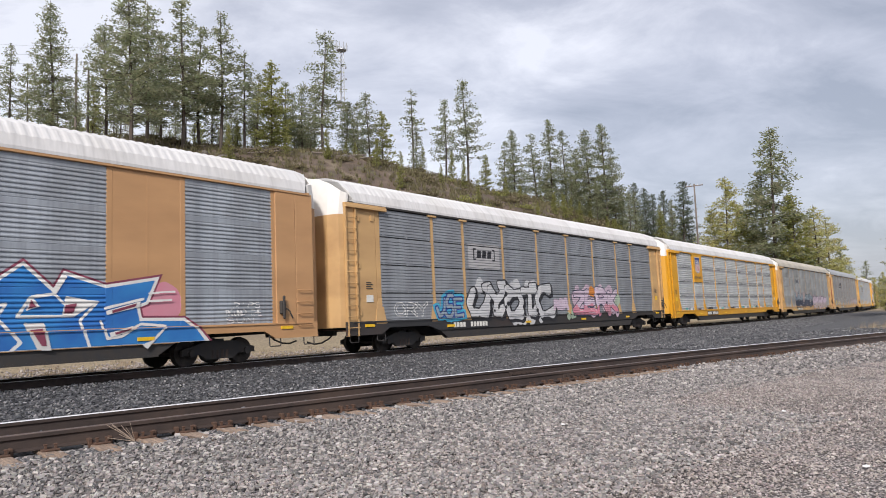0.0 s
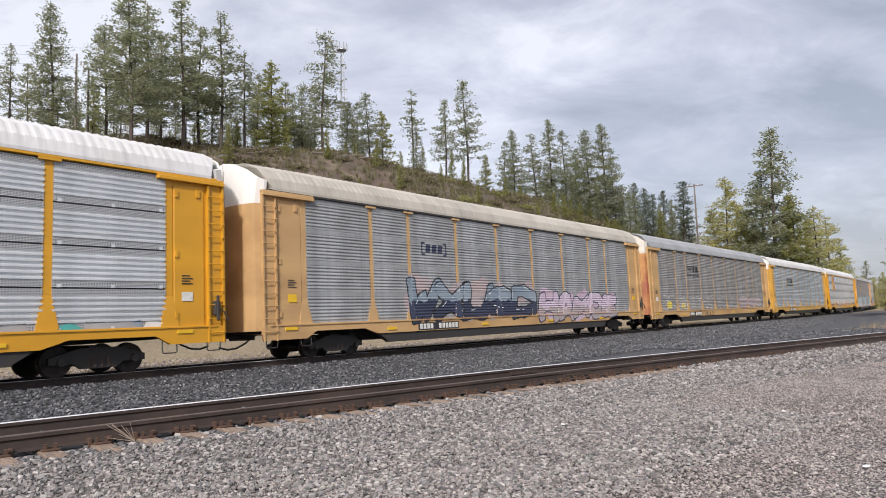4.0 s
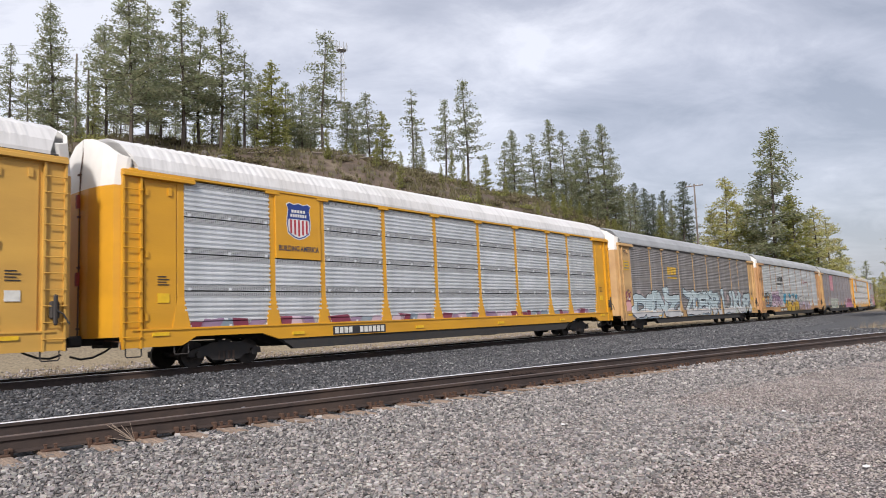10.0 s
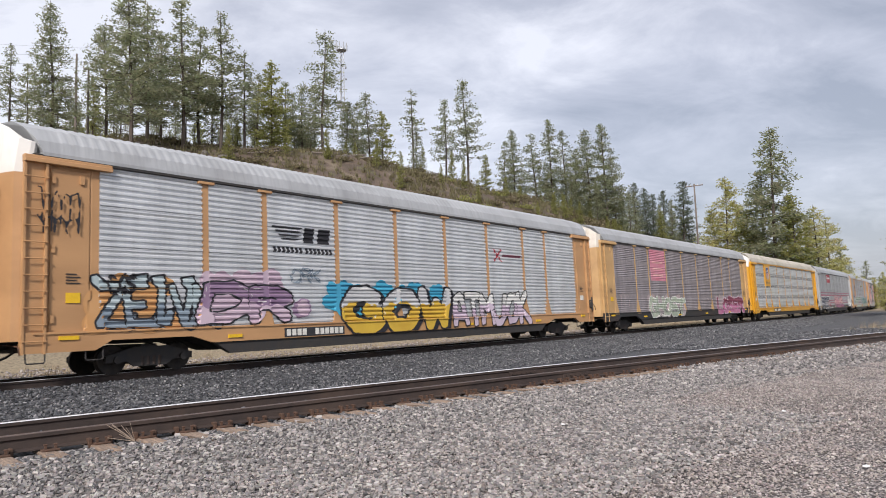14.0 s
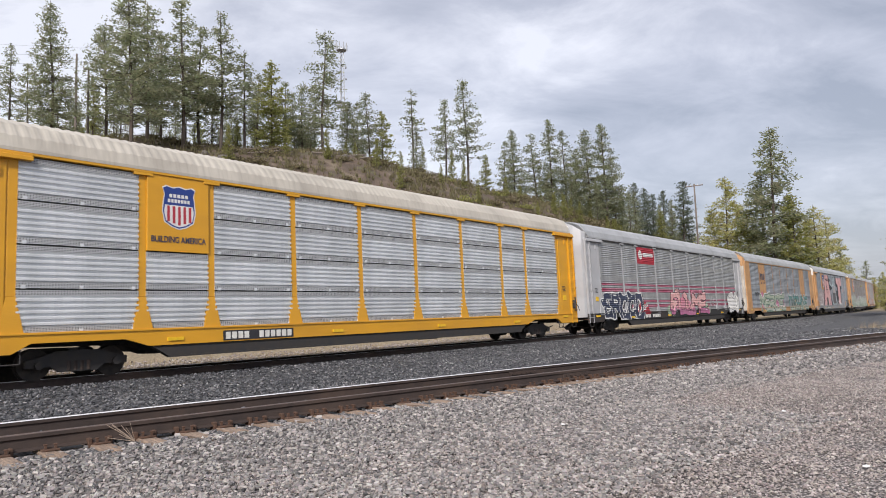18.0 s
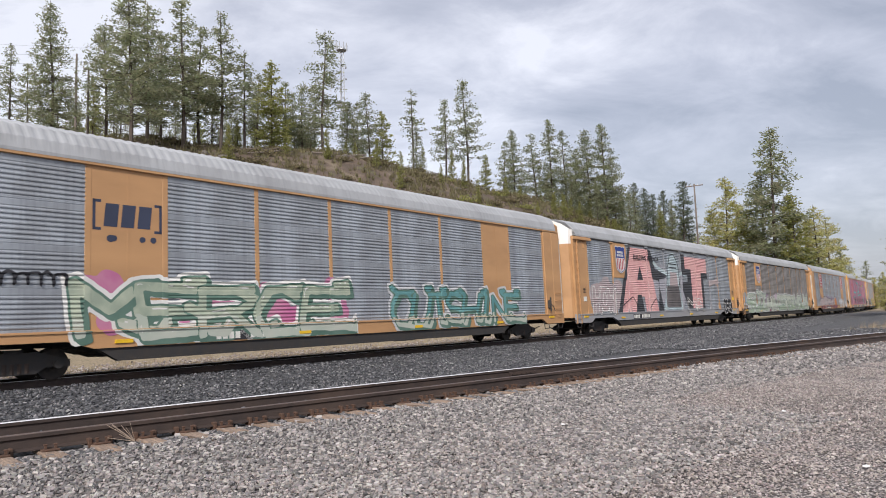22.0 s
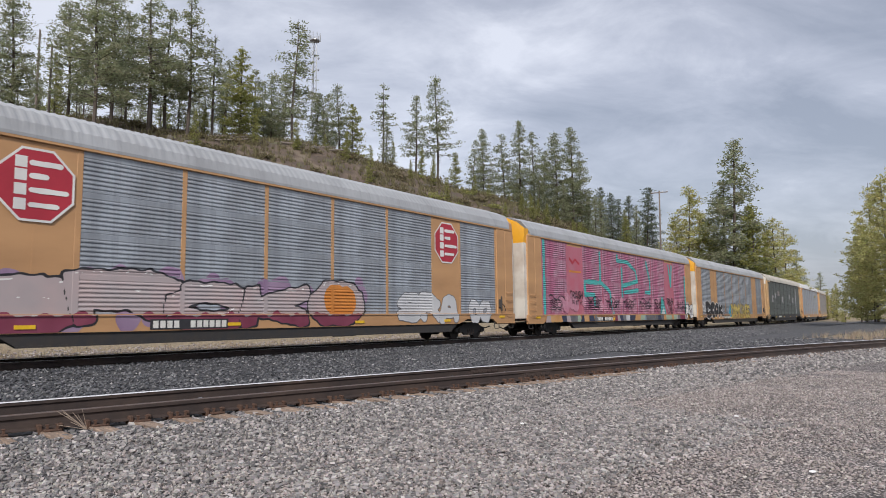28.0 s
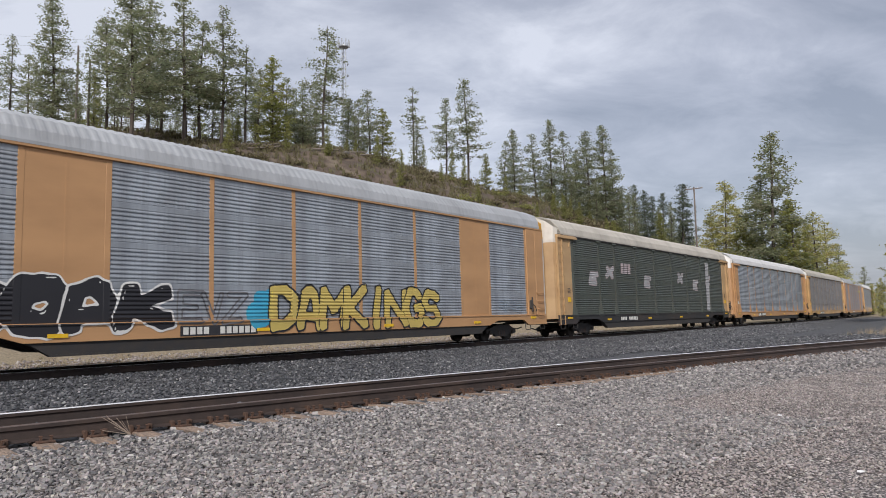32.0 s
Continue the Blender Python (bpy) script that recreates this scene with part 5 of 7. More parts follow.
    def tag(self, text, x0, x1, z0, z1, fill, line="black", cloud=None, glow=None, fat=0.05, jitter=1.0, shadow=None, fill2=None, fade=0.5, edge=0.05, shine="white", shine_w=0.02, dots=None, spikes=False, sharp=True):
        """Big sprayed letters: a cloud behind, a depth, a dark outline, the filling, the highlights."""
        seed = self.c * 31 + len(text)
        q = Letters(text, x0, x1, z0, z1, fat, seed, jitter, spikes, sharp)
        if cloud:
            self.put("graffiti_cloud", blobs(x0 - 0.25, x1 + 0.25, z0 - 0.05, z1 + 0.22, int((x1 - x0) * 4) + 4, seed, (0.2, 0.45)), G[cloud], "soft sprayed cloud", 0.07)
        if glow:
            self.put("graffiti_halo", q.grown(edge + 0.09), G[glow], "", 0.06)
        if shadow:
            self.put("graffiti_depth", q.grown(edge, ((0.05, -0.04), (0.11, -0.09))), G[shadow])
        self.put("graffiti_outline", q.grown(edge), G[line])
        self.put("graffiti_lettering", q.filled(edge * 0.8), G[fill], "sprayed graffiti letters")
        if fill2:
            zm = z0 + fade * (z1 - z0)
            self.put("graffiti_fade", q.filled(edge * 0.8, lambda X, Z: Z - zm + ripple(X, Z, seed, 0.16)), G[fill2], "letters fading into another colour")
        if shine:
            tagged(self.put("graffiti_highlight", q.shine(0.045 + shine_w, shine_w), G[shine if shine != fill else "grey"]), kind="stuff")
        if dots:
            rg = random.Random(seed + 3)
            for _ in range(len(text) + 1):
                cx, cz, r = rg.uniform(x0 + 0.2, x1 - 0.2), rg.uniform(z0 + 0.15, z0 + 0.55 * (z1 - z0)), rg.uniform(0.05, 0.11)
                self.put("graffiti_dot", strokes([[(cx, cz)]], 2 * r), G[dots])

    def hollow(self, text, x0, x1, z0, z1, colour, fat=0.06, half=0.016, jitter=1.0):
        """Letters drawn as bare thin lines."""
        q = Letters(text, x0, x1, z0, z1, fat, self.c * 31 + int(x0 * 7), jitter, sharp=False)
        tagged(self.put("graffiti_contour", q.ring(half), G[colour], "thin outlined letters", 0.04), kind="stuff")

    def handwrite(self, text, x0, x1, z0, z1, colour, width=0.05):
        tagged(self.put("handwriting", handwriting(text, x0, x1, z0, z1, width, len(text) + self.c), G[colour], "thin hand-sprayed writing", 0.04), kind="stuff")

    def shield(self, x0, x1, z0, z1, sign=False):
        w, h = x1 - x0, z1 - z0
        top = [(0.0, 0.95), (0.12, 1.0), (0.3, 0.96), (0.5, 1.0), (0.7, 0.96), (0.88, 1.0), (1.0, 0.95), (0.94, 0.80), (0.98, 0.66)]
        low = [(0.98, 0.6), (1.0, 0.4), (0.94, 0.16), (0.72, 0.05), (0.5, 0.0), (0.28, 0.05), (0.06, 0.16), (0.0, 0.4), (0.02, 0.6), (0.06, 0.80)]
        f = lambda pts, g=0.0: [(x0 + w * (0.5 + (a - 0.5) * (1 + g)), z0 + h * (0.5 + (b - 0.5) * (1 + g))) for a, b in pts]
        self.put("shield_rim", outline(f(top + low, 0.13)), G["white"], "white shield-shaped emblem rim")
        self.put("shield_field", outline(f(top + low, 0.07)), G["emblem_blue"], "blue shield field")
        self.put("shield_base", outline(f([(0.04, 0.56), (0.0, 0.4), (0.06, 0.16), (0.28, 0.05), (0.5, 0.0), (0.72, 0.05), (0.94, 0.16), (1.0, 0.4), (0.96, 0.56)])), G["white"])
        red = bmesh.new()
        for k in range(5):
            a = 0.10 + k * 0.18
            lo = 0.05 + 0.12 * abs(a + 0.04 - 0.5) * 2
            red.faces.new([red.verts.new((x0 + w * u, 0, z0 + h * v)) for u, v in ((a, lo), (a + 0.09, lo), (a + 0.09, 0.54), (a, 0.54))])
        self.put("shield_stripe", red, G["red"], "red stripes")
        bars = bmesh.new()
        for z, half, n in ((0.80, 0.33, 5), (0.67, 0.38, 7)):
            for k in range(n):
                a = 0.5 - half + 2 * half * k / n
                bars.faces.new([bars.verts.new((x0 + w * u, 0, z0 + h * v)) for u, v in ((a, z - 0.045), (a + 1.5 * half / n, z - 0.045), (a + 1.5 * half / n, z + 0.045), (a, z + 0.045))])
        self.put("shield_mark", bars, G["white"])

    def words(self, text, x0, x1, z0, z1, colour):
        co, fs = glyph(text, 0.02)
        lo, hi = co.min(0), co.max(0)
        bm = bmesh.new()
        vs = [bm.verts.new((x0 + (x1 - x0) * u, 0, z0 + (z1 - z0) * v)) for u, v in (co - lo) / (hi - lo)]
        for f in fs:
            bm.faces.new([vs[i] for i in f])
        self.put("lettering", bm, G[colour], "painted lettering")

    def bars_logo(self, x0, x1, z0, z1, colour, plate=None, brackets=False):
        """A railway's mark, as plain shapes."""
        if plate:
            self.put("logo_plate", outline([(x0 - 0.35, z0 - 0.35), (x1 + 0.35, z0 - 0.35), (x1 + 0.35, z1 + 0.2), (x0 - 0.35, z1 + 0.2)]), G[plate])
        w = x1 - x0
        bm = bmesh.new()
        if brackets:
            for a, sgn in ((x0, 1), (x1, -1)):
                for q in (((a, z0), (a + sgn * 0.07, z0), (a + sgn * 0.07, z1), (a, z1)), ((a, z1), (a + sgn * 0.2, z1), (a + sgn * 0.2, z1 - 0.07), (a, z1 - 0.07)), ((a, z0), (a + sgn * 0.2, z0), (a + sgn * 0.2, z0 + 0.07), (a, z0 + 0.07))):
                    bm.faces.new([bm.verts.new((x, 0, z)) for x, z in q])
            x0, x1 = x0 + 0.25 * w / 1.8, x1 - 0.25 * w / 1.8
            z0, z1 = z0 + 0.1, z1 - 0.08
            w = x1 - x0
        for k in range(3):
            a = x0 + k * w / 3
            bm.faces.new([bm.verts.new((x, 0, z)) for x, z in ((a + 0.02, z0), (a + w / 3 - 0.07, z0), (a + w / 3 - 0.02, z1), (a + 0.07, z1))])
        self.put("logo", bm, G[colour])

    def horse_logo(self, x0, x1, z0, z1):
        w, h = x1 - x0, z1 - z0
        bm = bmesh.new()
        for k in range(4):
            z = z1 - 0.06 * h - k * 0.13 * h
            bm.faces.new([bm.verts.new((x, 0, zz)) for x, zz in ((x0 + 0.05 * w * k, z - 0.07 * h), (x0 + (0.45 - 0.03 * k) * w, z - 0.07 * h), (x0 + 0.5 * w, z), (x0 + 0.05 * w * k, z))])
        for a, b2 in ((0.5, 0.70), (0.74, 0.98)):
            bm.faces.new([bm.verts.new((x0 + u * w, 0, z0 + v * h)) for u, v in ((a, 0.42), (b2 - 0.03, 0.42), (b2, 0.95), (a + 0.03, 0.95))])
        for k in range(14):
            a = 0.02 + k * 0.07 + (0.03 if k > 6 else 0)
            bm.faces.new([bm.verts.new((x0 + u * w, 0, z0 + v * h)) for u, v in ((a, 0.05), (a + 0.045, 0.05), (a + 0.045, 0.24), (a, 0.24))])
        self.put("logo", bm, G["black"])

    def bottom_band(self, colours, seed, hi=1.30):
        rng = random.Random(seed)
        byc = {}
        for i in range(9):
            x = POSTS[i] + 0.2
            while x < POSTS[i + 1] - 0.5:
                w = rng.uniform(0.25, 0.7)
                byc.setdefault(rng.choice(colours), []).append((x, min(x + w, POSTS[i + 1] - 0.15)))
                x += w * rng.uniform(0.7, 1.1)
        base, n = self.layer, 0
        for col, spans in byc.items():
            for a, b2 in spans:
                t = rng.uniform(-0.15, 0.15)
                self.layer, n = base + n % 3, n + 1
                self.put("graffiti_strip", outline([(a, 1.1), (b2, 1.1), (b2 + t, hi - rng.uniform(0, 0.12)), (a + t, hi - rng.uniform(0, 0.12))]), G[col], "remains of sprayed letters")
        self.layer = base + 3


# ---- the consist, from the car that leaves first ----
k = Car(0, "orange autorack car with grey corrugated panels and blue graffiti", kind="flush", body="orange", sheets="grey")
k.put("graffiti_cloud", blobs(7.8, 9.05, 1.2, 2.25, 9, 5, (0.25, 0.42)), G["rose"], "soft pink sprayed cloud", 0.06)
k.put("graffiti_halo", outline([(3.38, 0.69), (3.38, 2.34), (4.2, 2.12), (4.56, 2.22), (5.22, 2.72), (5.84, 2.14), (6.05, 2.52), (7.03, 2.2), (8.48, 2.45), (8.13, 1.64), (7.93, 1.57), (7.97, 1.39), (9.1, 1.37), (9.49, 1.11), (9.87, 0.69), (8.09, 0.69), (6.29, 0.69)]), G["maroon"])
k.put("graffiti_outline", outline([(3.43, 0.69), (3.43, 2.27), (4.2, 2.07), (4.58, 2.17), (5.22, 2.65), (5.85, 2.06), (6.07, 2.46), (7.03, 2.15), (8.4, 2.38), (8.09, 1.68), (7.87, 1.6), (7.93, 1.34), (9.09, 1.32), (9.45, 1.07), (9.79, 0.69), (8.09, 0.69), (6.29, 0.69)]), G["white"])
k.put("graffiti_lettering", outline([(3.51, 0.7), (3.51, 2.17), (4.2, 1.99), (4.62, 2.1), (5.21, 2.55), (5.87, 1.93), (6.11, 2.36), (7.02, 2.07), (8.27, 2.28), (8.03, 1.74), (7.78, 1.65), (7.87, 1.26), (9.06, 1.24), (9.4, 1.01), (9.65, 0.7), (8.09, 0.7), (6.29, 0.7)]), G["blue"], "angular blue graffiti letters")
for pts in [[(4.62, 1.65), (4.9, 1.71), (4.72, 1.41), (5.18, 0.86), (4.83, 0.54)], [(5.11, 1.42), (5.38, 1.85), (5.87, 1.93), (6.11, 1.67)], [(6.11, 1.78), (6.84, 1.74), (6.43, 1.31), (6.64, 0.68)], [(5.11, 1.42), (6.29, 1.42)], [(5.28, 1.27), (5.59, 0.6)], [(6.91, 1.28), (7.05, 0.86), (7.4, 0.91), (7.89, 1.19), (8.56, 1.12), (8.09, 0.66)], [(7.02, 1.59), (7.96, 1.81)], [(5.87, 1.93), (6.11, 2.33)], [(4.2, 1.78), (4.48, 0.87)]]:
    k.put("graffiti_line", strokes([pts], 0.065), G["white"])
for pts in [[(6.11, 1.88), (6.84, 1.74), (6.32, 1.42), (6.04, 1.44)], [(5.28, 1.27), (5.66, 1.28), (5.8, 0.66), (5.59, 0.67)], [(7.02, 1.52), (7.89, 1.75), (7.85, 1.61), (7.05, 1.43)], [(7.09, 1.0), (7.71, 1.15), (7.62, 1.02), (7.12, 0.89)], [(5.28, 1.55), (5.38, 1.89), (5.56, 1.64)], [(7.89, 0.68), (8.23, 0.79), (8.03, 0.56)]]:
    k.put("graffiti_wedge", outline(pts), G["white"])
for pts in [[(6.1, 1.67), (6.36, 1.71), (6.27, 1.48), (6.07, 1.48)], [(5.37, 1.13), (5.63, 1.15), (5.7, 0.76), (5.59, 0.77)], [(7.16, 1.53), (7.78, 1.7), (7.76, 1.63), (7.18, 1.47)], [(7.21, 1.0), (7.61, 1.09), (7.57, 1.04), (7.23, 0.95)], [(5.32, 1.59), (5.38, 1.8), (5.49, 1.64)]]:
    k.put("graffiti_wedge", outline(pts), G["maroon"])
for n, w in enumerate(("TRIPS", "ROUND THE", "SUN")):
    k.handwrite(w, 10.3, 11.5 - 0.25 * (n == 2), 1.55 - 0.21 * n, 1.71 - 0.21 * n, "white", 0.028)
k.put("writing_bar", strokes([[(8.1, 1.95), (8.8, 2.0)], [(8.05, 1.75), (8.7, 1.78)]], 0.06), G["white"])

k = Car(1, "faded yellow autorack car with dark grey panels, white and pink graffiti", style="fine", sheets="dark", body="faded", board=-6.9, sill="black")
k.bars_logo(-6.45, -4.9, 3.45, 3.95, "black", plate="grey", brackets=True)
k.hollow("ORY", -11.3, -9.5, 1.2, 1.75, "white", 0.02)
k.tag("JSE", -8.95, -7.35, 1.1, 2.05, "slate", "emblem_blue", glow="sky", fat=0.06, shine="sky")
k.put("graffiti_cloud", blobs(-6.9, -0.6, 1.9, 2.75, 16, 4, (0.18, 0.32)), G["pale"], "pale sprayed cloud", 0.06)
k.put("graffiti_ground", blobs(-4.3, -1.2, 0.68, 1.2, 12, 14, (0.2, 0.3)), G["pale"], "", 0.06)
k.tag("UYOTC", -6.9, -0.35, 0.95, 2.5, "pale", "black", shadow="black", fat=0.06, edge=0.055, shine="white", shine_w=0.016, dots="black", spikes=True)
k.tag("RSA", -0.15, 1.2, 1.25, 1.9, "lilac_pale", "lilac", fat=0.09, edge=0.03, shine="white")
k.put("graffiti_cloud", blobs(6.0, 7.3, 1.1, 2.2, 7, 4, (0.2, 0.34)), G["pale_green"])
k.put("graffiti_cloud", blobs(0.9, 2.0, 0.7, 1.4, 6, 4, (0.15, 0.25)), G["pale_green"])
k.tag("ZERK", 1.8, 6.9, 0.88, 2.42, "lilac_pale", "navy", cloud="lilac", fat=0.065, edge=0.045, fill2="rose", fade=0.4, shine_w=0.015)
k.put("graffiti_disc", blobs(3.4, 4.35, 1.9, 2.5, 2, 7, (0.25, 0.3)), G["orange"], "orange sprayed disc")

k = Car(2, "bright yellow autorack car with shiny perforated panels", style="perf", body="bright", sheets="galv", bay_paint=(1,))
k.shield(-8.55, -7.65, 3.75, 4.8)
k.words("BUILDING AMERICA", -8.85, -7.3, 3.32, 3.48, "navy")
k.bottom_band(("black", "white", "teal", "grey", "slate", "grey"), 12)

k = Car(3, "faded yellow autorack car with blue-grey panels and lilac graffiti", style="rib", body="faded", sheets="mid", roof="roof_cream")
k.bars_logo(-6.4, -4.9, 3.5, 4.0, "navy", brackets=True)
k.tag("WXUSD", -7.3, 1.4, 0.95, 2.6, "slate", "black", cloud="haze", fat=0.07, fill2="navy")
k.tag("HAMOE", 1.9, 10.0, 0.72, 2.15, "lilac_pale", "navy", cloud="lilac", fat=0.10, fill2="haze")

k = Car(4, "faded yellow autorack car with brown-grey panels and a red-stained end", style="rib", body="faded", sheets="warm", roof="roof_grey", door="maroon", hood="dirty_white", board=-5.9)
k.horse_logo(-6.9, -4.6, 3.4, 4.2)
k.put("graffiti_patch", blobs(-11.0, -10.0, 1.2, 1.75, 6, 6, (0.15, 0.28)), G["yellow"], "yellow sprayed patch", 0.06)
k.put("graffiti_patch", blobs(-8.4, -7.6, 1.2, 1.6, 4, 6, (0.12, 0.2)), G["yellow"], "", 0.06)
for n, (w, a, b) in enumerate((("DR", -11.6, -9.2), ("OS", -8.8, -7.3), ("DUE", -6.8, -4.5), ("NKO", -4.0, -1.7), ("SAB", -1.2, 1.1), ("RO", 1.7, 4.0), ("KER", 4.5, 6.8), ("ODS", 9.3, 11.6))):
    k.hollow(w, a, b, 1.2, 2.15, "white" if n < 4 else "pale", 0.07, 0.017)
k.tag("OKR", 4.6, 10.9, 1.1, 2.0, "haze", "lilac", fat=0.06, edge=0.03, shine=None)
k.put("graffiti_cloud", blobs(-3.9, -2.0, 0.7, 1.0, 5, 7, (0.1, 0.16)), G["ink_grey"])

k = Car(5, "yellow autorack car with pale blue-grey corrugated panels", style="bold", body="golden", sheets="blue", roof="roof")
k.horse_logo(-6.9, -4.4, 3.15, 4.0)
k.hollow("SMS", -12.95, -12.2, 1.15, 1.6, "white", 0.03)

k = Car(6, "bright yellow autorack car with shiny perforated panels", style="perf", body="bright", sheets="galv", bay_paint=(1,))
k.shield(-8.5, -7.65, 3.72, 4.75)
k.words("BUILDING AMERICA", -8.85, -7.3, 3.3, 3.47, "navy")
k.bottom_band(("purple", "maroon", "lilac", "slate", "purple"), 7, 1.34)

k = Car(7, "orange autorack car with brown-grey panels and pale teal graffiti", style="rib", body="faded", sheets="brown", roof="roof_grey", board=-5.4)
k.bars_logo(-6.35, -4.75, 3.45, 3.95, "gold")
k.put("logo_line", outline([(-6.35, 3.2), (-4.75, 3.2), (-4.75, 3.3), (-6.35, 3.3)]), G["gold"])
k.put("graffiti_cloud", blobs(-13.1, -12.2, 1.15, 1.75, 7, 9, (0.18, 0.3)), G["pink"], "pale pink sprayed cloud", 0.06)
k.hollow("SEBS", -13.0, -12.2, 1.7, 2.3, "maroon", 0.02)
k.put("door_sign", outline([(-12.95, 3.55), (-12.2, 3.55), (-12.2, 4.1), (-12.95, 4.1)]), G["gold"], "yellow sign with dark bars")
for z, w in ((3.98, 0.5), (3.83, 0.42), (3.67, 0.6)):
    k.put("door_sign_line", strokes([[(-12.57 - w / 2, z), (-12.57 + w / 2, z)]], 0.06), G["ink_grey"])
k.put("graffiti_scribble", strokes(scribble(-13.0, -12.2, 4.3, 4.75, 5, 71), 0.028), G["black"], "", 0.04)
for (w, a, b, cl) in (("DENZ", -11.8, -5.1, "haze"), ("ZOENR", -3.4, 3.4, "ice"), ("LIKUR", 4.5, 11.3, "haze")):
    k.put("graffiti_cloud", blobs(a + 0.3, b + 0.4, 1.5, 2.5, 15, 3, (0.16, 0.34)), G[cl], "pale sprayed cloud", 0.06)
    k.put("graffiti_ground", blobs(a - 0.2, b + 0.3, 0.69, 1.25, 22, 13, (0.2, 0.32)), G["mint"], "", 0.06)
    k.tag(w, a, b, 0.72, 2.35, "ice", "black", shadow="slate", fat=0.075, edge=0.05, fill2="pale", fade=0.3, shine="white", shine_w=0.014, spikes=True)

k = Car(8, "orange autorack car with pale galvanised panels and bright graffiti", style="bold", body="orange", sheets="pale", roof="roof_grey", board=-5.3)
k.horse_logo(-6.85, -4.5, 3.2, 4.1)
k.put("logo_cross", strokes([[(4.75, 3.45), (5.3, 3.95)], [(4.75, 3.95), (5.3, 3.45)]], 0.08), G["red"])
k.put("logo_line", outline([(5.4, 3.66), (6.9, 3.66), (6.9, 3.76), (5.4, 3.76)]), G["maroon"])
k.put("graffiti_cloud", blobs(-12.3, -8.6, 0.9, 2.55, 22, 9, (0.22, 0.4)), G["orange_dull"], "soft orange sprayed cloud", 0.06)
k.tag("ZEIVM", -11.9, -8.8, 1.05, 2.4, "ice", "black", fat=0.075, edge=0.05, fill2="slate", fade=0.45, spikes=True)
k.put("graffiti_cloud", blobs(-9.3, -6.2, 1.1, 2.75, 20, 3, (0.2, 0.4)), G["lilac"], "soft lilac sprayed cloud", 0.06)
k.tag("DR", -9.1, -6.2, 1.12, 2.3, "purple", "black", fat=0.045, edge=0.05, fill2="lilac", shine_w=0.015)
k.put("graffiti_disc", blobs(-6.15, -5.4, 1.2, 1.9, 3, 4, (0.27, 0.31)), G["purple"])
k.put("graffiti_disc", strokes([[(-5.75, 1.55)]], 0.5), G["lilac"])
k.put("graffiti_cloud", blobs(-5.0, 1.6, 1.2, 2.5, 30, 21, (0.2, 0.35)), G["sky"], "blue sprayed cloud", 0.06)
k.tag("GOW", -4.1, 1.6, 0.62, 2.28, "pale", "black", shadow="black", fat=0.075, edge=0.075, fill2="gold_clean", sharp=False, fade=0.62, jitter=0.5, shine_w=0.025)
k.tag("ATMJOK", 1.65, 7.3, 0.66, 2.15, "white", "black", fat=0.085, edge=0.045, fill2="lilac_pale", fade=0.6, shine=None, jitter=0.7)
k.put("graffiti_scribble", strokes(scribble(-13.3, -12.3, 3.3, 4.6, 5, 9) + scribble(-13.3, -12.3, 3.3, 3.8, 4, 12), 0.035), G["black"], "", 0.04)
k.hollow("CAS", -11.7, -11.0, 1.95, 2.5, "black", 0.03)
k.hollow("ORK", -6.2, -5.0, 2.3, 2.8, "slate", 0.0)

k = Car(9, "faded yellow autorack car with mauve-grey panels and a black sill", style="rib", body="faded", sheets="mauve", roof="roof_grey", hood="dirty_white", sill="black")
k.put("sign_plate", outline([(-6.85, 3.0), (-4.4, 3.0), (-4.4, 4.95), (-6.85, 4.95)]), G["rose"], "pink sign with pale lettering bars")
for z in (3.35, 3.75, 4.15):
    k.put("sign_mark", strokes([[(-6.4, z), (-4.9, z)]], 0.13), G["pink"])
k.put("graffiti_scribble", strokes(scribble(-11.6, -10.0, 1.2, 2.4, 3, 31), 0.04), G["haze"])
k.tag("GHOST", -7.4, -1.6, 0.72, 2.05, "sage", "white", cloud="haze", fat=0.07, edge=0.04)
k.put("graffiti_scribble", strokes(scribble(0.8, 6.5, 1.2, 2.0, 7, 32), 0.035), G["haze"])
k.tag("LOSER", 5.3, 11.8, 0.7, 2.05, "maroon", "lilac", cloud="haze", fat=0.09, fill2="magenta", edge=0.05)

k = Car(10, "yellow autorack car with shiny perforated panels", style="perf", body="bright", sheets="galv", roof="roof_cream", bay_paint=(1,))
k.shield(-8.5, -7.65, 3.72, 4.75)
k.words("BUILDING AMERICA", -8.85, -7.3, 3.3, 3.47, "navy")

k = Car(11, "silver-grey autorack car with red stripes and black-and-white graffiti", style="rib", body="silver", sheets="mid", roof="roof_grey", hood="silver", board=-5.3, sill="black")
bm = bmesh.new()
for a, b in ((2.63, 2.75), (2.26, 2.46), (1.67, 1.79), (1.34, 1.53)):
    for i in range(9):
        bm.faces.new([bm.verts.new((x, 0, z)) for x, z in ((POSTS[i] + 0.14, a), (POSTS[i + 1] - 0.14, a), (POSTS[i + 1] - 0.14, b), (POSTS[i] + 0.14, b))])
k.put("stripe", bm, G["stripe"], "faded dark red stripes")
k.put("sign_plate", outline([(-6.95, 3.98), (-4.3, 3.98), (-4.3, 5.0), (-6.95, 5.0)]), G["red"], "red sign with a white mark")
k.put("sign_mark", blobs(-6.75, -6.2, 4.25, 4.8, 2, 5, (0.24, 0.27)), G["white"])
k.put("sign_mark", strokes([[(-6.0, 4.55), (-4.6, 4.55)]], 0.22), G["white"])
k.put("graffiti_cloud", blobs(-7.4, -5.5, 0.7, 1.75, 12, 8, (0.2, 0.38)), G["red"], "red sprayed cloud", 0.06)
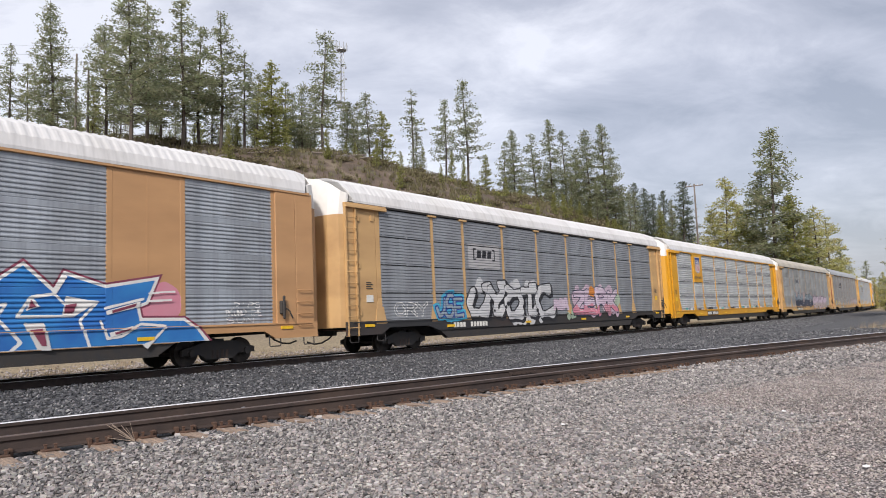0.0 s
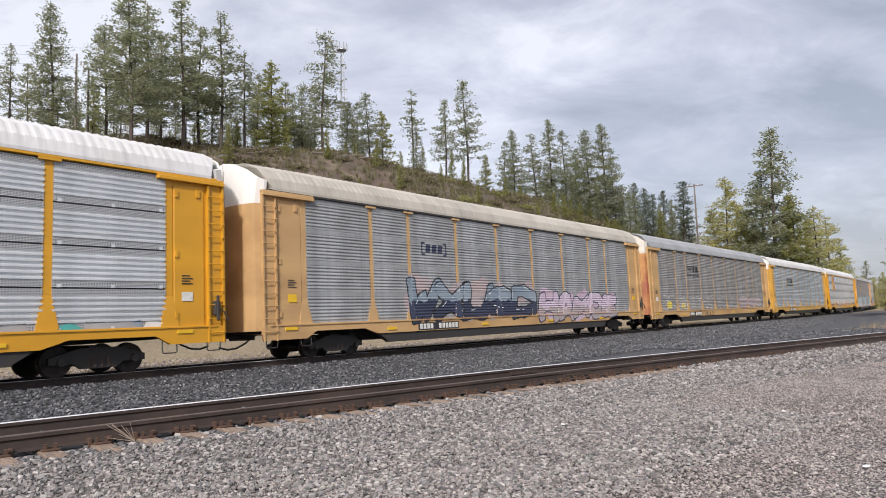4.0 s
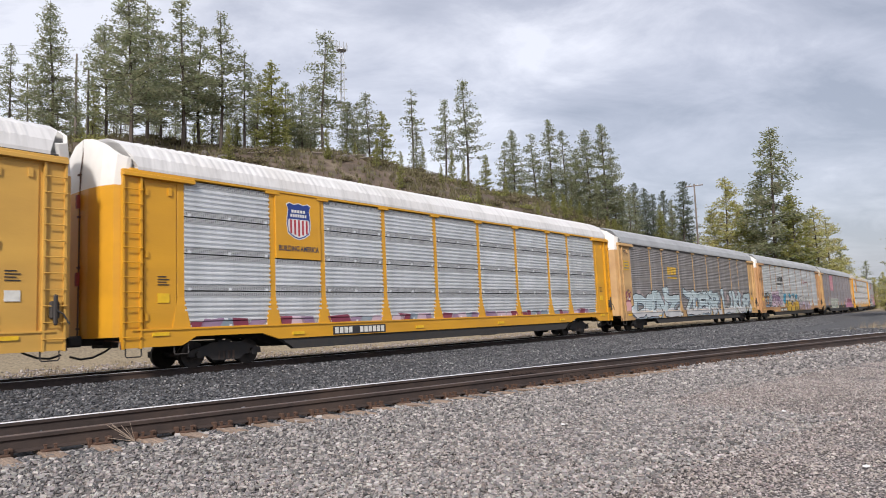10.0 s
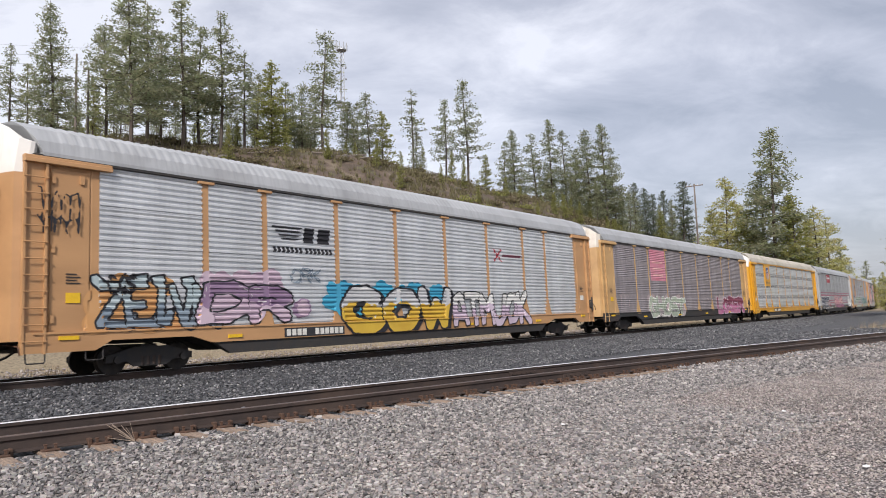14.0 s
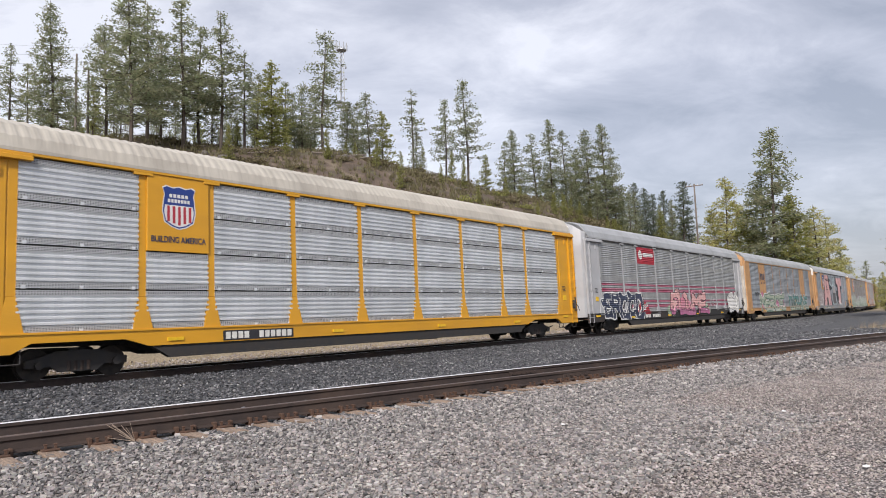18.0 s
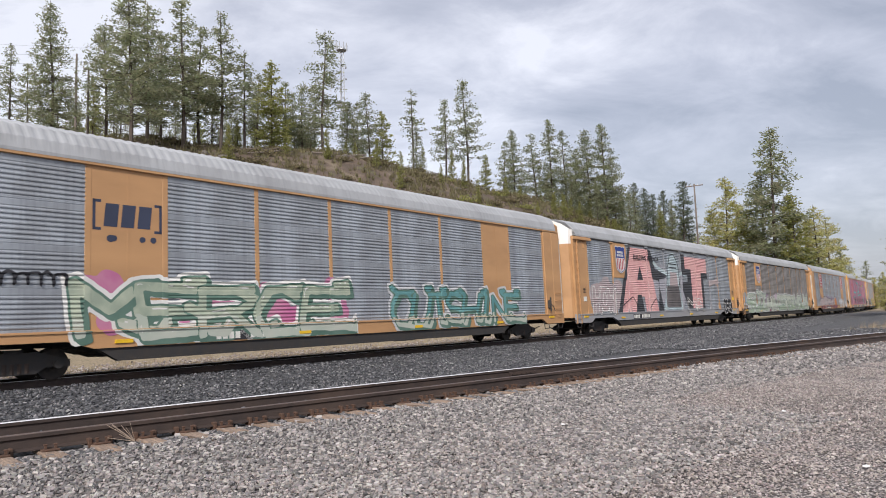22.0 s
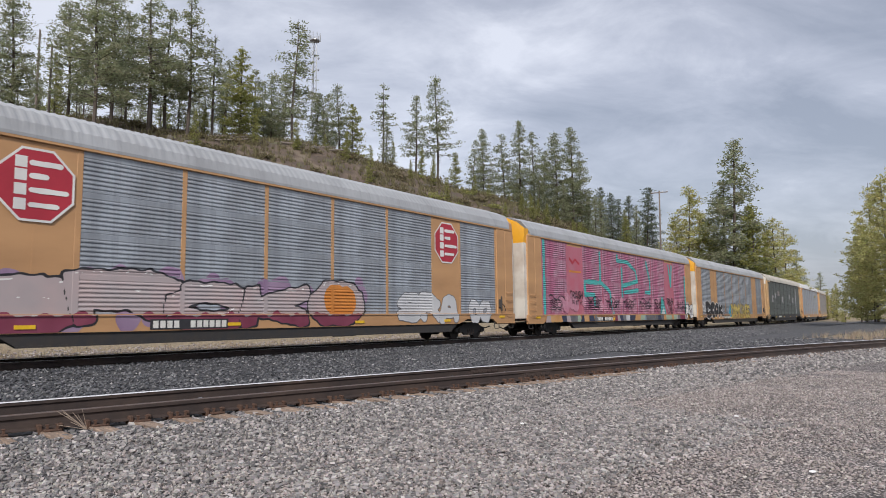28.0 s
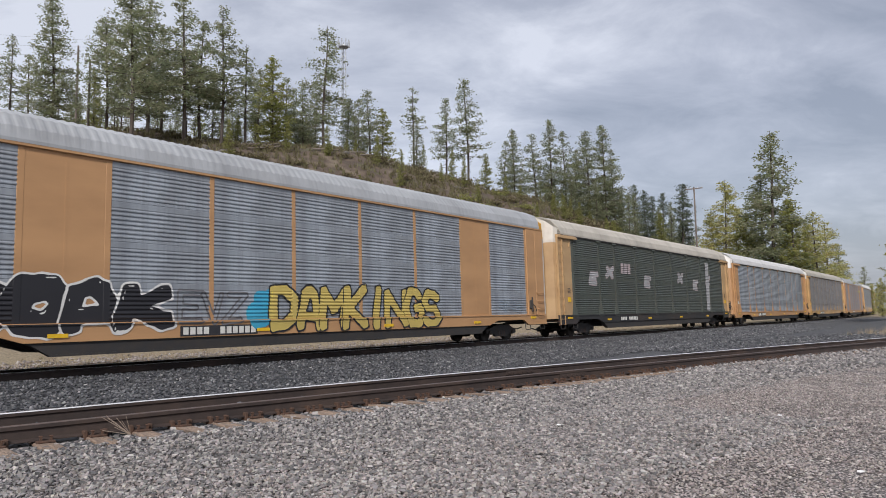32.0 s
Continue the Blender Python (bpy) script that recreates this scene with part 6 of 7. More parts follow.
k.tag("BROOD", -11.7, -6.6, 0.72, 2.2, "navy", "white", shadow="black", fat=0.085, edge=0.07, shine_w=0.035, spikes=True, jitter=0.8)
k.hollow("SP", -6.5, -5.9, 1.2, 1.6, "white", 0.0)
k.put("graffiti_cloud", blobs(-2.9, -1.6, 0.72, 1.45, 8, 8, (0.2, 0.3)), G["pale_green"])
k.put("graffiti_cloud", blobs(4.3, 5.3, 0.72, 1.6, 8, 8, (0.2, 0.3)), G["pale_green"])
k.tag("FLUME", -2.1, 4.6, 0.75, 2.3, "pink", "black", cloud="rose", fat=0.065, edge=0.05, fill2="magenta", fade=0.3, shine_w=0.02, spikes=True)
k.put("graffiti_disc", strokes([[(2.9, 0.95)]], 0.45), G["black"])
k.put("graffiti_disc", strokes([[(2.9, 0.95)]], 0.28), G["rose_deep"])
k.hollow("XRS", 5.4, 6.8, 1.2, 2.0, "pale", 0.0)
body_shape = blobs(9.4, 12.5, 0.74, 2.4, 30, 17, (0.3, 0.5))
k.put("graffiti_outline", Shape(*body_shape.box, lambda X, Z: body_shape.f(X, Z) - 0.05), G["black"])
k.put("graffiti_ground", body_shape, G["white"], "pale grey sprayed figure", 0.05)
k.put("graffiti_scribble", strokes([[(9.6, 2.2), (10.2, 1.9), (10.8, 2.0), (11.4, 1.8), (12.0, 2.2)], [(9.7, 1.2), (10.5, 1.0), (11.5, 1.1), (12.0, 1.4)], [(9.5, 1.7), (9.4, 1.2), (9.7, 0.8)], [(12.1, 1.9), (12.2, 1.3)]], 0.05), G["ink_grey"])

k = Car(12, "orange autorack car with grey corrugated panels and green graffiti", kind="flush", style="rib", body="orange", sheets="grey", roof="roof_grey", door="dirty_white", hood="orange", flat_door=True, board=-4.55)
k.bars_logo(-8.95, -7.2, 3.5, 4.25, "navy", brackets=True)
k.put("logo_dot", blobs(-8.8, -8.3, 3.25, 3.4, 3, 3, (0.06, 0.07)), G["navy"])
k.put("logo_dot", blobs(-7.8, -7.3, 3.25, 3.4, 3, 4, (0.06, 0.07)), G["navy"])
k.tag("MERCE", -9.4, -0.9, 0.70, 2.35, "sage", "forest", cloud="magenta", glow="white", shadow="forest", fat=0.0, edge=0.055, fill2="mint", fade=0.4, shine="white", shine_w=0.03, spikes=True)
k.tag("OUTSHINE", 1.4, 9.6, 0.72, 2.2, "teal_dull", "forest", glow="pale", shadow="forest", fat=0.0, edge=0.045, fill2="mint", fade=0.35, shine="pale", spikes=True)
k.put("graffiti_scribble", strokes(scribble(-11.0, -9.4, 2.1, 2.5, 6, 77), 0.06), G["black"])

k = Car(13, "faded orange autorack car with a large pink and grey mural", style="rib", body="orange", sheets="grey", roof="roof_grey", bay_paint=(1,), board=-5.6, posts="mural_grey", post_span=8.0, sill="mural_grey")
k.put("mural_wash", blobs(-3.4, 2.2, 1.3, 4.2, 26, 9, (0.5, 0.8)), G["lilac_grey"], "pale lilac-grey sprayed wash", 0.08)
k.put("mural_wash", blobs(-12.0, -7.3, 1.1, 3.1, 26, 19, (0.4, 0.7)), G["haze"], "cream-grey sprayed wash", 0.08)
k.put("mural_letter_shade", outline([(-8.6, 1.1), (-8.1, 1.1), (-6.4, 4.95), (-6.8, 4.95)]), G["charcoal"])
k.put("mural_letter", outline([(-8.1, 1.1), (-6.2, 1.1), (-5.9, 2.0), (-4.9, 2.0), (-4.7, 1.1), (-2.8, 1.1), (-4.0, 4.9), (-6.5, 4.9)]), G["pink"], "big pink letter")
k.put("mural_letter_eye", outline([(-5.8, 3.0), (-4.95, 3.0), (-5.3, 3.85)]), G["charcoal"])
k.put("mural_letter_edge", outline([(-6.2, 1.1), (-5.0, 1.1), (-5.3, 2.1), (-5.9, 2.1)]), G["charcoal"])
k.put("mural_shade", outline([(-2.8, 1.1), (-1.9, 1.1), (-2.6, 3.0), (-3.5, 3.1), (-3.9, 4.4), (-4.0, 4.9), (-3.6, 4.9), (-3.0, 3.7), (-1.0, 3.6), (-0.6, 3.3), (-2.4, 3.1)]), G["charcoal"])
k.put("mural_body", outline([(-2.0, 1.15), (0.2, 1.15), (1.3, 1.15), (1.0, 2.6), (0.95, 3.6), (0.7, 4.4), (0.2, 4.8), (-0.3, 4.8), (-0.8, 4.4), (-1.05, 3.6), (-1.2, 2.6)]), G["ice"], "grey rounded mural shape")
k.put("mural_patch", outline([(-1.5, 1.3), (1.1, 1.3), (0.9, 2.7), (-1.3, 2.7)]), G["soot"])
k.put("mural_belly", outline([(-0.7, 2.7), (0.75, 2.7), (0.6, 3.6), (-0.5, 3.6)]), G["haze"])
k.put("mural_arm", strokes([[(-3.2, 4.1), (-2.4, 3.7), (-1.2, 3.5)], [(1.0, 3.5), (1.8, 3.6), (2.2, 3.4)]], 0.22), G["ice"])
k.put("mural_edge", strokes([[(-1.9, 1.2), (-1.25, 2.6), (-1.1, 3.6), (-0.85, 4.42), (-0.3, 4.86), (0.25, 4.86), (0.75, 4.45), (1.0, 3.6), (1.1, 2.6), (1.3, 1.3)], [(-3.2, 4.25), (-2.4, 3.84), (-1.2, 3.64)]], 0.055), G["ice"], "pale sprayed edge", 0.04)
k.put("mural_line", strokes([[(-1.05, 2.6), (-0.95, 3.9), (-0.4, 4.75), (0.3, 4.8), (0.9, 4.2), (1.05, 2.6)], [(-0.7, 3.9), (0.6, 3.9)], [(-0.7, 4.15), (0.6, 4.15)]], 0.07), G["black"])
k.put("mural_letter", outline([(2.2, 4.75), (2.2, 3.9), (3.3, 3.9), (3.3, 1.2), (5.3, 1.2), (5.3, 3.7), (6.6, 3.7), (6.6, 4.75)]), G["pink"], "big pink letter")
k.put("mural_shade", outline([(1.6, 4.9), (2.2, 4.9), (2.2, 3.9), (3.3, 3.9), (3.3, 1.2), (2.4, 1.2), (1.6, 2.4), (1.6, 3.0), (2.6, 3.0), (2.6, 3.5), (1.6, 3.5)]), G["charcoal"])
k.put("mural_shade", outline([(5.3, 3.7), (6.6, 3.7), (6.6, 3.3), (5.75, 3.3), (5.75, 1.2), (5.3, 1.2)]), G["charcoal"])
k.put("mural_line", strokes([[(-8.0, 1.5), (-6.6, 2.0), (-5.8, 1.3)], [(-4.2, 1.3), (-3.2, 1.9), (-2.2, 1.3)]], 0.05), G["black"])
k.put("mural_arrow", outline([(6.9, 2.7), (8.4, 3.0), (8.4, 2.7), (9.3, 3.1), (8.4, 3.5), (8.4, 3.25), (6.9, 3.2)]), G["haze"])
k.tag("HOW", -11.6, -9.0, 1.05, 2.55, "haze", "white", cloud="haze", fat=0.10, shine=None)
k.shield(-8.65, -7.5, 3.4, 4.8)
k.words("BUILDING AMERICA", -6.2, -2.4, 4.2, 4.5, "black")
k.tag("CHO", 9.9, 11.8, 0.72, 1.85, "black", "white", fat=0.14, sharp=False, edge=0.04, jitter=0.5)
k.hollow("MA", 2.3, 5.2, 1.0, 1.95, "white", 0.0, 0.03, 0.4)

k = Car(14, "faded orange autorack car with brown-grey panels and pale green graffiti", style="rib", body="orange", sheets="brown", roof="roof_grey", bay_paint=(1,), board=-5.55, sill="black")
k.shield(-8.6, -7.5, 3.35, 4.75)
k.put("graffiti_block", blobs(-13.5, -12.1, 1.15, 2.5, 12, 3, (0.25, 0.4)), G["slate"], "grey-blue sprayed block", 0.06)
k.put("graffiti_ground", blobs(-12.2, 11.6, 0.68, 1.6, 120, 5, (0.25, 0.42)), G["mint"], "pale green sprayed ground", 0.07)
k.tag("BRUTZ", -12.0, -6.4, 0.68, 2.5, "mint", "forest", glow="pale", fat=0.05, edge=0.04, fill2="pale_green", fade=0.65, spikes=True)
k.put("graffiti_cloud", blobs(-6.2, -5.2, 1.2, 2.4, 8, 5, (0.2, 0.35)), G["purple"])
k.put("graffiti_cloud", blobs(-5.9, -3.0, 0.68, 1.4, 14, 15, (0.2, 0.3)), G["maroon"])
k.tag("HA", -5.8, -2.6, 0.68, 2.2, "mint", "black", glow="pale", fat=0.11, edge=0.05)
k.put("graffiti_cloud", blobs(-3.0, -1.6, 1.6, 2.5, 8, 6, (0.2, 0.3)), G["lilac"])
k.tag("CERSZVOLM", -2.1, 10.7, 0.68, 2.3, "mint", "forest", glow="pale", fat=0.07, edge=0.045, fill2="pale_green", fade=0.4)
k.tag("CTX", -13.4, -11.9, 1.05, 1.55, "pale", "black", fat=0.06, edge=0.03)

k = Car(15, "orange autorack car with grey graffiti and red octagon signs", kind="flush", style="rib", body="orange", sheets="grey", roof="roof_grey", door="dirty_white", hood="orange", flat_door=True)
k.tag("SROKO", -9.5, 2.9, 0.62, 2.2, "haze", "black", cloud="purple", fat=0.085, fill2="maroon", fade=0.3)
k.put("graffiti_disc", blobs(1.0, 2.6, 1.0, 2.2, 2, 8, (0.5, 0.55)), G["orange"])
k.tag("SRA", 5.0, 8.85, 0.7, 1.95, "pale", "ink_grey", fat=0.11, sharp=False, edge=0.03, shine=None)
k.tag("OO", 9.7, 11.4, 0.7, 1.85, "pale", "ink_grey", fat=0.16, sharp=False, edge=0.03, shine=None)
for cx in (8.08, -8.08):
    for nm, r, col in (("octagon_rim", 0.92, "white"), ("octagon_sign", 0.86, "red")):
        k.put(nm, outline([(cx + r * math.cos(radians(22.5 + 45 * q)), 4.05 + r * math.sin(radians(22.5 + 45 * q))) for q in range(8)]), G[col], "red octagon sign with white bars" if col == "red" else "")
    for z in (4.55, 4.25, 3.92, 3.58):
        k.put("octagon_block", outline([(cx - 0.48, z - 0.13), (cx - 0.22, z - 0.13), (cx - 0.22, z + 0.13), (cx - 0.48, z + 0.13)]), G["white"])
    for z, w in ((4.55, 0.62), (4.25, 0.32), (3.92, 0.78), (3.58, 0.58)):
        k.put("octagon_line", strokes([[(cx - 0.12, z), (cx - 0.12 + w, z)]], 0.12), G["white"])

k = Car(16, "orange autorack car sprayed pink with teal strokes", kind="flush", style="rib", body="orange", sheets="pink", posts="pink", roof="roof_grey", door="dirty_white", hood="bright", flat_door=True, board=-4.2)
for a, b in ((-9.12, -7.03), (7.03, 9.12)):
    k.put("graffiti_ground", outline([(a, 1.1), (b, 1.1), (b, 4.9), (a, 4.9)]), G["rose_deep"], "pink sprayed ground")
k.put("logo", strokes([[(-8.7, 4.2), (-8.35, 3.95), (-8.0, 4.2), (-7.5, 3.95)]], 0.14), G["red"])
k.put("logo_line", strokes([[(-8.75, 3.5), (-7.3, 3.5)]], 0.11), G["orange"])
TEAL = [[(-11.75, 1.2), (-11.75, 4.95)], [(-6.8, 3.0), (-4.5, 3.0), (-3.2, 2.5), (-2.7, 1.2)], [(-6.8, 3.0), (-6.8, 2.25), (-5.5, 2.25), (-5.5, 1.7)], [(-4.6, 4.8), (-4.6, 3.1)], [(-1.9, 4.8), (-1.9, 4.5), (-0.2, 4.5), (1.2, 4.0), (1.5, 3.3), (-1.2, 2.9)], [(-1.2, 4.0), (-1.2, 1.8)], [(1.6, 2.7), (-0.8, 2.5)], [(3.3, 4.7), (3.9, 3.4), (3.9, 2.6), (3.0, 2.6)], [(8.0, 4.7), (8.4, 3.2), (8.7, 4.7)], [(11.8, 1.2), (11.8, 4.0)]]
for st in TEAL:
    k.put("graffiti_stroke", strokes([st], 0.26), G["teal"], "teal sprayed stroke", 0.06)
k.put("graffiti_cloud", blobs(-11.5, 11.5, 1.1, 2.4, 46, 77, (0.15, 0.4)), G["pink_pale"], "faded pale pink haze", 0.08)
for n, (a, b) in enumerate(((-11.3, -9.5), (-9.0, -7.2), (-6.7, -4.5), (-4.0, -1.7), (-1.2, 1.1), (1.8, 4.0), (4.6, 6.8))):
    if n != 1:
        rg = random.Random(n)
        bend = [(a + (b - a) * q / 9, 2.02 + 0.12 * math.sin(q * 1.1 + n) + rg.uniform(-0.05, 0.05)) for q in range(10)]
        k.put("graffiti_line", strokes([bend], 0.045), G["black"], "wavy sprayed line", 0.04)
        k.put("graffiti_line", strokes(scribble(a, b, 1.12, 1.5, 3, n + 160), 0.04), G["pink_pale"], "pale looping line", 0.04)
    if n in (0, 2):
        k.hollow(("SO", "", "EB")[n], a + 0.2, b - 0.3, 1.35, 1.95, "black", 0.02, 0.022)
    elif n > 4:
        k.handwrite("TRASH", a, b, 1.45, 1.9, "black", 0.055)
k.handwrite("TRASH", -8.9, -7.2, 2.0, 2.38, "black", 0.06)
k.handwrite("DO BETTER", -8.6, -7.3, 1.7, 1.88, "black", 0.03)
k.handwrite("TRASH", -3.9, -2.0, 1.5, 1.9, "black", 0.06)
k.handwrite("TRASH", -1.1, 0.9, 1.5, 1.92, "black", 0.055)
k.handwrite("TRASH", 7.25, 8.75, 1.8, 2.25, "black", 0.06)
k.put("underline", strokes([[(7.4, 1.72), (8.6, 1.76)]], 0.03), G["black"])
for n, w in enumerate(("YOU WENT", "OVER GOOD ART", "WITH TRASH")):
    k.handwrite(w, 7.4 - 0.1 * (n == 1), 8.6 + 0.2 * (n == 1), 1.5 - 0.19 * n, 1.64 - 0.19 * n, "black", 0.028)
k.handwrite("TRASH", 9.4, 11.4, 1.35, 2.0, "black", 0.05)
rg = random.Random(61)
x = -11.9
while x < 11.6:
    w = rg.uniform(0.35, 1.1)
    t1, t2 = rg.uniform(-0.25, 0.25), rg.uniform(-0.25, 0.25)
    if not -5.5 < x + w / 2 < -2.9:
        k.put("graffiti_wedge", outline([(x, 0.7), (x + w, 0.7), (x + w + t1, 1.04), (x + t2, 1.04)]), G[rg.choice(("slate", "orange_dull", "pale", "maroon", "ink_grey", "haze", "navy", "pale_green"))])
    x += w * rg.uniform(0.75, 1.0)
k.put("graffiti_wedge", outline([(5.6, 1.1), (6.9, 1.1), (6.5, 1.75), (6.1, 2.35), (5.9, 2.3)]), G["teal"])
k.put("graffiti_wedge", outline([(5.75, 1.1), (6.6, 1.1), (6.35, 1.6)]), G["pale"])
k.tag("PO", 11.6, 13.3, 0.75, 1.9, "white", "black", cloud="haze", fat=0.11)

k = Car(17, "orange autorack car with blue-grey panels, black and yellow graffiti", kind="flush", style="rib", body="orange", sheets="grey", roof="roof_grey", door="dirty_white", hood="bright", flat_door=True)
k.hollow("MTS", -11.9, -10.8, 1.3, 2.15, "white", 0.05, 0.02)
k.hollow("SA", -12.0, -10.9, 0.75, 1.4, "ink_grey", 0.05, 0.02)
k.tag("DO", -10.8, -7.9, 0.70, 2.3, "black", "white", fat=0.17, sharp=False, edge=0.05, shine="white", shine_w=0.02, jitter=0.5)
k.tag("AK", -8.1, -5.4, 0.75, 2.2, "black", "white", fat=0.10, edge=0.05, shine="white", shine_w=0.016, jitter=0.9)
k.hollow("EVZ", -5.2, -3.2, 0.9, 2.0, "ink_grey", 0.04, 0.025)
k.put("graffiti_cloud", blobs(-3.2, -2.1, 0.8, 2.0, 9, 11, (0.22, 0.35)), G["sky"], "blue sprayed cloud", 0.06)
k.tag("DAMKINGS", -2.3, 5.6, 0.70, 2.2, "ochre", "black", fat=0.085, edge=0.05, jitter=0.6, shine="yellow", shine_w=0.015)
k.hollow("RAS", 9.6, 11.5, 1.2, 1.8, "slate", 0.02)

k = Car(18, "tan-ended autorack car with dark green panels and pale tags", style="rib", body="tan", sheets="green", roof="roof_cream", posts="green", sill="black", hood="dirty_white")
for n, x in enumerate((-10.2, -8.2, -3.0, 2.6, 5.5, 8.2)):
    k.tag("EX"[n % 2], x, x + 0.9, 2.6 + 0.4 * (n % 2), 3.5 + 0.4 * (n % 2), "grey", "haze", fat=0.05)
k.bars_logo(-6.4, -5.0, 3.4, 4.0, "haze")
k.put("panel_stain", outline([(8.1, 1.2), (8.8, 1.2), (8.9, 4.7), (8.2, 4.7)]), G["grey"])

k = Car(19, "orange autorack car with grey corrugated panels", kind="post", body="orange", sheets="grey")
k = Car(20, "faded yellow autorack car with brown-grey panels", body="faded", sheets="brown", roof="roof_cream")
k = Car(21, "orange autorack car with mauve-grey panels", kind="flush", body="orange", sheets="mauve", roof="roof_grey")
k = Car(22, "yellow autorack car with grey panels", body="faded", sheets="dark")
k = Car(23, "faded yellow autorack car with blue-grey panels", body="faded", sheets="blue")


def travelled(t):
    return 15.135 * t - 0.0137 * t * t


def car_centre(c, t):
    return CAR_L * (c - 1) + 15.15 + CAR_L / 2 - travelled(t)


def car_pose(c, t):
    s = car_centre(c, t)
    x0, y0, z0 = far_track.at(s - 10.4, 0.75, 0)
    x1, y1, z1 = far_track.at(s + 10.4, 0.75, 0)
    th = math.degrees(math.atan2(y1 - y0, x1 - x0))
    return Matrix.Translation(((x0 + x1) / 2, (y0 + y1) / 2, (z0 + z1) / 2)) @ pose(0, 0, 0, 0, 0, th) @ pose(0, 0, 0, -math.degrees(far_track.cant))


def motions():
    for c, ob in cars:
        walk(ob, [(t, car_pose(c, t)) for t in range(33)])
    # the wheels roll while their car is near
    for c, x, ax, w in wheels:
        ts = [q / 30 for q in range(0, 961) if -6 < car_centre(c, q / 30) + x < 34]
        rows = [0.0] + [t for t in ts if 0 < t < 32] + [32.0]
        last, turn, out = 0.0, 0.0, []
        for t in rows:
            if last and t - last < 0.04 or t == 0:
                turn -= (travelled(t) - travelled(last)) / 0.36
            last = t
            out.append((t, Matrix.Translation((ax, 0, 0.36)) @ Matrix.Rotation(turn, 4, 'Y')))
        walk(w, out)
# ---- pines, brush, poles ----
def tree_meshes(seed, first, density, tuft, droop, width, fill=3):
    """Trunk with limbs, and a crown of needle tufts, for a tree 10 m high."""
    rg = random.Random(seed)
    nr = np.random.RandomState(seed)
    Ht = 10.0
    bm = bmesh.new()
    n, rings = 7, []
    bend = [rg.uniform(-0.12, 0.12) for _ in range(2)]
    axis_at = lambda h: Vector((bend[0] * math.sin(h * 0.5), bend[1] * math.sin(h * 0.4 + 1) - bend[1] * math.sin(1), h))
    for i in range(11):
        h = Ht * i / 10
        r = 0.088 * (1 - h / Ht) ** 0.8 + 0.010
        c = axis_at(h)
        rings.append([bm.verts.new(c + Vector((r * math.cos(6.283 * k / n), r * math.sin(6.283 * k / n), 0))) for k in range(n)])
    for u, v in zip(rings, rings[1:]):
        for k in range(n):
            bm.faces.new((u[k], u[(k + 1) % n], v[(k + 1) % n], v[k]))
    pts = []
    h = first * Ht * 0.55
    while h < Ht * 0.985:
        f = (h - first * Ht) / (Ht * (1 - first))
        ff = max(f, 0)
        reach = width * (1 - ff) ** 0.75 * (0.55 + 0.45 * min(1, ff * 5 + 0.3)) + 0.10
        live = f > 0
        for _ in range(rg.choice((3, 4, 4, 5)) if live else 2):
            a = rg.uniform(0, 6.283)
            L = reach * rg.uniform(0.55, 1.15) * (1 if live else 0.5)
            if live and rg.random() > density:
                continue
            c = axis_at(h)
            up = rg.uniform(-0.05, 0.35) - droop * (1 - ff)
            tip = c + Vector((math.cos(a) * L, math.sin(a) * L, L * up))
            if L > 0.35:
                rod(bm, c, tip, 0.03 * (1 - 0.7 * ff), 3, 0.006)
            if live:
                m = max(2, int(L / 0.16))
                for j in range(m):
                    w = (j + 1) / m
                    if w < 0.22 and L > 0.6:
                        continue
                    p = c.lerp(tip, w)
                    spread = 0.10 + 0.16 * L * (1 - abs(w - 0.65))
                    for _ in range(2):
                        pts.append((p.x + rg.gauss(0, spread * 0.6), p.y + rg.gauss(0, spread * 0.6), p.z + rg.gauss(0, 0.07)))
        h += Ht * rg.uniform(0.018, 0.034)
    trunk = made("trunk", bm)
    P0 = np.array(pts)
    P0 = np.repeat(P0, fill, axis=0) + nr.normal(0, 0.09, (len(P0) * fill, 3))
    k = len(P0)
    # each tuft: a narrow bent pair of triangles
    d = nr.normal(0, 1, (k, 3))
    d[:, 2] = np.abs(d[:, 2]) * 0.5 + 0.1
    d /= np.linalg.norm(d, axis=1)[:, None]
    e = np.cross(d, nr.normal(0, 1, (k, 3)))
    e /= np.linalg.norm(e, axis=1)[:, None]
    L = tuft * nr.uniform(0.6, 1.3, (k, 1))
    a, b, c, q = P0 - d * L * 0.5, P0 + e * L * 0.21, P0 + d * L * 0.55, P0 - e * L * 0.21 + np.cross(d, e) * L * 0.12
    vs = np.stack([a, b, c, q], 1).reshape(-1, 3)
    ix = np.arange(k)[:, None] * 4
    fs = np.concatenate([ix + np.array([0, 1, 2]), ix + np.array([0, 2, 3])]).astype(np.int32)
    me = bpy.data.meshes.new("crown")
    me.vertices.add(len(vs))
    me.vertices.foreach_set("co", vs.reshape(-1).astype(np.float32))
    me.loops.add(len(fs) * 3)
    me.loops.foreach_set("vertex_index", fs.reshape(-1))
    me.polygons.add(len(fs))
    me.polygons.foreach_set("loop_start", (np.arange(len(fs)) * 3).astype(np.int32))
    me.update()
    return trunk, me


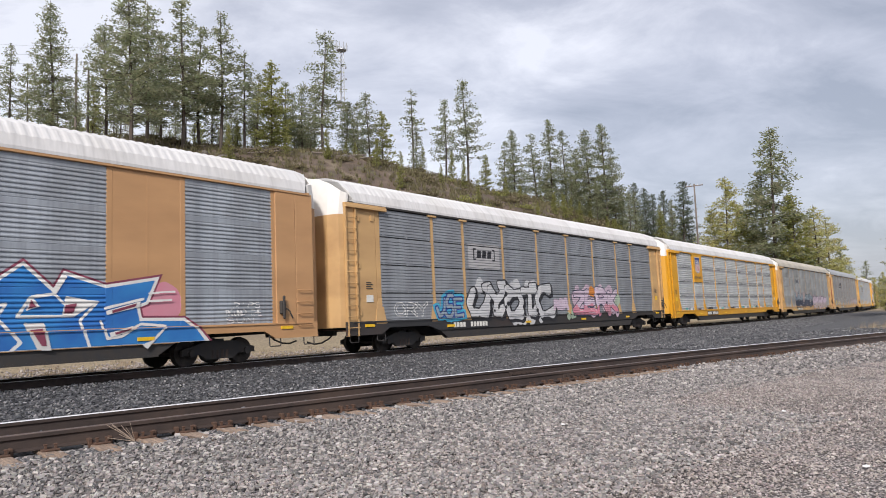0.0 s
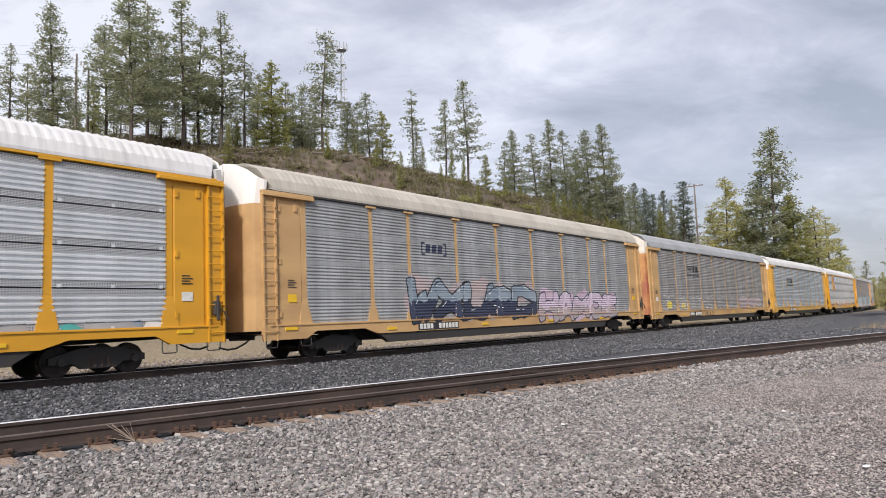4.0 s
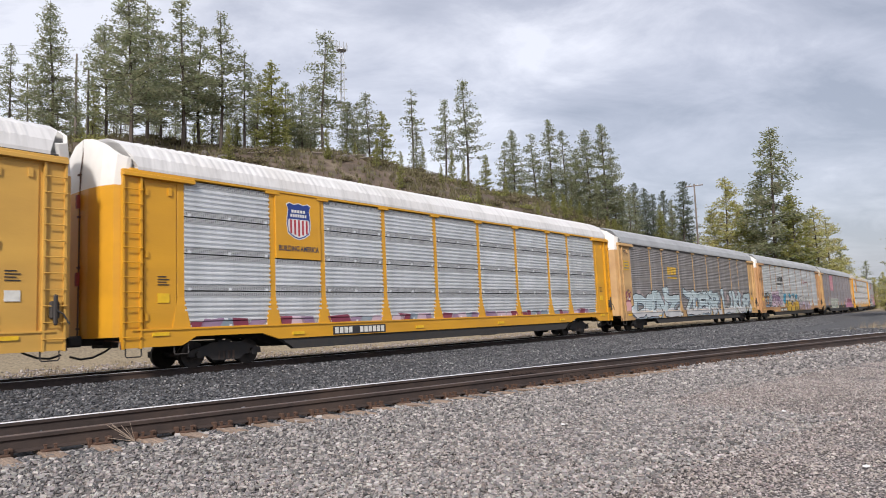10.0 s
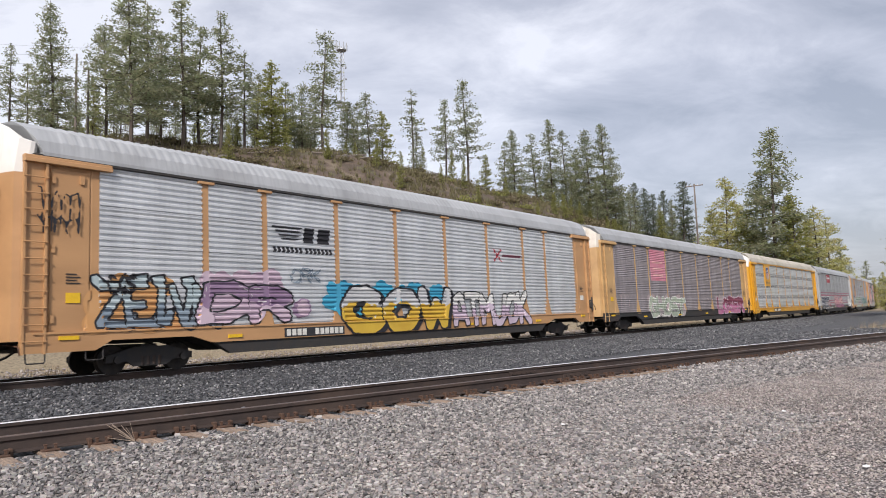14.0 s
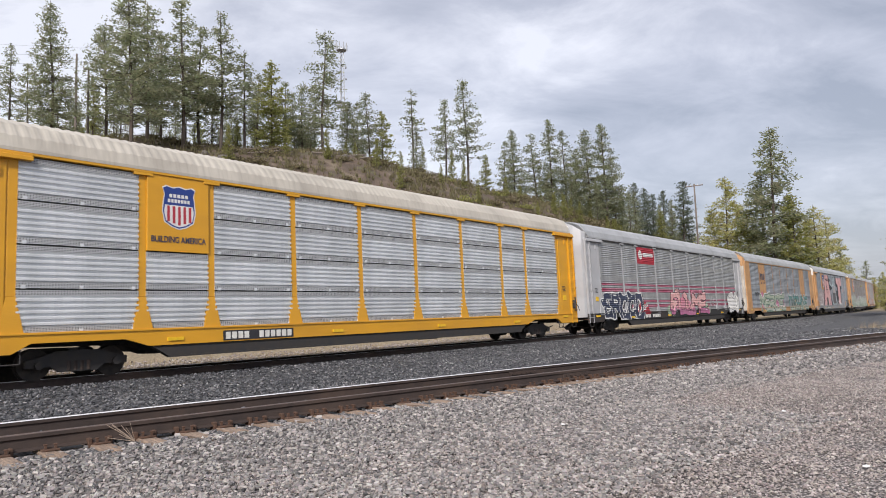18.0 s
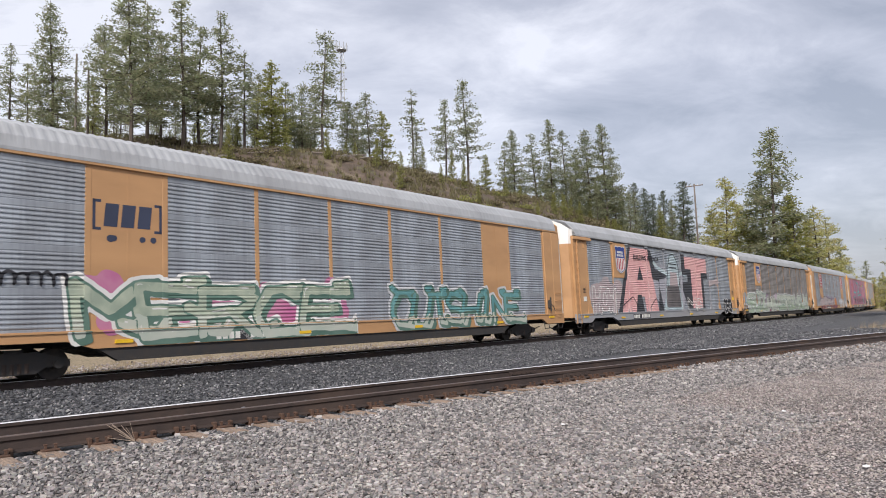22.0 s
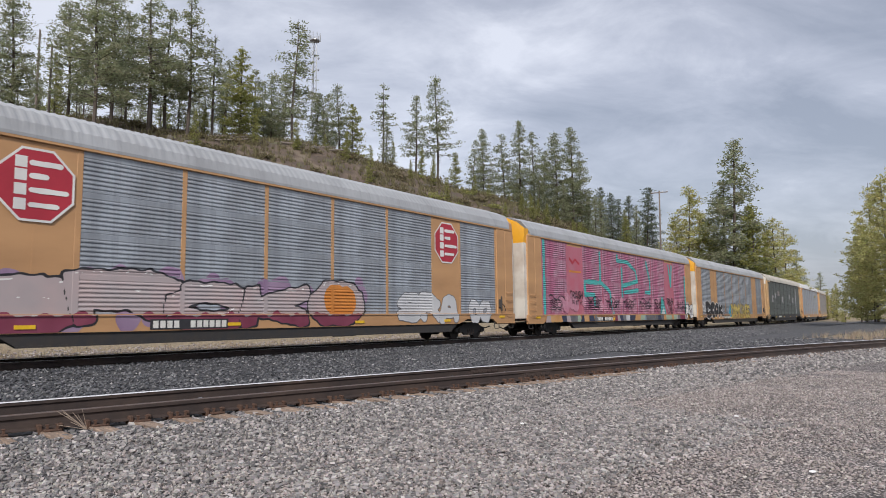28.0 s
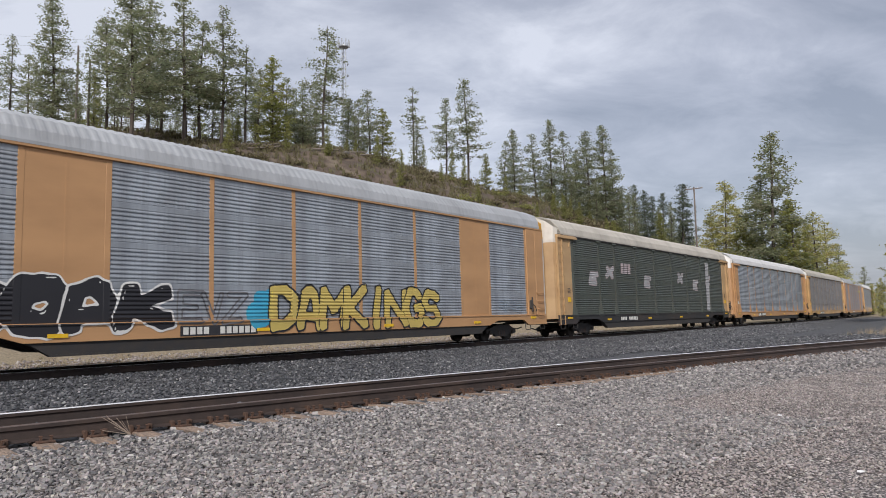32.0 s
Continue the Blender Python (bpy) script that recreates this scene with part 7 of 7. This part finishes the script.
TREE = {
    # open pine, ponderosa, fir, sparse pine, young yellow-green pine
    "o": [tree_meshes(s, 0.30, 0.62, 0.205, 0.10, 1.65) for s in (1, 2, 3)],
    "p": [tree_meshes(s, 0.14, 0.74, 0.22, 0.05, 2.7) for s in (4, 5)],
    "f": [tree_meshes(s, 0.08, 0.86, 0.215, 0.22, 1.75) for s in (6, 7, 8)],
    "s": [tree_meshes(s, 0.40, 0.5, 0.22, 0.05, 1.2) for s in (9, 10)],
    "y": [tree_meshes(s, 0.06, 0.88, 0.26, 0.0, 2.1) for s in (11, 12, 13)],
}
TALL = {
    "o": [tree_meshes(s, 0.26, 0.68, 0.175, 0.10, 1.8, 5) for s in (21, 22, 23)],
    "p": [tree_meshes(s, 0.14, 0.80, 0.17, 0.05, 2.5, 6) for s in (24, 25)],
    "f": [tree_meshes(s, 0.06, 0.94, 0.165, 0.20, 1.8, 6) for s in (26, 27, 28)],
}
LABEL = {"o": "slender open-crowned pine with a bare lower trunk", "p": "broad green ponderosa pine on the slope", "f": "dark green dense conical fir tree", "s": "sparse thin pine with few branches", "y": "young bushy yellow-green pine on the slope"}
NEEDLE = {"o": "needles", "p": "needles", "f": "needles", "s": "needles", "y": "needles_light"}
trng = random.Random(5)


def plant(x, y, h, kind, wide=1.0, z=None, dark=False, light=False):
    trunk, crown = trng.choice(TALL[kind] if h > 13 and kind in TALL else TREE[kind])
    ob = tagged(new("pine_tree" if kind != "f" else "fir_tree"), LABEL[kind], "tree", group="conifers on the hillside")
    z0 = float(ground_height(np.array([x]), np.array([y]))[0]) if z is None else z
    k = h / 10
    w = max(k, 0.35) * wide * trng.uniform(0.9, 1.12)
    ob.matrix_world = Matrix.Translation((x, y, z0 - 0.15)) @ Matrix.Rotation(trng.uniform(0, 6.28), 4, 'Z') @ Matrix.Diagonal((w, w, k, 1))
    part("trunk", trunk, M["bark"], ob)
    part("crown", crown, M["needles_dark" if dark else "needles_painted_sun" if light else NEEDLE[kind]], ob)
    return ob


HILL_LEFT = [(-49.5, 77.5, 12.0, 'o'), (-52.2, 85.3, 11.7, 'o'), (-43.9, 76.2, 16.5, 'f'), (-42.1, 85.2, 15.3, 'p'), (-35.7, 78.2, 19.5, 'p'), (-36.5, 84.4, 18.5, 'p'), (-38.1, 92.4, 15.4, 'o'), (-31.9, 84.2, 19.4, 'o'), (-32.1, 90.5, 16.9, 'o'), (-28.3, 87.6, 18.7, 'o'), (-26.2, 91.3, 14.4, 's'), (-28.4, 106.3, 14.0, 'o'), (-25.1, 102.0, 14.9, 'y'), (-24.6, 109.3, 14.4, 'o'), (-24.6, 115.4, 14.5, 'o'), (-22.0, 109.8, 14.2, 'o'), (-21.6, 118.0, 15.2, 'o'), (-18.0, 106.5, 22.4, 'o')]
HILL_MID = [(-15.8, 116.9, 14.1, 'f'), (-13.6, 115.2, 13.2, 'o'), (-11.4, 111.4, 13.8, 'o'), (-9.2, 111.6, 10.5, 'y'), (-4.0, 109.9, 14.3, 's'), (-3.5, 107.9, 8.4, 'f'), (1.3, 114.0, 15.1, 'o'), (4.9, 111.9, 18.6, 'o'), (7.8, 111.7, 6.2, 'y'), (12.0, 123.4, 12.6, 'o'), (13.5, 121.3, 14.0, 'f'), (18.1, 126.7, 16.1, 'o'), (20.7, 124.3, 17.9, 'f'), (23.9, 127.8, 17.4, 'o'), (27.0, 133.3, 16.9, 'f'), (28.2, 126.9, 18.1, 'f'), (31.1, 126.2, 19.8, 'f'), (33.6, 129.7, 17.2, 'o')]
HILL_RIGHT = [(41.4, 144.2, 15.2, 'f'), (44.2, 145.4, 15.1, 'f'), (46.9, 148.8, 15.5, 'f'), (47.0, 142.4, 14.3, 'f'), (49.9, 139.3, 17.2, 'f'), (51.6, 140.8, 12.9, 'f')]
RIGHT_STAND = [(48.6, 120.6, 13.4, 'p'), (49.7, 117.9, 20.0, 'p'), (53.5, 122.9, 16.6, 'p'), (52.8, 116.6, 15.9, 'y'), (54.9, 115.6, 23.7, 'f'), (54.7, 111.3, 30.8, 'f'), (59.3, 115.7, 20.5, 'f'), (57.2, 110.0, 19.7, 'y'), (61.6, 114.5, 16.0, 'p'), (61.9, 112.0, 18.1, 'p'), (66.3, 116.4, 16.9, 'p'), (69.5, 119.2, 13.0, 'f'), (115.9, 187.0, 13.2, 'o'), (123.8, 193.8, 8.8, 'y')]
BETWEEN = [(56.4, 82.6, 11.1, 'y'), (49.7, 70.2, 15.1, 'p'), (47.1, 64.7, 14.9, 'p'), (45.9, 60.6, 16.5, 'p'), (42.8, 55.4, 12.5, 'y'), (45.1, 56.1, 14.8, 'p'), (42.5, 50.5, 13.3, 'p'), (48.3, 68.7, 7.5, 'y'), (43.8, 59.6, 7.6, 'y'), (70.4, 109.3, 6.5, 'y'), (65.9, 100.3, 5.1, 'y'), (90.6, 143.8, 6.8, 'y'), (51.5, 74.5, 11.0, 'y'), (53.5, 77.5, 12.5, 'p'), (48.0, 56.0, 15.0, 'y')]
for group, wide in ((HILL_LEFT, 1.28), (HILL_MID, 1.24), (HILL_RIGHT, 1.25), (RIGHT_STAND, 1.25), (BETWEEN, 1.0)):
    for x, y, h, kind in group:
        # light: trees that take the needle colour with sun painted in
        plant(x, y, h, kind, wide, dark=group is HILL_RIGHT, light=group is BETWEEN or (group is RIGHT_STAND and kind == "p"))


def on_hill(s, u):
    x, y, _ = far_track.at(s, u, 0)
    return float(x), float(y)


# the wood behind the crest, and young growth on the slope
for i in range(70):
    s = trng.uniform(20, 120)
    u = float(np.interp(s, CREST_S, CREST_U)) + trng.uniform(4, 45)
    x, y = on_hill(s, u)
    if s > 66 and u < float(np.interp(s, CREST_S, CREST_U)) + 26:
        continue
    plant(x, y, trng.uniform(7, 12.5), trng.choice("ooofsy"))
for i in range(34):
    s = trng.uniform(12, 78)
    u = float(np.interp(s, CREST_S, CREST_U)) + trng.uniform(2, 40)
    x, y = on_hill(s, u)
    plant(x, y, trng.uniform(6, 10.5), trng.choice("oosy"), 1.2)
for i in range(24):
    s = trng.uniform(112, 150)
    u = trng.uniform(30, 60)
    x, y = on_hill(s, u)
    plant(x, y, trng.uniform(7, 12), trng.choice("fffy"))
for i in range(46):
    s = trng.uniform(40, 128)
    u = float(np.interp(s, CREST_S, CREST_U)) * trng.uniform(0.55, 1.02)
    x, y = on_hill(s, u)
    plant(x, y, trng.uniform(1.8, 5.2), "y", 0.85)


def brush_mesh(seed, n=420):
    nr = np.random.RandomState(seed)
    p = nr.normal(0, 1, (n, 3)) * np.array([0.75, 0.75, 0.42])
    p[:, 2] = np.abs(p[:, 2])
    d = nr.normal(0, 1, (n, 3))
    d[:, 2] = np.abs(d[:, 2]) + 0.4
    d /= np.linalg.norm(d, axis=1)[:, None]
    e = np.cross(d, nr.normal(0, 1, (n, 3)))
    e /= np.linalg.norm(e, axis=1)[:, None]
    vs = np.stack([p - d * 0.2, p + e * 0.09, p + d * 0.22, p - e * 0.07], 1).reshape(-1, 3)
    return mesh_of("shrub", vs, [(4 * i, 4 * i + 1, 4 * i + 2, 4 * i + 3) for i in range(n)])


BRUSH = [brush_mesh(s) for s in (1, 2, 3, 4)]
for i in range(170):
    s = trng.uniform(25, 130)
    u = float(np.interp(s, CREST_S, CREST_U)) * trng.uniform(0.5, 1.05)
    x, y = on_hill(s, u)
    ob = part("shrub", BRUSH[i % 4], M["brush"] if i % 5 else M["needles_light"])
    k = trng.uniform(0.35, 0.95)
    ob.matrix_world = Matrix.Translation((x, y, float(ground_height(np.array([x]), np.array([y]))[0]) - 0.1)) @ Matrix.Rotation(trng.uniform(0, 6.3), 4, 'Z') @ Matrix.Diagonal((k * 1.3, k * 1.3, k, 1))
    tagged(ob, "low brown-green shrub on the dry slope", "shrub", group="shrubs on the slope")
for i in range(90):
    s, o = trng.uniform(84, 130), trng.uniform(5.5, 20)
    x, y, _ = near_track.at(s, o, 0)
    x, y = float(x), float(y)
    if nearest(far_track, np.array([x]), np.array([y]))[1][0] > -6:
        continue
    ob = part("shrub", BRUSH[i % 4], M["straw"] if i % 3 else M["needles_painted_sun"])
    k = trng.uniform(0.4, 1.0)
    ob.matrix_world = Matrix.Translation((x, y, float(ground_height(np.array([x]), np.array([y]))[0]) - 0.05)) @ Matrix.Rotation(trng.uniform(0, 6.3), 4, 'Z') @ Matrix.Diagonal((k * 1.2, k * 1.2, k, 1))
    tagged(ob, "yellow-brown shrub beside the parting tracks", "shrub", group="shrubs between the tracks")


def grass_field(name, track, region, count, seed, tall, label, material="straw", slope=False, blade=0.012):
    """Dry grass blades, in tufts."""
    nr = np.random.RandomState(seed)
    s0, s1, o0, o1 = region
    tufts = max(1, count // 14)
    ts, to = nr.uniform(s0, s1, tufts), nr.uniform(o0, o1, tufts)
    if slope:
        to = to * np.interp(ts, CREST_S, CREST_U)
    pick = nr.randint(0, tufts, count)
    ss, oo = ts[pick] + nr.normal(0, 0.12, count), to[pick] + nr.normal(0, 0.12, count)
    x, y, z = track.at(ss, 0, 0)
    th = np.interp(ss, track.s, track.th)
    x, y = x - np.sin(th) * oo, y + np.cos(th) * oo
    g = np.stack([x, y, ground_height(x, y)], -1)
    h = tall * nr.uniform(0.4, 1.2, count)[:, None]
    a = nr.uniform(0, 6.28, count)
    w = np.stack([np.cos(a), np.sin(a), 0 * a], -1) * blade
    tip = g + np.stack([nr.normal(0, 0.25, count), nr.normal(0, 0.25, count), np.ones(count)], -1) * h
    vs = np.stack([g - w, g + w, tip], 1).reshape(-1, 3)
    me = mesh_of(name, vs, np.arange(count * 3).reshape(-1, 3))
    return tagged(part(name, me, M[material]), label, "grass", kind="stuff")


grass_field("dry_grass", far_track, (-2, 70, 3.6, 9.0), 14000, 3, 0.14, "short dry yellow grass behind the train")
grass_field("dry_grass", near_track, (43, 62, 3.4, 7.5), 2600, 4, 0.45, "pale dry grass between the parting tracks")

grass_field("hill_grass", far_track, (30, 130, 0.5, 1.08), 42000, 5, 0.75, "olive and brown dry growth on the slope", "hill_grass", True, 0.05)

# fallen logs and rocks below the crest
for i in range(9):
    s, f = trng.uniform(44, 74), trng.uniform(0.80, 0.98)
    x, y = on_hill(s, f * float(np.interp(s, CREST_S, CREST_U)))
    long = trng.uniform(2.5, 6.0)
    bm = rod(bmesh.new(), (-long / 2, 0, 0), (long / 2, 0, 0.12), 0.17, 8, 0.09)
    for q in range(3):
        bx = trng.uniform(-0.4, 0.4) * long
        rod(bm, (bx, 0, 0.06), (bx + 0.3, trng.uniform(-0.4, 0.4), 0.5), 0.03, 5, 0.012)
    lg = part("fallen_log", bm, M["pole_wood"])
    lg.matrix_world = pose(x, y, float(ground_height(np.array([x]), np.array([y]))[0]) + 0.12, 0, 0, trng.uniform(-25, 35))
    tagged(lg, "grey weathered fallen log with branch stubs on the slope", "log", group="fallen logs on the slope")
for i in range(16):
    s, f = trng.uniform(46, 110), trng.uniform(0.75, 1.0)
    x, y = on_hill(s, f * float(np.interp(s, CREST_S, CREST_U)))
    bm = bmesh.new()
    bmesh.ops.create_icosphere(bm, subdivisions=2, radius=1.0)
    for v in bm.verts:
        v.co *= 1 + 0.28 * noise.noise(v.co * 1.3 + Vector((i * 7.1, 0, 0)))
    rk = part("rock", bm, M["hill_rock"])
    rk.matrix_world = Matrix.Translation((x, y, float(ground_height(np.array([x]), np.array([y]))[0]))) @ Matrix.Rotation(trng.uniform(0, 6), 4, 'Z') @ Matrix.Diagonal((trng.uniform(0.5, 1.3), trng.uniform(0.4, 0.8), trng.uniform(0.25, 0.55), 1))
    tagged(rk, "dark grey-brown rock lying on the dry slope", "rock", group="rocks on the slope")

# utility poles, wires and the mast
def utility_pole(x, y, top, arm, turn, label):
    z = float(ground_height(np.array([x]), np.array([y]))[0])
    ob = tagged(new("utility_pole"), label, "pole")
    ob.matrix_world = pose(x, y, z, 0, 0, turn)
    part("shaft", rod(bmesh.new(), (0, 0, -0.3), (0, 0, top), 0.17, 8, 0.11), M["pole_wood"], ob)
    if arm:
        q = part("crossarm", boxes((-arm / 2, arm / 2, -0.06, 0.06, top - 0.35, top - 0.2), bevel=0.01), M["pole_wood"], ob)
        for k in (-0.46, -0.2, 0.2, 0.46):
            part("insulator", rod(bmesh.new(), (k * arm, 0, top - 0.2), (k * arm, 0, top - 0.02), 0.05, 6), M["insulator"], q)
    return ob


utility_pole(39.6, 104.8, 16.4, 2.6, -35, "grey wooden utility pole with one crossarm")
utility_pole(-45.6, 84.5, 11.8, 0, 0, "bare grey wooden pole among pines")
utility_pole(-45.3, 86.9, 10.4, 1.2, 40, "short grey wooden pole with a small crossarm")
for k in range(3):
    a, b = Vector((-95, 86 + k, 46 - 2.2 * k)), Vector((-44, 86, 37.5 - 0.9 * k))
    pts = [a.lerp(b, i / 12) - Vector((0, 0, 1.6 * math.sin(math.pi * i / 12))) for i in range(13)]
    tagged(part("power_wire", tube([tuple(p) for p in pts], 0.012, 4), M["galv_steel"]), "thin grey overhead power wire", "wire")
tx, ty = -27.8, 198.1
tz = float(ground_height(np.array([tx]), np.array([ty]))[0])
mast = tagged(new("cell_mast"), "grey steel lattice mast with antenna panels on top", "mast")
mast.matrix_world = pose(tx, ty, tz, 0, 0, 20)
TOP = 69.9
for sx, sy in ((-1, -0.6), (1, -0.6), (0, 1.1)):
    part("leg", rod(bmesh.new(), (sx * 0.8, sy * 0.8, 0), (sx * 0.55, sy * 0.55, TOP - 1), 0.11, 6), M["galv_steel"], mast)
bm = bmesh.new()
for i in range(24):
    z0 = TOP - 40 + i * 1.6
    c = [(-0.6, -0.36), (0.6, -0.36), (0, 0.66)]
    for j in range(3):
        a, b = c[j], c[(j + 1) % 3]
        rod(bm, (*a, z0), (*b, z0 + 1.6), 0.05, 4)
part("bracing", bm, M["galv_steel"], mast)
part("platform", rod(bmesh.new(), (0, 0, TOP - 2.2), (0, 0, TOP - 1.9), 1.5, 12), M["galv_steel"], mast)
for i in range(9):
    a = 2 * math.pi * i / 9
    r = 1.7
    part("antenna_panel", boxes((r * math.cos(a) - 0.12, r * math.cos(a) + 0.12, r * math.sin(a) - 0.1, r * math.sin(a) + 0.1, TOP - 2.2, TOP), bevel=0.03), M["galv_steel"], mast)
for z0 in (TOP - 7.5, TOP - 11):
    part("dish", rod(bmesh.new(), (1.0, -0.5, z0), (1.3, -0.7, z0), 0.45, 12, 0.2), M["galv_steel"], mast)


motions()
